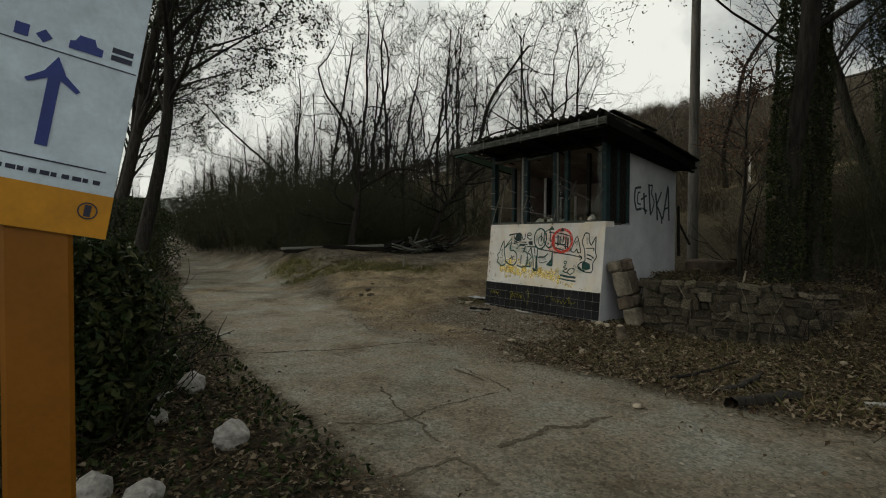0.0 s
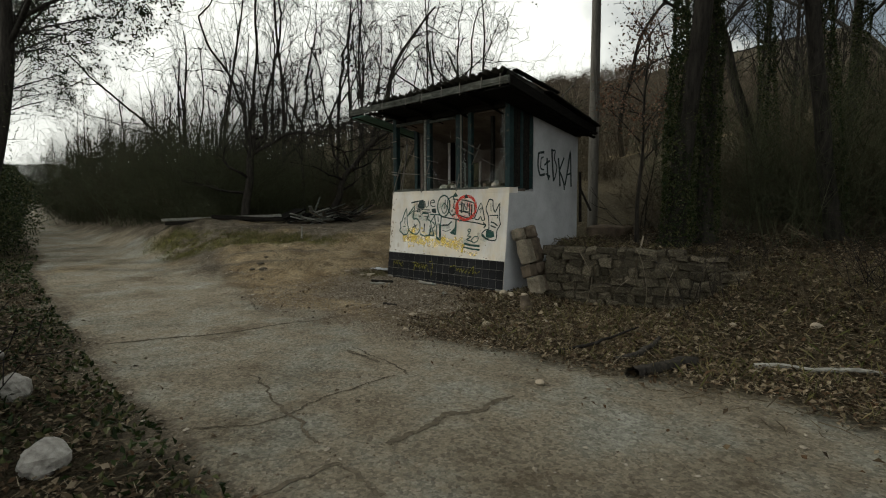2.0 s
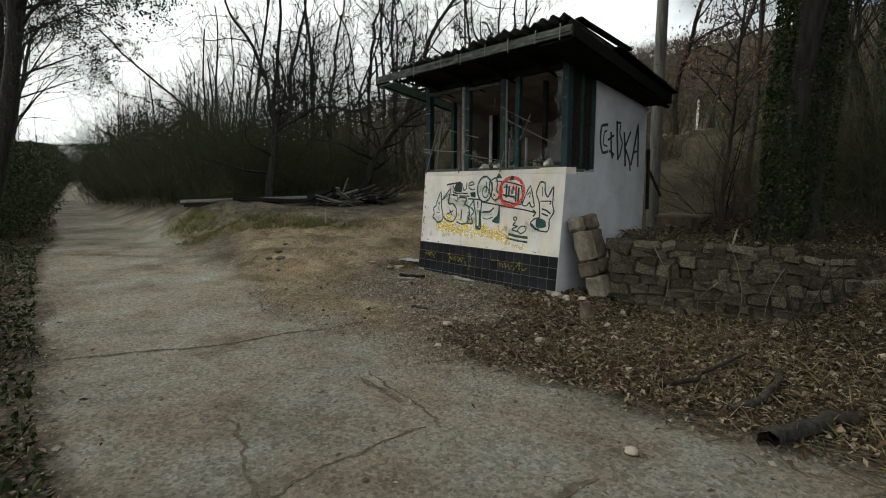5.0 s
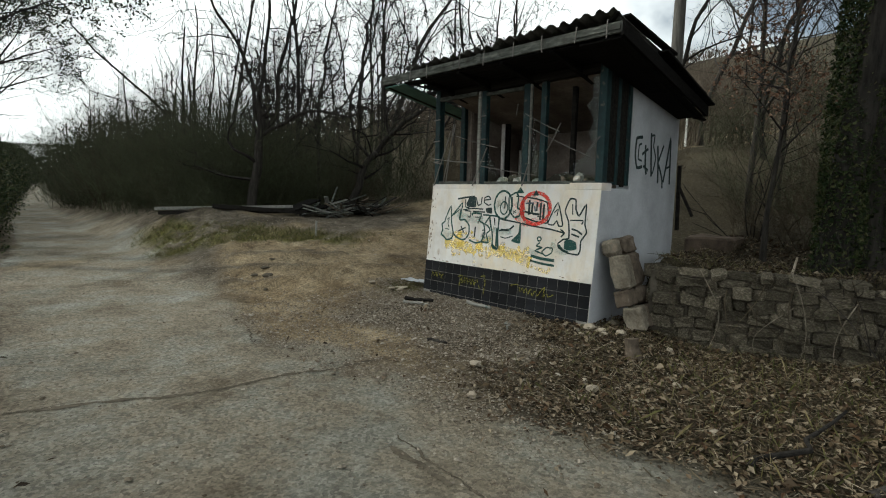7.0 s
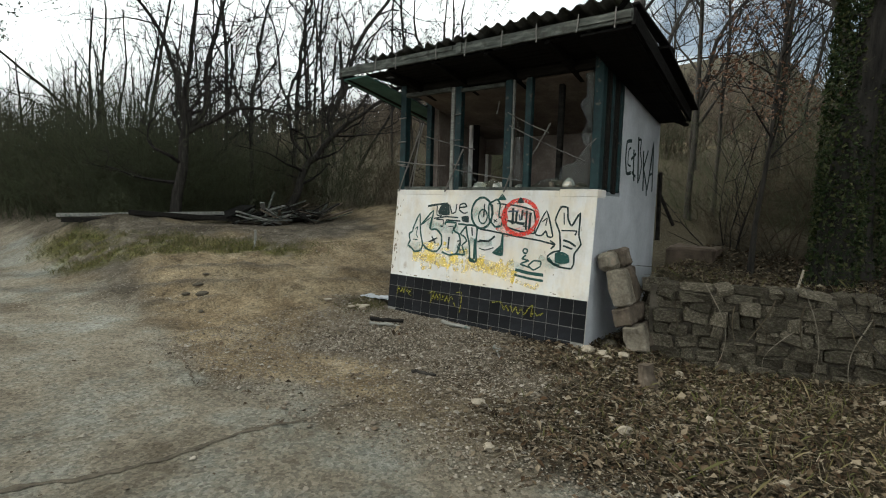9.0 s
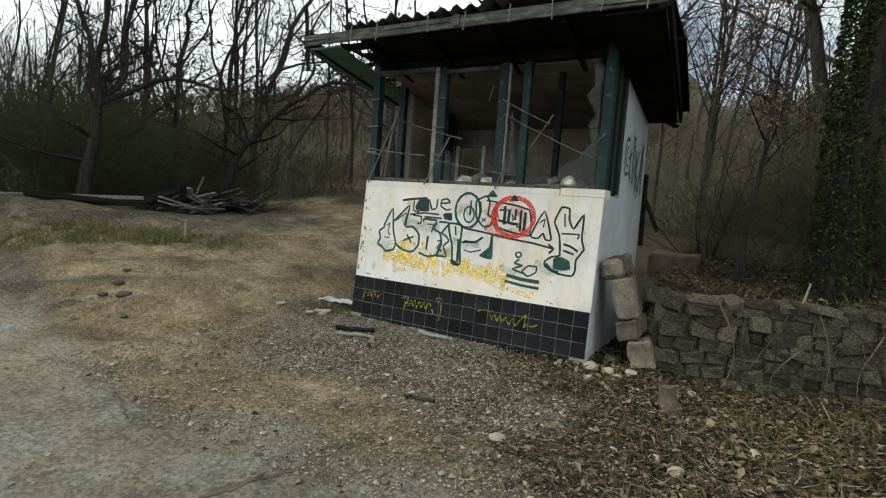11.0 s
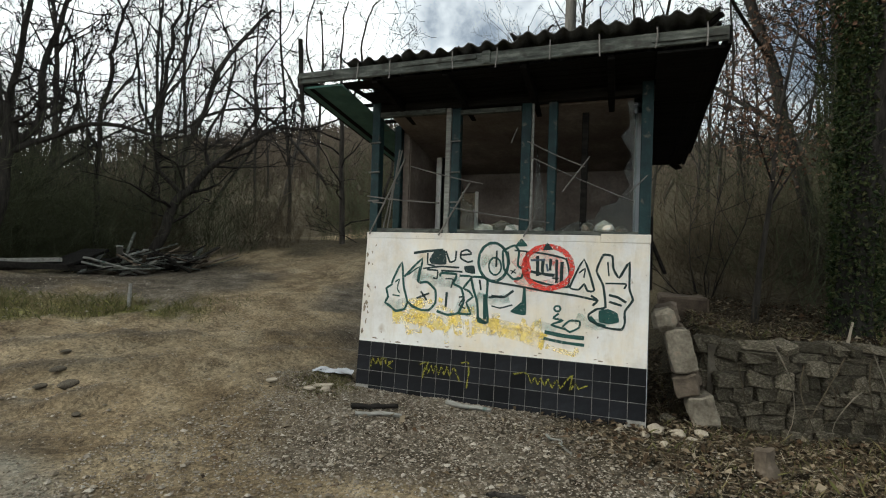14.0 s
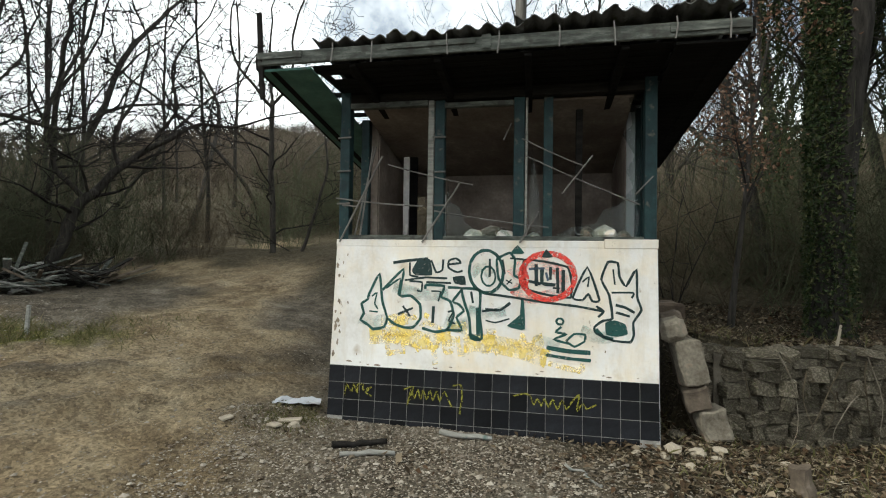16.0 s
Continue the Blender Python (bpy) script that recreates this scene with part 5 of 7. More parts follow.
bmesh.ops.transform(ring, matrix=panel @ Matrix.Translation((0.115, -0.0125, 0.072)) @ Matrix.Rotation(radians(90), 4, "X"), verts=ring.verts[:])
part("emblem", ring, M_INK, board)


# ---- graffiti ----
def smooth_path(pts, closed, steps=4):
    p = [Vector((a, b)) for a, b in pts]
    n = len(p)
    out = []
    for i in range(n if closed else n - 1):
        p0 = p[i - 1] if closed or i > 0 else p[i]
        p1, p2 = p[i], p[(i + 1) % n]
        p3 = p[(i + 2) % n] if closed or i + 2 < n else p2
        for k in range(steps):
            t = k / steps
            c = 0.5 * (2 * p1 + (p2 - p0) * t + (2 * p0 - 5 * p1 + 4 * p2 - p3) * t * t + (3 * p1 - p0 - 3 * p2 + p3) * t ** 3)
            out.append(p1.lerp(p2, t).lerp(c, 0.45))
    if not closed:
        out.append(p[-1])
    return out


def spray(name, mat, width, pts, closed=False):
    """A sprayed line on the parapet: a thin film with soft ends and a little wobble."""
    path = smooth_path(pts, closed)
    n = len(path)
    vs, fs = [], []
    for i, q in enumerate(path):
        a = path[i - 1] if i > 0 or closed else q
        b = path[(i + 1) % n] if i < n - 1 or closed else q
        d = (b - a).normalized()
        s = Vector((-d.y, d.x)) * width * 0.5 * (1 + 0.22 * noise.noise(Vector((q.x * 30, q.y * 30, 1))))
        lift = 0.0022 + (0.0105 if q.y < TILE_TOP else 0.0) + (0.0014 if mat is not M_SPRAY_Y else 0.0) + (0.001 if mat is M_SPRAY_R else 0.0) - (0.0024 if mat in (M_HAZE_G, M_HAZE_Y, M_HAZE_R) else 0.0)
        for e in (q + s, q - s):
            vs.append((e.x, face_y(e.y) - lift, e.y))
    m = n if closed else n - 1
    for i in range(m):
        j = (i + 1) % n
        fs.append((2 * i, 2 * j, 2 * j + 1, 2 * i + 1))
    raw_mesh(name, vs, fs, mat, booth)


def blot(mat, pts):
    path = smooth_path(pts, True, 3)
    raw_mesh("graffiti", [(q.x, face_y(q.y) - 0.0052, q.y) for q in path], [tuple(range(len(path)))], mat, booth)


# soft overspray under the letters
for mat, width, pts in ((M_HAZE_Y, 0.15, [(-2.40, 0.86), (-2.15, 0.88), (-1.90, 0.84), (-1.66, 0.88)]), (M_HAZE_Y, 0.15, [(-1.55, 0.84), (-1.30, 0.84), (-1.05, 0.80), (-0.85, 0.74)]),
                        (M_HAZE_Y, 0.10, [(-2.30, 1.00), (-2.05, 1.02)]), (M_HAZE_Y, 0.10, [(-1.70, 0.98), (-1.52, 0.96)]),
                        (M_HAZE_G, 0.10, [(-2.50, 1.02), (-2.36, 0.98), (-2.25, 1.02)]), (M_HAZE_G, 0.12, [(-1.72, 1.02), (-1.60, 0.98), (-1.50, 1.02)]), (M_HAZE_G, 0.10, [(-0.58, 0.98), (-0.44, 0.93), (-0.30, 0.95)]),
                        (M_HAZE_G, 0.09, [(-1.52, 1.12), (-1.36, 1.08), (-1.20, 1.12)]), (M_HAZE_G, 0.08, [(-0.95, 0.90), (-0.75, 0.86)]), (M_HAZE_G, 0.10, [(-2.20, 1.30), (-1.95, 1.24), (-1.70, 1.24)]), (M_HAZE_G, 0.08, [(-1.50, 1.42), (-1.42, 1.50), (-1.33, 1.42)]),
                        (M_HAZE_R, 0.10, [(-1.16, 1.42), (-1.05, 1.52), (-0.90, 1.54), (-0.76, 1.46), (-0.72, 1.34), (-0.82, 1.26), (-1.0, 1.24), (-1.14, 1.32)])):
    spray("overspray", mat, width, pts)
spray("graffiti", M_SPRAY_G, 0.024, [(-2.49, 1.142), (-2.433, 1.184), (-2.424, 1.23), (-2.335, 1.414), (-2.297, 1.175), (-2.244, 1.023), (-2.27, 0.945), (-2.367, 0.921), (-2.427, 0.962), (-2.492, 0.999), (-2.464, 1.06)], True)
spray("graffiti", M_SPRAY_G, 0.014, [(-2.395, 1.211), (-2.349, 1.245), (-2.367, 1.15), (-2.335, 1.1)])
spray("graffiti", M_SPRAY_G, 0.014, [(-2.416, 1.08), (-2.333, 1.073)])
spray("graffiti", M_SPRAY_G, 0.024, [(-2.299, 1.269), (-2.11, 1.461), (-2.138, 1.225), (-2.038, 1.226), (-1.949, 1.153), (-1.939, 1.032), (-2.002, 0.953), (-2.088, 0.948), (-2.178, 0.976), (-2.244, 1.023)])
spray("graffiti", M_SPRAY_G, 0.016, [(-2.267, 1.285), (-2.138, 1.375), (-2.152, 1.229)])
spray("graffiti", M_SPRAY_K, 0.02, [(-2.148, 1.06), (-2.011, 1.119)])
spray("graffiti", M_SPRAY_K, 0.02, [(-2.104, 1.134), (-2.035, 1.047)])
spray("graffiti", M_SPRAY_K, 0.018, [(-2.053, 1.353), (-1.939, 1.346), (-1.941, 1.266), (-1.981, 1.274)])
spray("graffiti", M_SPRAY_G, 0.024, [(-1.906, 1.288), (-1.898, 1.323), (-1.736, 1.318), (-1.762, 1.224), (-1.679, 1.187), (-1.645, 1.069), (-1.695, 0.947), (-1.802, 0.92), (-1.922, 0.949)])
spray("graffiti", M_SPRAY_K, 0.026, [(-1.826, 1.14), (-1.829, 0.995)])
spray("graffiti", M_SPRAY_K, 0.014, [(-1.851, 1.27), (-1.77, 1.268), (-1.785, 1.182)])
spray("graffiti", M_SPRAY_G, 0.022, [(-1.705, 1.307), (-1.579, 1.3), (-1.658, 1.188), (-1.598, 1.161), (-1.557, 1.109), (-1.619, 1.051), (-1.57, 0.944), (-1.709, 0.942)])
spray("graffiti", M_SPRAY_K, 0.016, [(-1.698, 1.096), (-1.644, 1.105), (-1.688, 1.023), (-1.627, 0.995)])
spray("graffiti", M_SPRAY_G, 0.024, [(-1.579, 1.3), (-1.422, 1.287), (-1.419, 1.081), (-1.395, 0.882), (-1.487, 0.88), (-1.509, 1.056), (-1.558, 1.193)], True)
spray("graffiti", M_SPRAY_K, 0.02, [(-1.498, 1.276), (-1.479, 1.177)])
spray("graffiti", M_SPRAY_G, 0.03, [(-1.439, 1.139), (-1.427, 0.903)])
spray("graffiti", M_SPRAY_G, 0.03, [(-1.51, 0.918), (-1.404, 0.866)])
spray("graffiti", M_SPRAY_K, 0.026, [(-2.21, 1.514), (-2.068, 1.536), (-1.891, 1.554)])
spray("graffiti", M_SPRAY_K, 0.018, [(-2.056, 1.519), (-2.049, 1.407), (-1.973, 1.394)])
blot(M_SPRAY_K, [(-2.035, 1.454), (-1.981, 1.543), (-1.873, 1.55), (-1.849, 1.411), (-2.003, 1.409)])
spray("graffiti", M_SPRAY_K, 0.018, [(-1.862, 1.542), (-1.813, 1.435), (-1.759, 1.455), (-1.753, 1.55)])
spray("graffiti", M_SPRAY_K, 0.018, [(-1.716, 1.506), (-1.594, 1.522), (-1.639, 1.561), (-1.701, 1.541), (-1.705, 1.478), (-1.63, 1.44), (-1.577, 1.454)])
blot(M_SPRAY_K, [(-1.663, 1.398), (-1.561, 1.41), (-1.547, 1.33), (-1.644, 1.342)])
spray("graffiti", M_SPRAY_K, 0.018, [(-1.9, 1.348), (-1.676, 1.345)])
spray("graffiti", M_SPRAY_K, 0.018, [(-2.097, 1.36), (-1.904, 1.389), (-1.711, 1.384)])
spray("graffiti", M_SPRAY_G, 0.028, [(-1.224, 1.455), (-1.234, 1.375), (-1.271, 1.311), (-1.327, 1.273), (-1.392, 1.271), (-1.454, 1.304), (-1.499, 1.366), (-1.52, 1.445), (-1.511, 1.526), (-1.473, 1.592), (-1.416, 1.63), (-1.35, 1.632), (-1.288, 1.597), (-1.244, 1.534)], True)
spray("graffiti", M_SPRAY_G, 0.018, [(-1.291, 1.413), (-1.299, 1.364), (-1.328, 1.332), (-1.366, 1.331), (-1.399, 1.36), (-1.414, 1.409), (-1.405, 1.459), (-1.376, 1.49), (-1.338, 1.492), (-1.306, 1.462)], True)
spray("graffiti", M_SPRAY_K, 0.02, [(-1.343, 1.562), (-1.341, 1.405)])
spray("graffiti", M_SPRAY_K, 0.02, [(-1.4, 1.111), (-1.269, 1.131)])
spray("graffiti", M_SPRAY_G, 0.022, [(-1.284, 1.554), (-1.263, 1.39), (-1.175, 1.299), (-1.093, 1.315), (-1.077, 1.392), (-1.132, 1.425), (-1.127, 1.559), (-1.172, 1.615), (-1.244, 1.584)], True)
spray("graffiti", M_SPRAY_K, 0.012, [(-1.2, 1.382), (-1.147, 1.353)])
spray("graffiti", M_SPRAY_K, 0.012, [(-1.153, 1.39), (-1.194, 1.344)])
spray("graffiti", M_SPRAY_K, 0.016, [(-1.232, 1.556), (-1.212, 1.433)])
spray("graffiti", M_SPRAY_K, 0.016, [(-1.17, 1.568), (-1.055, 1.561)])
blot(M_SPRAY_G, [(-1.166, 1.607), (-1.137, 1.653), (-1.11, 1.683), (-1.074, 1.647), (-1.048, 1.61)])
spray("red_ring", M_SPRAY_R, 0.046, [(-0.631, 1.426), (-0.641, 1.36), (-0.676, 1.301), (-0.732, 1.256), (-0.803, 1.231), (-0.879, 1.228), (-0.953, 1.248), (-1.014, 1.289), (-1.056, 1.347), (-1.074, 1.413), (-1.064, 1.48), (-1.028, 1.54), (-0.97, 1.586), (-0.898, 1.611), (-0.821, 1.613), (-0.748, 1.592), (-0.687, 1.55), (-0.647, 1.492)], True)
spray("red_ring", M_SPRAY_R, 0.046, [(-1.062, 1.499), (-1.026, 1.398), (-1.052, 1.316)])
blot(M_SPRAY_K, [(-0.903, 1.581), (-0.865, 1.648), (-0.812, 1.584)])
spray("graffiti", M_SPRAY_K, 0.02, [(-1.055, 1.557), (-0.688, 1.501), (-0.663, 1.248), (-1.01, 1.305)], True)
spray("graffiti", M_SPRAY_B, 0.02, [(-1.01, 1.48), (-0.878, 1.488)])
spray("graffiti", M_SPRAY_K, 0.03, [(-0.949, 1.523), (-0.943, 1.336)])
spray("graffiti", M_SPRAY_K, 0.026, [(-1.014, 1.378), (-0.908, 1.357)])
spray("graffiti", M_SPRAY_K, 0.03, [(-0.898, 1.487), (-0.896, 1.362), (-0.786, 1.349)])
spray("graffiti", M_SPRAY_K, 0.024, [(-0.828, 1.502), (-0.829, 1.392)])
spray("graffiti", M_SPRAY_K, 0.024, [(-0.773, 1.495), (-0.767, 1.281)])
spray("graffiti", M_SPRAY_K, 0.03, [(-0.724, 1.476), (-0.724, 1.282)])
spray("graffiti", M_SPRAY_B, 0.02, [(-0.866, 1.454), (-0.848, 1.383)])
spray("graffiti", M_SPRAY_K, 0.014, [(-0.809, 1.324), (-0.745, 1.322)])
spray("arrow", M_SPRAY_K, 0.02, [(-1.381, 1.263), (-1.171, 1.241), (-0.863, 1.202), (-0.605, 1.178), (-0.406, 1.145)])
spray("arrow", M_SPRAY_K, 0.02, [(-0.46, 1.185), (-0.399, 1.145), (-0.443, 1.096)])
spray("graffiti", M_SPRAY_K, 0.019, [(-0.647, 1.249), (-0.53, 1.504), (-0.433, 1.235), (-0.49, 1.224), (-0.521, 1.283), (-0.568, 1.231)], True)
spray("graffiti", M_SPRAY_K, 0.014, [(-0.57, 1.38), (-0.517, 1.423), (-0.526, 1.341)])
spray("graffiti", M_SPRAY_K, 0.02, [(-0.419, 1.406), (-0.366, 1.548), (-0.289, 1.54), (-0.276, 1.43), (-0.226, 1.351), (-0.145, 1.493), (-0.139, 1.263), (-0.108, 1.165), (-0.171, 1.064), (-0.168, 0.966), (-0.194, 0.907), (-0.326, 0.913), (-0.461, 0.967), (-0.473, 1.016), (-0.407, 1.068), (-0.332, 1.09), (-0.357, 1.277)], True)
spray("graffiti", M_SPRAY_K, 0.016, [(-0.339, 1.298), (-0.168, 1.302), (-0.182, 1.258)])
spray("graffiti", M_SPRAY_K, 0.022, [(-0.307, 1.199), (-0.231, 1.181), (-0.16, 1.14)])
spray("graffiti", M_SPRAY_K, 0.022, [(-0.305, 1.14), (-0.197, 1.111)])
spray("graffiti", M_SPRAY_K, 0.014, [(-0.326, 1.489), (-0.312, 1.363)])
blot(M_SPRAY_G, [(-0.388, 1.054), (-0.312, 1.076), (-0.232, 1.047), (-0.215, 0.969), (-0.289, 0.947), (-0.38, 0.956)])
spray("graffiti", M_SPRAY_G, 0.03, [(-0.462, 0.997), (-0.403, 0.94), (-0.326, 0.923)])
spray("signature", M_SPRAY_G, 0.018, [(-0.719, 1.051), (-0.733, 1.028), (-0.762, 1.027), (-0.778, 1.049), (-0.765, 1.072), (-0.735, 1.073)], True)
spray("signature", M_SPRAY_G, 0.02, [(-0.735, 1.007), (-0.782, 0.962), (-0.693, 0.949), (-0.799, 0.902), (-0.67, 0.872)])
spray("signature", M_SPRAY_G, 0.018, [(-0.7, 0.89), (-0.634, 0.952), (-0.547, 0.951), (-0.551, 0.896), (-0.63, 0.85), (-0.69, 0.887)])
spray("signature", M_SPRAY_G, 0.034, [(-0.855, 0.834), (-0.687, 0.812), (-0.503, 0.807)])
spray("signature", M_SPRAY_G, 0.026, [(-0.862, 0.775), (-0.684, 0.754), (-0.5, 0.745)])
spray("graffiti", M_SPRAY_K, 0.024, [(-1.373, 1.129), (-1.247, 1.126), (-1.16, 1.19)])
blot(M_SPRAY_G, [(-1.182, 1.0), (-1.08, 1.093), (-1.071, 1.214), (-1.046, 1.211), (-1.033, 0.975), (-1.135, 0.978)])
spray("graffiti", M_SPRAY_K, 0.014, [(-1.367, 1.036), (-1.282, 1.02), (-1.164, 1.057)])
spray("yellow_tag", M_SPRAY_Y, 0.046, [(-2.263, 0.875), (-2.134, 0.898)])
spray("yellow_tag", M_SPRAY_Y, 0.046, [(-2.246, 0.803), (-2.137, 0.816)])
spray("yellow_tag", M_SPRAY_Y, 0.046, [(-2.237, 0.714), (-2.109, 0.738)])
spray("yellow_tag", M_SPRAY_Y, 0.046, [(-2.242, 0.889), (-2.221, 0.708)])
spray("yellow_tag", M_SPRAY_Y, 0.046, [(-2.085, 0.719), (-2.088, 0.881)])
spray("yellow_tag", M_SPRAY_Y, 0.046, [(-2.083, 0.82), (-1.984, 0.798), (-1.933, 0.752)])
spray("yellow_tag", M_SPRAY_Y, 0.046, [(-1.907, 0.893), (-1.811, 0.761), (-1.738, 0.905)])
spray("yellow_tag", M_SPRAY_Y, 0.046, [(-1.811, 0.761), (-1.791, 0.644)])
spray("yellow_tag", M_SPRAY_Y, 0.046, [(-1.726, 0.886), (-1.704, 0.759), (-1.654, 0.762), (-1.651, 0.89)])
spray("yellow_tag", M_SPRAY_Y, 0.046, [(-1.608, 0.893), (-1.576, 0.738), (-1.52, 0.761), (-1.536, 0.878)])
spray("yellow_tag", M_SPRAY_Y, 0.046, [(-1.366, 0.751), (-1.361, 0.888), (-1.286, 0.911)])
spray("yellow_tag", M_SPRAY_Y, 0.046, [(-2.362, 0.859), (-2.229, 0.86), (-1.972, 0.905)])
spray("yellow_tag", M_SPRAY_Y, 0.046, [(-1.933, 0.952), (-1.872, 0.996), (-1.675, 0.909)])
spray("yellow_tag", M_SPRAY_Y, 0.046, [(-2.172, 0.966), (-2.112, 1.021), (-1.962, 1.041)])
spray("yellow_tag", M_SPRAY_Y, 0.046, [(-1.897, 1.035), (-1.879, 1.076)])
spray("yellow_tag", M_SPRAY_Y, 0.046, [(-1.608, 0.992), (-1.537, 1.005)])
spray("yellow_tag", M_SPRAY_Y, 0.044, [(-1.35, 0.775), (-1.294, 0.878), (-1.266, 0.764), (-1.21, 0.863)])
spray("yellow_tag", M_SPRAY_Y, 0.044, [(-1.083, 0.774), (-1.051, 0.93), (-1.004, 0.818), (-0.91, 0.937), (-0.877, 0.683)])
spray("yellow_tag", M_SPRAY_Y, 0.044, [(-0.839, 0.708), (-0.681, 0.672), (-0.579, 0.657), (-0.563, 0.716)])
spray("yellow_tag", M_SPRAY_Y, 0.044, [(-1.228, 0.806), (-1.067, 0.854)])
spray("yellow_tag", M_SPRAY_Y, 0.044, [(-0.984, 0.819), (-0.823, 0.787)])
spray("yellow_tag", M_SPRAY_Y, 0.044, [(-1.36, 0.939), (-1.278, 0.953)])
spray("lime_tag", M_SPRAY_L, 0.013, [(-2.597, 0.337), (-2.585, 0.435), (-2.537, 0.369), (-2.522, 0.437), (-2.481, 0.366), (-2.482, 0.441), (-2.432, 0.439), (-2.432, 0.392), (-2.353, 0.422), (-2.404, 0.373), (-2.353, 0.347)])
spray("lime_tag", M_SPRAY_L, 0.013, [(-2.07, 0.418), (-1.972, 0.451), (-2.025, 0.289), (-1.992, 0.43), (-1.967, 0.344), (-1.932, 0.426), (-1.908, 0.344), (-1.89, 0.43), (-1.851, 0.346), (-1.827, 0.434), (-1.799, 0.347), (-1.768, 0.427), (-1.741, 0.346), (-1.701, 0.427), (-1.633, 0.3)])
spray("lime_tag", M_SPRAY_L, 0.013, [(-1.631, 0.478), (-1.562, 0.491), (-1.549, 0.392), (-1.564, 0.25)])
spray("lime_tag", M_SPRAY_L, 0.013, [(-1.123, 0.427), (-1.024, 0.455), (-0.98, 0.438), (-0.95, 0.369), (-0.923, 0.422), (-0.891, 0.364), (-0.868, 0.425), (-0.832, 0.36), (-0.801, 0.423), (-0.763, 0.348), (-0.727, 0.419), (-0.689, 0.352), (-0.65, 0.411), (-0.591, 0.477), (-0.608, 0.342), (-0.563, 0.411), (-0.533, 0.365), (-0.459, 0.404)])

# spalled plaster along the edges of the parapet
chip = random.Random(17)
M_SPALL = material("spalled_render", [(0.3, (0.12, 0.09, 0.065)), (0.7, (0.30, 0.25, 0.19))], 20, 0.95, 0.5)
for k in range(46):
    if k < 22:
        cx, cz = XL + 0.02 + abs(chip.gauss(0, 0.05)), chip.uniform(0.62, 1.62)
    elif k < 36:
        cx, cz = chip.uniform(XL + 0.1, XR - 0.05), TILE_TOP + 0.012 + abs(chip.gauss(0, 0.02))
    else:
        cx, cz = chip.uniform(XL + 0.1, XR - 0.1), chip.uniform(0.65, 1.2)
    size = chip.uniform(0.005, 0.020) * (0.6 if k >= 36 else 1)
    ring_pts = []
    for i in range(9):
        a_ = 2 * math.pi * i / 9
        r_ = size * chip.uniform(0.5, 1.2)
        ex = max(XL + 0.003, cx + r_ * math.cos(a_) * (1.6 if 22 <= k < 36 else 0.8))
        ez = max(TILE_TOP + 0.004, cz + r_ * math.sin(a_) * (0.5 if 22 <= k < 36 else 1.5))
        ring_pts.append((ex, face_y(ez) - 0.0012, ez))
    raw_mesh("spall", ring_pts, [tuple(range(9))], M_SPALL, booth)

# tag on the shaded side wall
for k, (wide, pts) in enumerate((
        (0.040, ((0.92, 2.33), (0.76, 2.30), (0.74, 2.10), (0.80, 1.95), (0.94, 1.97))), (0.026, ((0.90, 2.25), (0.83, 2.22), (0.82, 2.06), (0.92, 2.04))),
        (0.044, ((1.00, 2.24), (1.02, 1.98), (1.06, 1.88))), (0.034, ((0.92, 2.12), (1.08, 2.20))), (0.034, ((0.96, 1.98), (1.10, 1.93))),
        (0.044, ((1.14, 2.40), (1.16, 2.16), (1.20, 1.86))), (0.030, ((1.12, 2.36), (1.24, 2.38), (1.22, 2.24), (1.30, 2.10), (1.24, 1.92), (1.18, 1.88))),
        (0.044, ((1.34, 2.26), (1.38, 2.02), (1.40, 1.78))), (0.036, ((1.36, 2.02), (1.52, 2.28))), (0.040, ((1.40, 2.02), (1.52, 1.84), (1.54, 1.72))),
        (0.044, ((1.56, 1.80), (1.64, 2.08), (1.72, 2.40), (1.74, 2.10), (1.76, 1.78))), (0.030, ((1.60, 1.98), (1.76, 2.02))))):
    path = smooth_path(pts, False)
    vs, fs = [], []
    for i, q in enumerate(path):
        a, b = path[max(i - 1, 0)], path[min(i + 1, len(path) - 1)]
        d = (b - a).normalized()
        s = Vector((-d.y, d.x)) * wide * 0.5
        for e in (q + s, q - s):
            vs.append((XR + 0.0025 + 0.0004 * k, e.x, e.y))
    raw_mesh("side_graffiti", vs, [(2 * i, 2 * i + 1, 2 * i + 3, 2 * i + 2) for i in range(len(path) - 1)], M_SPRAY_K, booth)

# ---- inside the booth ----
rng = random.Random(55)
for k, (x, y, s) in enumerate(((-1.50, 0.13, 0.17), (-1.36, 0.15, 0.22), (-1.22, 0.13, 0.16), (-0.52, 0.14, 0.20), (-0.38, 0.15, 0.22), (-0.24, 0.13, 0.15), (-0.98, 0.14, 0.12))):
    lump = tagged(new("plaster_rubble", rock_mesh("plaster_rubble", 500 + k, M_RUBBLE if k % 2 else M_PLASTER, 0.7, 2)), "lump of fallen plaster on the window sill", "rubble", "rubble on the sill")
    lump.matrix_basis = pose(x, y, SILL + 0.012 + s * 0.26, 0, 0, rng.uniform(0, 360))
    lump.scale = (s * 1.3, 0.16, s)

# ---- wood pile ----
pile = random.Random(66)


def plank(name, a, b, w, h, mat, label, group=""):
    b_ = bmesh.new()
    a, b = Vector(a), Vector(b)
    c = (a + b) / 2
    beam(b_, a - c, b - c, w, h, 0.004)
    ob = tagged(link_mesh(name, b_, mat), label, "timber", group)
    ob.location = c
    return ob


def gz(x, y, h):
    return (x, y, ground_z(x, y) + h)


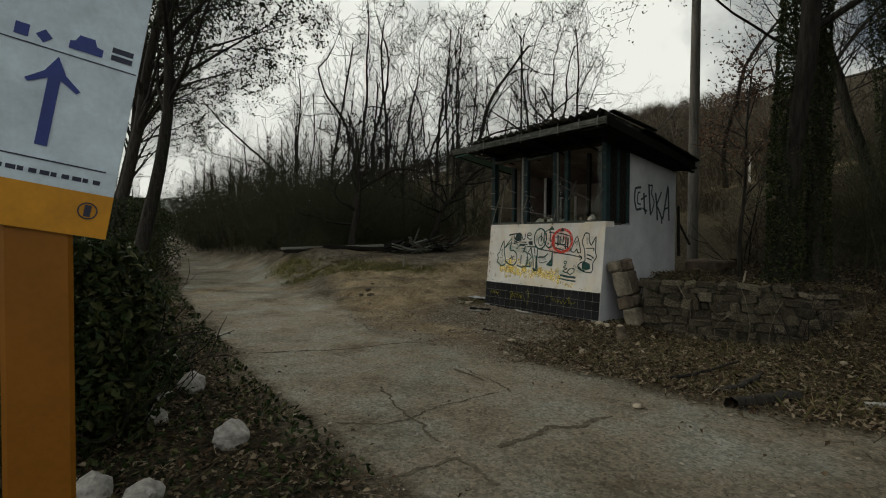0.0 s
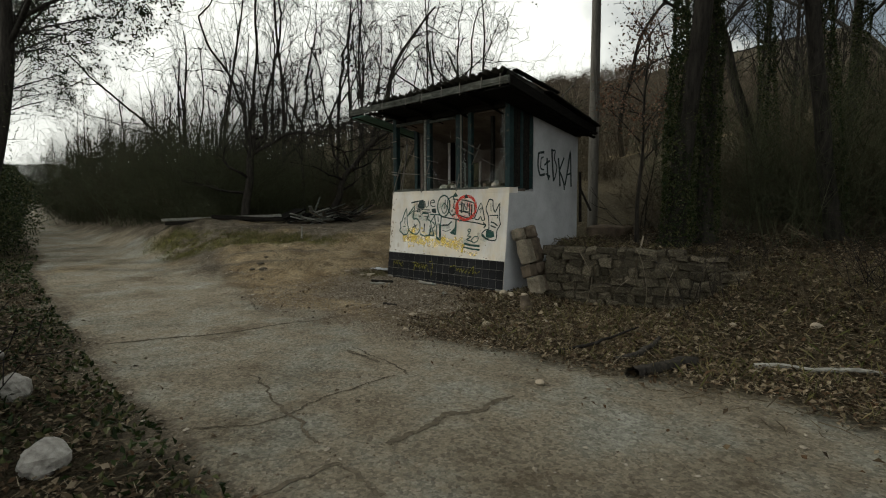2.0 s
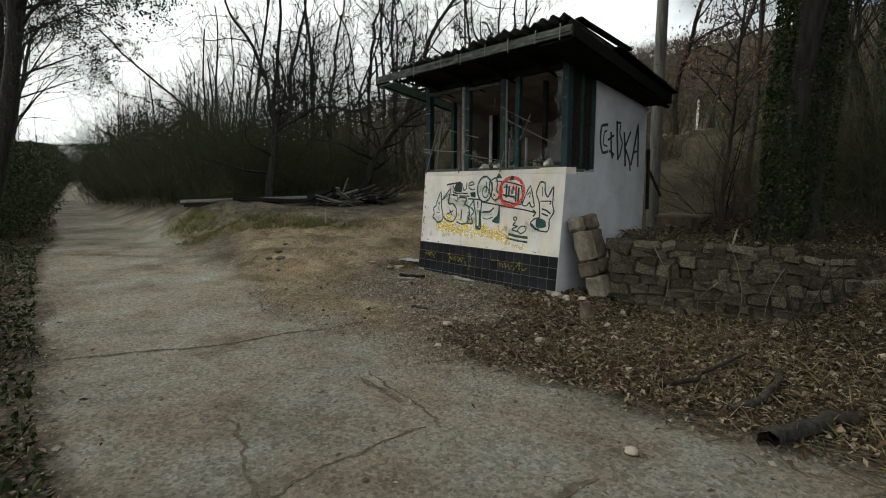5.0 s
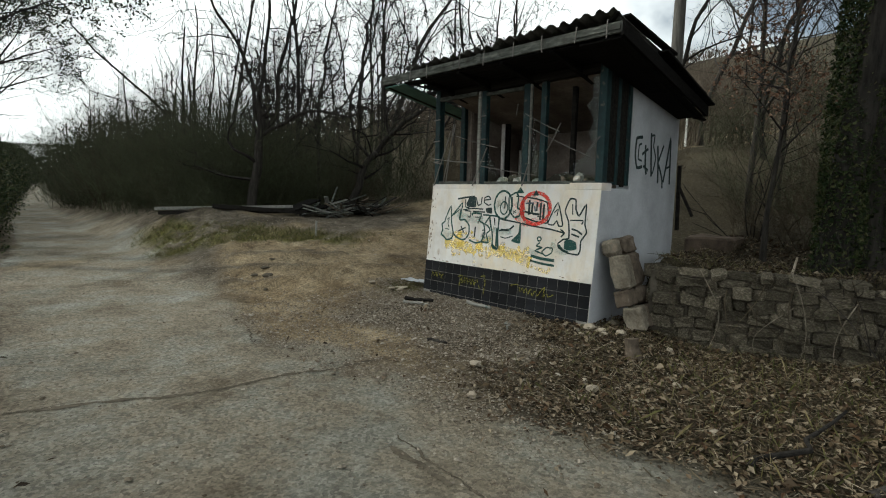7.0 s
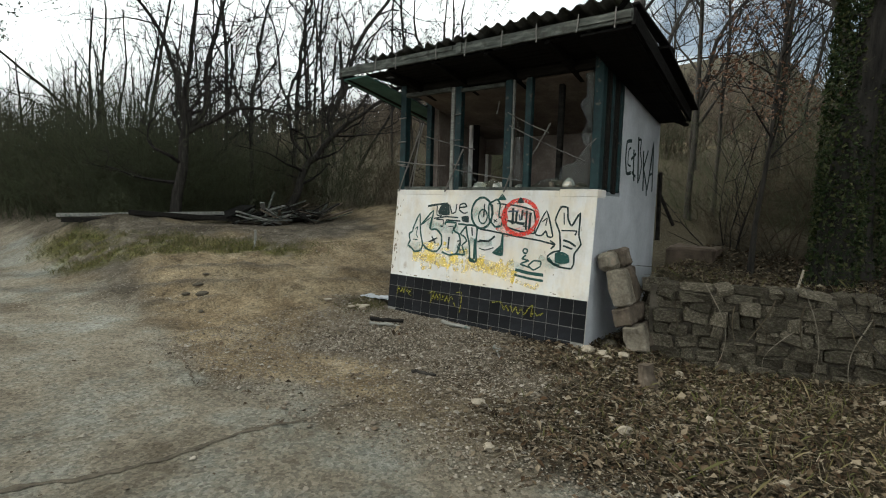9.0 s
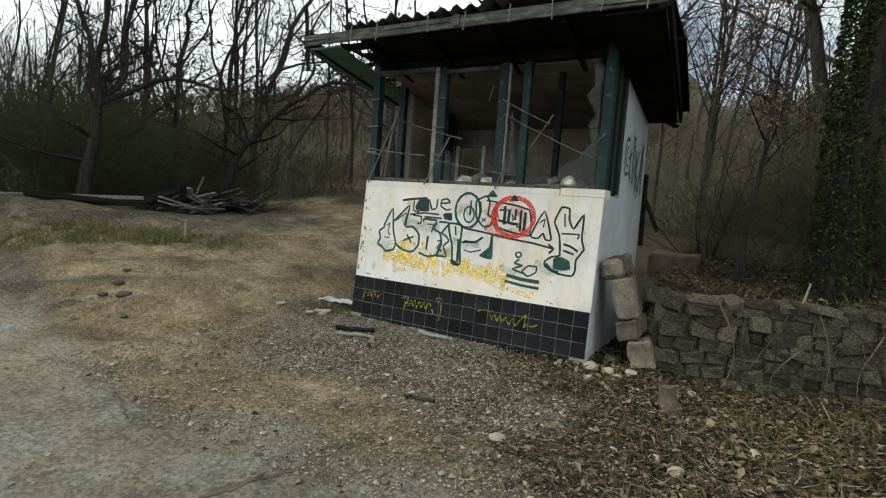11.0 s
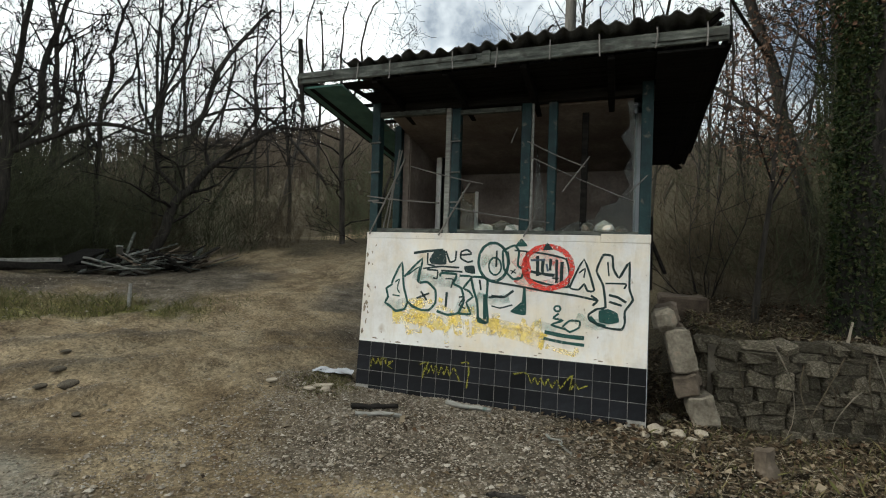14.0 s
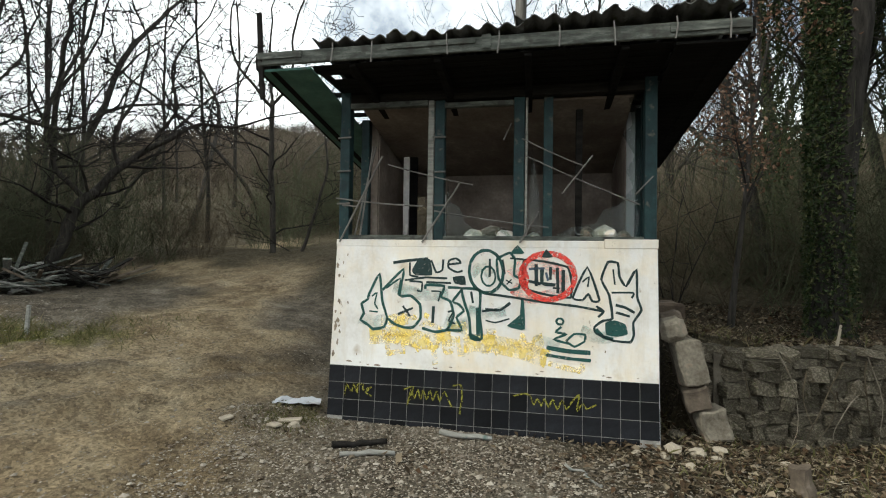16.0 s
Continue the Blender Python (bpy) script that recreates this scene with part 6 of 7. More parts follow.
plank("long_beam", gz(-10.5, -1.75, 0.36), gz(-9.7, 1.35, 0.24), 0.14, 0.07, M_PALEWOOD, "long grey weathered beam lying beside the heap", "timber heap")
plank("long_beam", gz(-10.4, -1.70, 0.24), gz(-9.6, 1.25, 0.13), 0.14, 0.09, M_DARKWOOD, "long dark beam under the grey one", "timber heap")
plank("long_beam", gz(-10.0, -0.6, 0.06), gz(-9.4, 1.6, 0.10), 0.16, 0.10, M_DARKWOOD, "dark beam on the ground by the heap", "timber heap")
plank("prop_plank", gz(-9.15, 2.05, 0.05), gz(-9.35, 2.50, 0.80), 0.05, 0.03, M_FASCIA, "plank leaning up out of the heap", "timber heap")
for k in range(64):
    x, y = pile.gauss(-9.25, 0.30), pile.uniform(1.75, 4.05)
    ang = pile.gauss(78, 26)
    L = pile.uniform(0.35, 1.25)
    dx, dy = math.cos(radians(ang)) * L / 2, math.sin(radians(ang)) * L / 2
    h = 0.08 + 0.42 * pile.random() * max(0.15, 1 - abs(y - 2.9) * 0.8)
    t = pile.gauss(0, 0.14)
    plank("broken_plank", gz(x - dx, y - dy, max(0.02, h - t)), gz(x + dx, y + dy, max(0.02, h + t)), pile.uniform(0.05, 0.13), pile.uniform(0.015, 0.035), (M_PALEWOOD, M_DARKWOOD, M_FASCIA, M_DARKWOOD, M_BROWNBLOCK, M_FASCIA)[k % 6], "broken weathered plank in the timber heap", "timber heap")
for k, (x, y, s) in enumerate(((-9.4, 3.3, 0.55), (-9.3, 2.6, 0.5))):
    r = tagged(new("debris_lump", rock_mesh("debris_lump", 520 + k, M_DARKWOOD if k == 0 else M_RUBBLE, 0.55, 2)), "dark lump of rotten boards and rubble in the heap", "debris", "timber heap")
    r.matrix_basis = pose(x, y, ground_z(x, y) + s * 0.18, 0, 0, 40 * k)
    r.scale = (s, s * 1.2, s)

plank("black_panel", gz(-9.65, 1.25, 0.16), gz(-9.7, 2.0, 0.42), 0.6, 0.05, M_BLACKWOOD, "black tarred panel sloping on the heap", "timber heap")
plank("black_panel", gz(-9.5, 1.55, 0.10), gz(-9.55, 2.2, 0.28), 0.5, 0.05, M_BLACKWOOD, "black tarred panel sloping on the heap", "timber heap")

# marker stake
vs, fs = [], []
tube(vs, fs, [Vector((0, 0, -0.15)), Vector((0.005, 0, 0.15)), Vector((0.01, 0.01, 0.40))], [0.028, 0.026, 0.022], 6)
st = tagged(raw_mesh("marker_stake", vs, fs, M_PALEWOOD), "short pale wooden stake in the ground", "stake")
st.location = gz(-6.45, 0.15, -0.08)
vs, fs = [], []
tube(vs, fs, [Vector((0, 0, -0.15)), Vector((0.02, 0, 0.15)), Vector((0.06, 0.01, 0.36))], [0.012, 0.014, 0.010], 6)
st = tagged(raw_mesh("white_stake", vs, fs, M_WHITESTONE), "thin white stake above the stone wall", "stake")
st.location = gz(1.69, 0.86, 0.0)

# thin pale post on the slope
vs, fs = [], []
tube(vs, fs, [Vector((0, 0, -0.3)), Vector((0, 0, 0.8)), Vector((0.01, 0, 1.7))], [0.06, 0.06, 0.055], 8)
st = tagged(raw_mesh("marker_post", vs, fs, M_JAMB), "thin white post standing on the wooded slope", "post")
st.location = gz(-8.7, 24.2, 0)

# utility pole
vs, fs = [], []
tube(vs, fs, [Vector((0, 0, -0.4)), Vector((0, 0, 4)), Vector((0.02, 0, 9.5))], [0.125, 0.115, 0.085], 12)
up = tagged(raw_mesh("utility_pole", vs, fs, material("grey_pole_wood", [(0.3, (0.07, 0.066, 0.06)), (0.7, (0.16, 0.152, 0.14))], 5, 0.9, 0.3, 40, stretch=(5, 5, 0.5)), smooth=True), "grey weathered utility pole behind the booth", "pole")
up.location = gz(-1.46, 5.24, 0)

# ---- logs, stump, stones ----
def log(name, a, b, r0, r1, label, bend=0.03, mat=None, seed=1):
    g = random.Random(seed)
    a, b = Vector(a), Vector(b)
    c = (a + b) / 2
    pts = [a.lerp(b, t / 6) - c + Vector((g.gauss(0, bend), g.gauss(0, bend), g.gauss(0, bend * 0.3))) for t in range(7)]
    v_, f_ = [], []
    tube(v_, f_, pts, [r0 + (r1 - r0) * t / 6 for t in range(7)], 7)
    ob = tagged(raw_mesh(name, v_, f_, mat or M_BARK, smooth=True), label, "log" if r0 > 0.03 else "stick")
    ob.location = c
    return ob


log("rotten_log", gz(3.02, -2.30, 0.03), gz(3.38, -1.60, 0.06), 0.065, 0.045, "dark rotten log lying in dead leaves", seed=2)
log("fallen_branch", gz(2.74, -1.98, 0.02), gz(2.86, -1.05, 0.05), 0.035, 0.02, "dark fallen branch in the leaves", 0.04, seed=3)
log("pale_branch", gz(3.72, -1.28, 0.02), gz(4.75, -0.80, 0.03), 0.028, 0.016, "long pale bare branch on the ground", 0.04, M_PALEWOOD, 4)
log("crooked_stick", gz(2.30, -2.05, 0.02), gz(2.50, -0.98, 0.08), 0.022, 0.010, "crooked bare stick on the litter", 0.06, seed=5)
log("short_stick", gz(-0.88, -1.78, 0.015), gz(-0.66, -1.72, 0.015), 0.02, 0.012, "short dark stick on the gravel", 0.01, seed=6)
log("bent_stick", gz(-0.70, -0.72, 0.02), gz(-0.46, -0.95, 0.02), 0.012, 0.008, "bent pale stick by the booth", 0.03, M_PALEWOOD, 7)
log("board_scrap", gz(-1.70, -0.35, 0.02), gz(-1.25, -0.36, 0.03), 0.025, 0.02, "grey splintered board by the plinth", 0.01, M_PALEWOOD, 8)
log("board_scrap", gz(-2.42, -0.80, 0.02), gz(-2.02, -0.62, 0.03), 0.03, 0.02, "grey splintered board by the plinth", 0.015, M_DARKWOOD, 9)
log("board_scrap", gz(-2.30, -0.92, 0.02), gz(-1.92, -0.80, 0.02), 0.02, 0.02, "grey splintered board by the plinth", 0.015, M_PALEWOOD, 10)
vs, fs = [], []
for j in range(7):
    for i in range(10):
        u, w = i / 9 * 0.42, j / 6 * 0.20
        vs.append((u, w + 0.05 * math.sin(u * 9), 0.035 + 0.05 * noise.noise(Vector((u * 9, w * 11, 3))) + 0.02 * noise.noise(Vector((u * 24, w * 24, 8)))))
for j in range(6):
    for i in range(9):
        a = j * 10 + i
        fs.append((a, a + 1, a + 11, a + 10))
scrap = tagged(raw_mesh("plastic_sheet", vs, fs, M_SIDE), "crumpled dirty grey-white plastic sheet on the ground", "sheet")
scrap.modifiers.new("thickness", "SOLIDIFY").thickness = 0.004
scrap.matrix_basis = pose(-3.28, -0.20, ground_z(-3.1, -0.1), 0, 0, 18)
for k, (x, y, w, r) in enumerate(((-2.98, -0.42, 0.20, 12), (-3.05, -0.55, 0.14, -30), (-3.45, -0.62, 0.10, 60))):
    bm = bmesh.new()
    box(bm, (-w / 2, -0.035, -0.008), (w / 2, 0.035, 0.012), 0.004)
    chip_ob = tagged(link_mesh("tile_scrap", bm, M_WHITESTONE), "pale broken slab scrap beside the booth", "scrap", "slab scraps")
    chip_ob.matrix_basis = pose(x, y, ground_z(x, y) + 0.02, 4, -5, r)

bm = bmesh.new()
bmesh.ops.create_cone(bm, cap_ends=True, segments=12, radius1=0.085, radius2=0.058, depth=0.24)
bmesh.ops.subdivide_edges(bm, edges=bm.edges[:], cuts=2, use_grid_fill=True)
for v in bm.verts:
    v.co += Vector((noise.noise(v.co * 14), noise.noise(v.co * 14 + Vector((5, 0, 0))), noise.noise(v.co * 14 + Vector((0, 5, 0))) * 1.5)) * 0.02
stump = tagged(link_mesh("tree_stump", bm, M_BROWNBLOCK), "small broken tree stump in dead leaves", "stump")
stump.matrix_basis = pose(0.80, -0.66, ground_z(0.8, -0.66) + 0.08, 4, -8, 0)

rocks = [rock_mesh("stone", 540 + k, M_WHITESTONE if k % 3 else M_STONE, 0.6, 2, 0.4) for k in range(6)]


def stone(x, y, s, k, label, sink=0.16, group=""):
    ob = tagged(new("stone", rocks[k]), label, "stone", group)
    ob.matrix_basis = pose(x, y, ground_z(x, y) + s * sink, 0, 0, (x * 977 + y * 311) % 360)
    ob.scale = (s, s, s)


verge = rock_mesh("boulder", 580, material("pale_verge_stone", [(0.3, (0.16, 0.15, 0.14)), (0.7, (0.38, 0.37, 0.35))], 5, 0.9, 0.5), 0.75, 3, 0.3)
for x, y, s in ((1.42, -6.03, 0.27), (1.95, -6.62, 0.22), (1.66, -6.85, 0.24), (-0.20, -6.0, 0.28), (-1.5, -6.05, 0.24), (0.62, -6.42, 0.20), (-0.05, -6.30, 0.22)):
    ob = tagged(new("boulder", verge), "grey boulder on the leafy verge", "boulder", "verge boulders")
    ob.matrix_basis = pose(x, y, ground_z(x, y) + s * 0.22, 0, 0, (x * 977) % 360)
    ob.scale = (s, s, s)
for x, y, s, k in ((1.38, -1.05, 0.09, 1), (-0.06, -1.94, 0.11, 2), (0.84, -1.59, 0.08, 4), (0.26, -0.28, 0.12, 1), (0.35, -0.40, 0.10, 2), (0.10, -0.24, 0.15, 4), (0.93, -0.10, 0.09, 5), (0.97, -1.68, 0.10, 1), (0.37, -2.45, 0.09, 2), (0.02, -0.36, 0.09, 5), (-0.18, -0.34, 0.08, 1), (0.16, -0.52, 0.08, 4), (0.44, -0.18, 0.11, 2), (0.20, 0.10, 0.14, 0), (2.60, -2.95, 0.08, 1), (1.9, -1.7, 0.07, 2), (3.3, -0.4, 0.10, 4), (2.4, 0.2, 0.09, 1), (-2.9, -0.5, 0.09, 2), (4.0, -0.2, 0.12, 5)):
    stone(x, y, s, k, "pale broken stone on the ground", 0.16, "loose pale stones")
for x, y, s in ((-4.95, -1.6, 0.16), (-5.25, -1.5, 0.12), (-5.1, -1.75, 0.10), (-4.4, -1.9, 0.07), (-5.6, -1.2, 0.08)):
    ob = tagged(new("mud_clod", rock_mesh("mud_clod", 590, M_CRACK, 0.45, 2, 0.5)), "dark clod of mud in the wheel tracks", "clod", "mud clods")
    ob.matrix_basis = pose(x, y, ground_z(x, y) + 0.02, 0, 0, x * 99)
    ob.scale = (s, s * 1.5, s)


# ---- cracks in the concrete ----
def crack(pts, width):
    path = smooth_path(pts, False, 18)
    vs, fs = [], []
    for i, q in enumerate(path):
        a, b = path[max(i - 1, 0)], path[min(i + 1, len(path) - 1)]
        d = (b - a).normalized()
        side = Vector((-d.y, d.x))
        q = q + side * (0.030 * noise.noise(Vector((q.x * 9, q.y * 9, 2))) + 0.016 * noise.noise(Vector((q.x * 37, q.y * 37, 5))))
        half = width * 1.4 * (0.12 + 0.62 * abs(noise.noise(Vector((q.x * 5, q.y * 5, 7)))) + 0.30 * abs(noise.noise(Vector((q.x * 31, q.y * 31, 9)))))
        for e in (q + side * half * 0.9, q - side * half * 1.1):
            vs.append((e.x, e.y, ground_z(e.x, e.y) + 0.004))
    tagged(raw_mesh("road_crack", vs, [(2 * i, 2 * i + 1, 2 * i + 3, 2 * i + 2) for i in range(len(path) - 1)], M_CRACK), "dark crack in the concrete road", "crack", kind="structure")


crack([(-1.43, -5.14), (-1.23, -4.55), (-1.06, -4.18), (-0.97, -3.81), (-0.96, -3.37), (-0.83, -2.95), (-0.77, -2.54)], 0.05)
crack([(0.68, -4.48), (1.04, -4.53), (1.36, -4.64), (1.65, -4.69), (1.86, -4.7), (2.07, -4.78), (2.25, -4.79)], 0.03)
crack([(1.7, -4.69), (1.64, -4.53), (1.59, -4.33), (1.6, -4.1), (1.56, -3.83), (1.6, -3.61)], 0.025)
crack([(1.51, -5.26), (1.62, -5.07), (1.72, -4.9), (1.7, -4.7)], 0.018)
crack([(2.56, -4.51), (2.54, -4.31), (2.55, -4.13), (2.49, -3.94), (2.61, -3.71), (2.57, -3.5), (2.6, -3.31)], 0.06)
crack([(0.54, -3.34), (0.98, -3.41), (1.31, -3.43), (1.66, -3.55)], 0.02)
crack([(2.5, -5.45), (2.52, -5.15), (2.54, -4.85), (2.85, -4.88), (2.98, -4.88)], 0.03)
crack([(0.63, -3.46), (0.9, -3.47), (1.19, -3.49)], 0.05)
crack([(-2.56, -2.96), (-2.08, -3.13)], 0.02)


# ---- litter, gravel, grass ----
M_STRAW = island_leaves("bleached_straw", [(0.05, 0.036, 0.022), (0.13, 0.108, 0.072), (0.25, 0.22, 0.165), (0.09, 0.064, 0.038)])


def scatter_leaves():
    g = random.Random(31)
    vs, fs = [], []
    n = 0
    while n < 72000:
        if g.random() < 0.72:
            x, y = g.uniform(-3.4, 6.5), g.uniform(-3.2, 3.0)
        else:
            x, y = g.uniform(-7, 5), g.uniform(-8.0, -5.0)
        c, t, lf, gr = zones(x, y)
        drift = 0.12 * smooth(0.05, 0.35, noise.noise(Vector((x * 1.7, y * 1.7, 61)))) * (1 - c) * (1 - 0.8 * t) if y > -3.2 else 0.0
        if g.random() > max(lf * (1 - c), drift) + 0.02:
            continue
        n += 1
        s = g.uniform(0.010, 0.025) if g.random() < 0.9 else g.uniform(0.025, 0.040)
        a = g.uniform(0, 6.28)
        z = ground_z(x, y) + g.uniform(0.004, 0.03)
        u = Vector((math.cos(a), math.sin(a), g.gauss(0, 0.35))) * s
        w = Vector((-math.sin(a), math.cos(a), g.gauss(0, 0.35))) * s * g.uniform(0.45, 0.8)
        p = Vector((x, y, z + 0.3 * s))
        k = len(vs)
        up_ = Vector((0, 0, g.uniform(0.1, 0.5) * s))
        vs += [p - u, p + w * 0.9 + up_, p + u, p - w * 0.9 + up_]
        fs += [(k, k + 1, k + 2), (k, k + 2, k + 3)]
    return tagged(raw_mesh("leaf_litter", vs, fs, M_LITTER), "dry brown leaves strewn over the ground", "leaves", kind="stuff")


def scatter_gravel():
    g = random.Random(32)
    vs, fs = [], []
    n = 0
    while n < 42000:
        u = g.random()
        if u < 0.6:
            x, y = g.uniform(-3.6, 1.6), g.uniform(-3.0, -0.15)
        elif u < 0.85:
            x, y = g.uniform(-7, 5.5), g.uniform(-5.6, -1.6)
        else:
            x, y = g.uniform(-9, -2.9), g.uniform(-2.5, 1.5)
        c, t, lf, gr = zones(x, y)
        dens = 0.15 * c + 0.35 * t + (1 - c) * (1 - t) * (1 - 0.75 * lf)
        if x > 3.2 and y < -5 or g.random() > dens:
            continue
        n += 1
        s = g.uniform(0.005, 0.013) if g.random() < 0.96 else g.uniform(0.013, 0.030)
        p = Vector((x, y, ground_z(x, y) + s * 0.3))
        k = len(vs)
        turn, sq = g.uniform(0, 6.28), g.uniform(0.6, 1.0)
        for e in range(5):
            a = 1.2566 * e + g.uniform(-0.35, 0.35)
            u, w = math.cos(a) * s * g.uniform(0.75, 1.2), math.sin(a) * s * sq * g.uniform(0.75, 1.2)
            vs.append(p + Vector((u * math.cos(turn) - w * math.sin(turn), u * math.sin(turn) + w * math.cos(turn), g.uniform(-0.2, 0.25) * s)))
        vs.append(p + Vector((g.gauss(0, 0.2) * s, g.gauss(0, 0.2) * s, 0.5 * s)))
        fs += [(k + e, k + (e + 1) % 5, k + 5) for e in range(5)]
    return tagged(raw_mesh("gravel", vs, fs, M_GRAVEL), "grey gravel strewn over road and yard", "gravel", kind="stuff")


def scatter_grass():
    g = random.Random(33)
    vs, fs = [], []
    n = 0
    while n < 13000:
        u = g.random()
        if u < 0.5:
            x, y = g.uniform(-11, -2.8), g.uniform(-2.8, 3.5)
        elif u < 0.514:
            x, y = g.gauss(-3.0, 0.16), g.gauss(-0.30, 0.18)
        else:
            x, y = g.uniform(0.0, 6), g.uniform(-2.2, 1.6)
        c, t, lf, gr = zones(x, y)
        m = max(gr, 0.045 * lf, 0.9 if 0.5 <= u < 0.514 else 0)
        if g.random() > m * (1 - c) * (1 - 0.8 * t) or (XL - 0.1 < x < XR + 0.1 and y > -0.25):
            continue
        n += 1
        h = (g.uniform(0.015, 0.045) if 0.5 <= u < 0.514 else g.uniform(0.03, 0.11)) * (1.5 if x > 1.2 and g.random() < 0.3 else 1)
        a = g.uniform(0, 6.28)
        p = Vector((x, y, ground_z(x, y) - 0.01))
        w = Vector((math.cos(a), math.sin(a), 0)) * 0.004
        tip = p + Vector((g.gauss(0, 0.5) * h, g.gauss(0, 0.5) * h, h))
        k = len(vs)
        vs += [p - w, p + w, p.lerp(tip, 0.6) + w * 0.8 + Vector((0, 0, h * 0.12)), tip]
        fs += [(k, k + 1, k + 2), (k, k + 2, k + 3)]
    return tagged(raw_mesh("grass", vs, fs, M_GRASS), "sparse dry grass and moss tufts", "grass", kind="stuff")


def scatter_straw():
    g = random.Random(35)
    vs, fs = [], []
    n = 0
    while n < 6500:
        x, y = (g.uniform(-0.8, 6), g.uniform(-2.8, 2.0)) if g.random() < 0.85 else (g.uniform(-5, 4), g.uniform(-7.5, -5.4))
        c, t, lf, gr = zones(x, y)
        if g.random() > lf * (1 - c) or (XL - 0.1 < x < XR + 0.1 and y > -0.25):
            continue
        n += 1
        L, a = g.uniform(0.03, 0.13), g.uniform(0, 6.28)
        d = Vector((math.cos(a), math.sin(a), g.gauss(0.1, 0.2)))
        w = Vector((-d.y, d.x, 0)) * g.uniform(0.0012, 0.0035)
        p = Vector((x, y, ground_z(x, y) + g.uniform(0.012, 0.03)))
        q = p + d * L
        k = len(vs)
        up_ = Vector((0, 0, 0.003))
        vs += [p - w, p + w, q + w * 0.5, q - w * 0.5, p.lerp(q, 0.5) + up_ + w * 0.0]
        fs += [(k, k + 1, k + 4), (k + 1, k + 2, k + 4), (k + 2, k + 3, k + 4), (k + 3, k, k + 4)]
    return tagged(raw_mesh("straw_litter", vs, fs, M_STRAW), "bleached stalks and straw in the leaf litter", "straw", kind="stuff")


def scatter_twigs():
    g = random.Random(34)
    vs, fs = [], []
    n = 0
    while n < 1500:
        x, y = (g.uniform(-0.8, 6), g.uniform(-2.6, 2.4)) if g.random() < 0.8 else (g.uniform(-4, 4), g.uniform(-7.5, -5.6))
        c, t, lf, gr = zones(x, y)
        if g.random() > lf or (XL - 0.1 < x < XR + 0.1 and y > -0.25):
            continue
        n += 1
        L, a = g.uniform(0.06, 0.35), g.uniform(0, 6.28)
        p = Vector((x, y, ground_z(x, y) + 0.015))
        d = Vector((math.cos(a), math.sin(a), g.gauss(0.06, 0.1)))
        tube(vs, fs, [p, p + d * L * 0.5 + Vector((0, 0, g.gauss(0, 0.01))), p + (d + Vector((g.gauss(0, 0.2), g.gauss(0, 0.2), 0))) * L], [0.005, 0.004, 0.002], 3)
    return tagged(raw_mesh("twig_litter", vs, fs, M_BRUSH), "thin dry twigs on the ground", "twigs", kind="stuff")


scatter_leaves()
scatter_gravel()
scatter_grass()
scatter_straw()
scatter_twigs()

# bare saplings and brambles between the booth and the big oak
for k, (x, y, h, sp, n_) in enumerate(((0.75, 3.0, 2.6, 0.15, 7), (1.35, 2.7, 2.2, 0.2, 8), (2.7, 1.1, 1.0, 0.7, 40), (3.8, 0.6, 0.9, 0.8, 45), (4.8, 1.0, 1.2, 0.8, 45), (1.2, 0.75, 0.5, 0.4, 14), (5.6, 0.0, 0.9, 0.8, 40), (4.2, -0.2, 0.45, 0.8, 30), (3.0, 0.2, 0.45, 0.6, 26))):
    b_ = tagged(brush(700 + k, n_, h, sp, M_BRUSH if k % 2 else M_TWIG, "sapling" if k < 2 else "bramble", 0.012 if k < 2 else 0.006), "bare thin sapling behind the booth" if k < 2 else "tangle of dry brambles on the bank", "sapling" if k < 2 else "bramble", kind="" if k < 2 else "stuff")
    b_.matrix_basis = stand(x, y, 30 * k)


# dark evergreen shrub on the verge
def leafy_shrub(seed, r, h, n_leaf):
    g = random.Random(seed)
    top = new("evergreen_shrub")
    fr = brush(seed, 22, h, r * 0.6, M_TWIG, "woody_base", 0.010)
    fr.parent = top
    lv, lf = [], []
    for _ in range(n_leaf):
        a, k = g.uniform(0, 6.28), g.random() ** 0.5
        z = h * g.random()
        rr = r * k * (0.55 + 0.6 * math.sin(math.pi * min(1, z / h * 0.85 + 0.1))) * (1 + 0.35 * noise.noise(Vector((a * 1.5, z * 3, seed))))
        leaf_quads(lv, lf, Vector((rr * math.cos(a), rr * math.sin(a), z)), 0.07 * g.uniform(0.6, 1.4), g)
    raw_mesh("leaves", lv, lf, M_IVY, top, "small dark evergreen leaves")
    return tagged(top, "dark evergreen shrub on the shaded verge", "shrub")


leafy_shrub(71, 0.62, 1.55, 9500).matrix_basis = stand(0.55, -6.95)
leafy_shrub(72, 0.7, 1.3, 8000).matrix_basis = stand(-0.9, -7.0)
leafy_shrub(73, 0.8, 1.7, 4200).matrix_basis = stand(-3.2, -7.0)

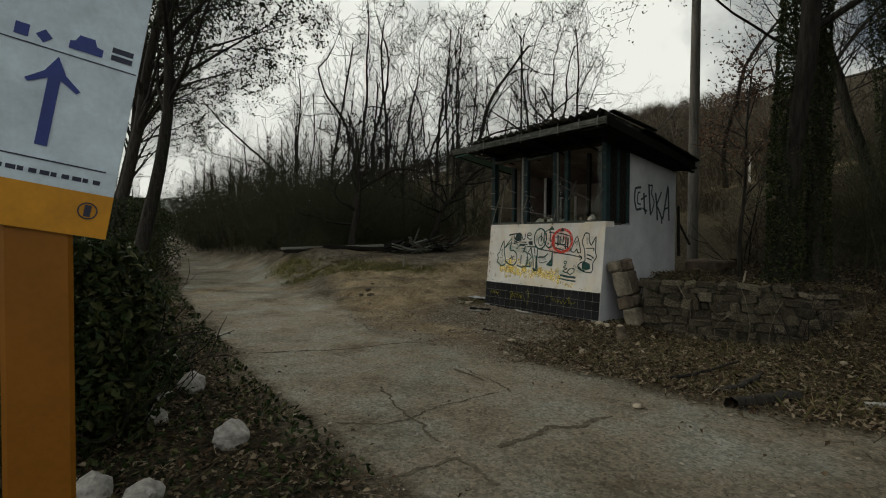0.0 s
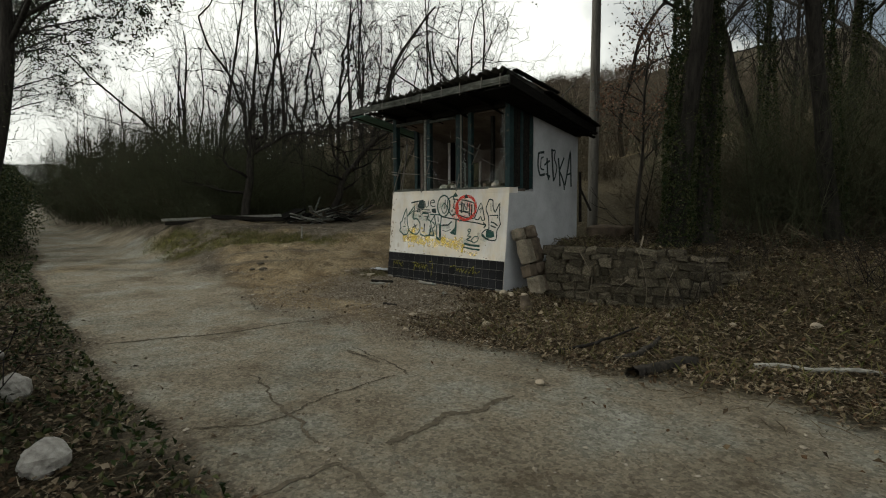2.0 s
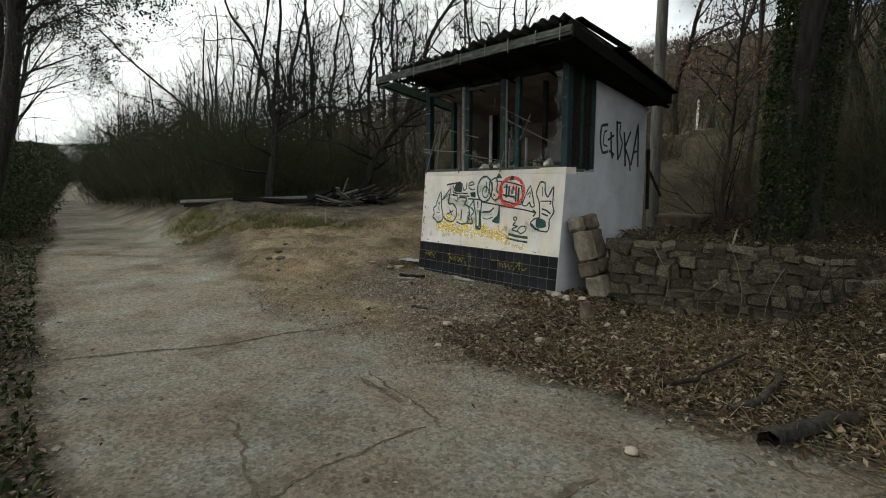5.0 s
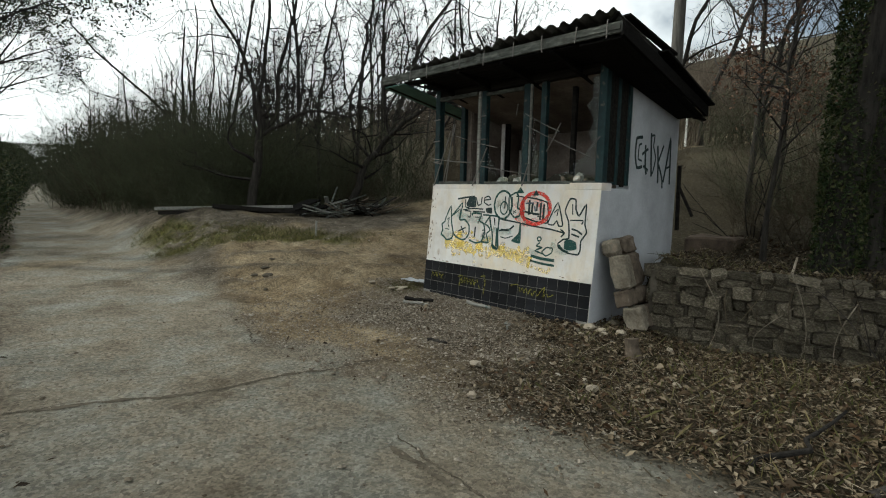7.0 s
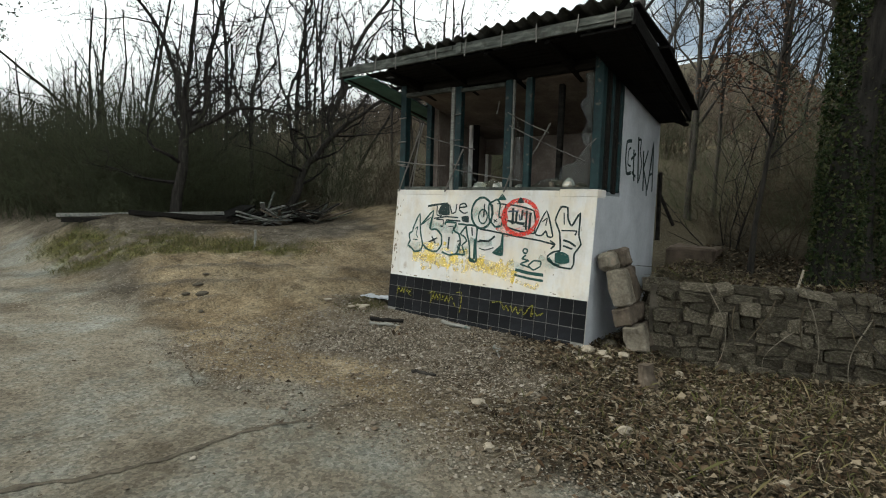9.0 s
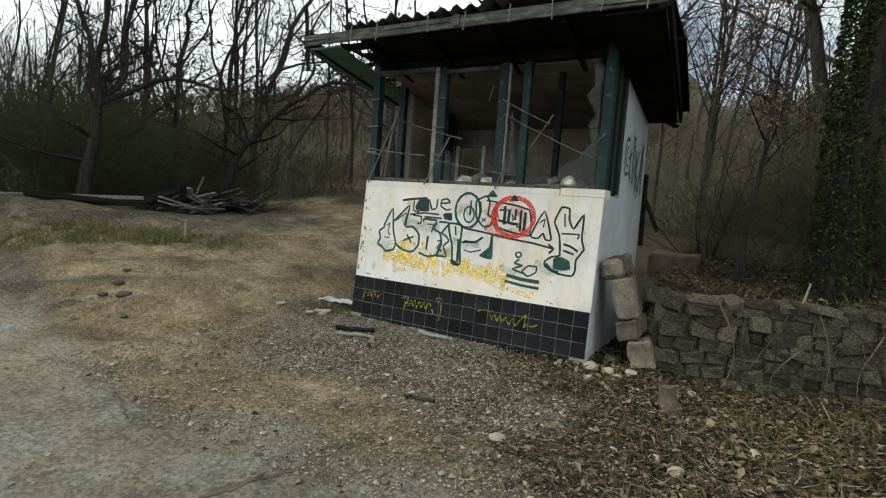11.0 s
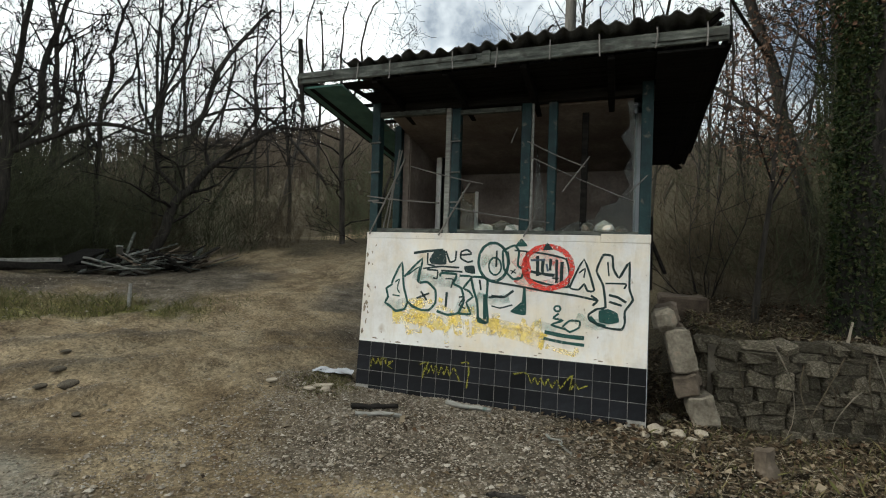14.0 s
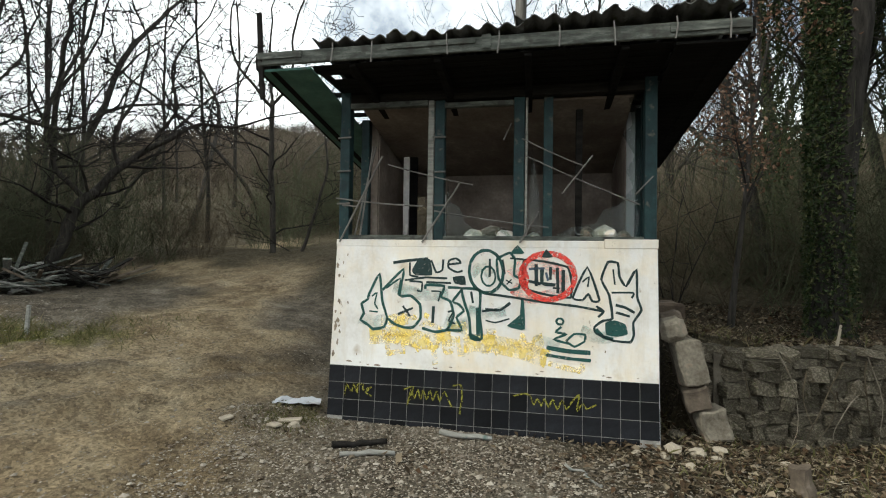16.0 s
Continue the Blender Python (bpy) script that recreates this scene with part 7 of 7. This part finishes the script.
far_shrub = leafy_shrub(74, 1.3, 2.6, 6500)
far_shrub.matrix_basis = stand(-60, -1.0)
for k, (x, y) in enumerate(((-62, 1.6), (-61, -3.4), (-60, -5.6), (-63, 4.0), (-44, -5.2), (-36, -5.4), (-29, -6.2), (-22, -6.4), (-16, -7.0), (-12, -7.6), (-66, 0.4), (-58, 6))):
    copy_thing(far_shrub, stand(x, y, 50 * k))
for k, x in enumerate((-13, -17, -21, -25, -30, -35, -41, -47, -53, -60, -67, -75)):
    c = copy_thing(far_shrub, stand(x, road_left(x) - 1.25 - 0.05 * k, 77 * k))
    c.scale = [0.95 + 0.085 * k] * 3
for k, (x, y) in enumerate(((-72, 0.5), (-73, 3.2), (-74, -2.2), (-76, 6.0), (-70, 8.5))):
    c = copy_thing(far_shrub, stand(x, y, 41 * k))
    c.scale = (1.9, 1.9, 1.7)


def verge_ivy():
    g = random.Random(81)
    vs, fs = [], []
    for _ in range(9000):
        x = g.uniform(-12, 2.5)
        y = road_left(x) - 0.12 - 2.6 * g.random() ** 1.3
        if noise.noise(Vector((x * 1.4, y * 1.4, 50))) < g.uniform(-0.45, 0.2):
            continue
        leaf_quads(vs, fs, Vector((x, y, ground_z(x, y) + g.uniform(0.01, 0.07))), 0.055 * g.uniform(0.6, 1.4), g)
    return tagged(raw_mesh("ground_ivy", vs, fs, M_IVY), "dark ivy creeping over the leaf-strewn verge", "ivy", kind="stuff")


verge_ivy()

# ---- tiles of the plinth ----
tile_me = bpy.data.meshes.new("tile")
bm = bmesh.new()
box(bm, (-TILE / 2 + 0.0024, -0.0034, -TILE / 2 + 0.0024), (TILE / 2 - 0.0024, 0.0, TILE / 2 - 0.0024), 0.001)
bm.to_mesh(tile_me)
bm.free()
tile_me.materials.append(M_TILE)
rng = random.Random(90)
for i in range(19):
    for j in range(4):
        if (i, j) in ((18, 3), (0, 3)):
            continue
        z = TILE_TOP - (j + 0.5) * TILE * 0.995
        ob = new("tile", tile_me)
        ob.parent = plinth
        ob.matrix_basis = pose(XL + (i + 0.5) * TILE, face_y(z) - 0.006, z, -5.49 + rng.uniform(-0.4, 0.4), rng.uniform(-0.3, 0.3), 0)


# young oak beside the booth, still holding its rust-brown leaves
young = tagged(tree(77, 3.6, 0.035, dict(SLIM, thin=0.004, levels=2, wood=1, kids=(16, 6, 4), first=0.45, angle=(35, 75), ratio=(0.22, 0.36)), (-0.05, -0.10), leaves=1500, leaf_mat=M_RUSTLEAF, leaf_size=0.05, name="young_oak"), "young oak with rust-brown leaves beside the booth", "tree")
young.matrix_basis = stand(1.15, 2.0, 30)
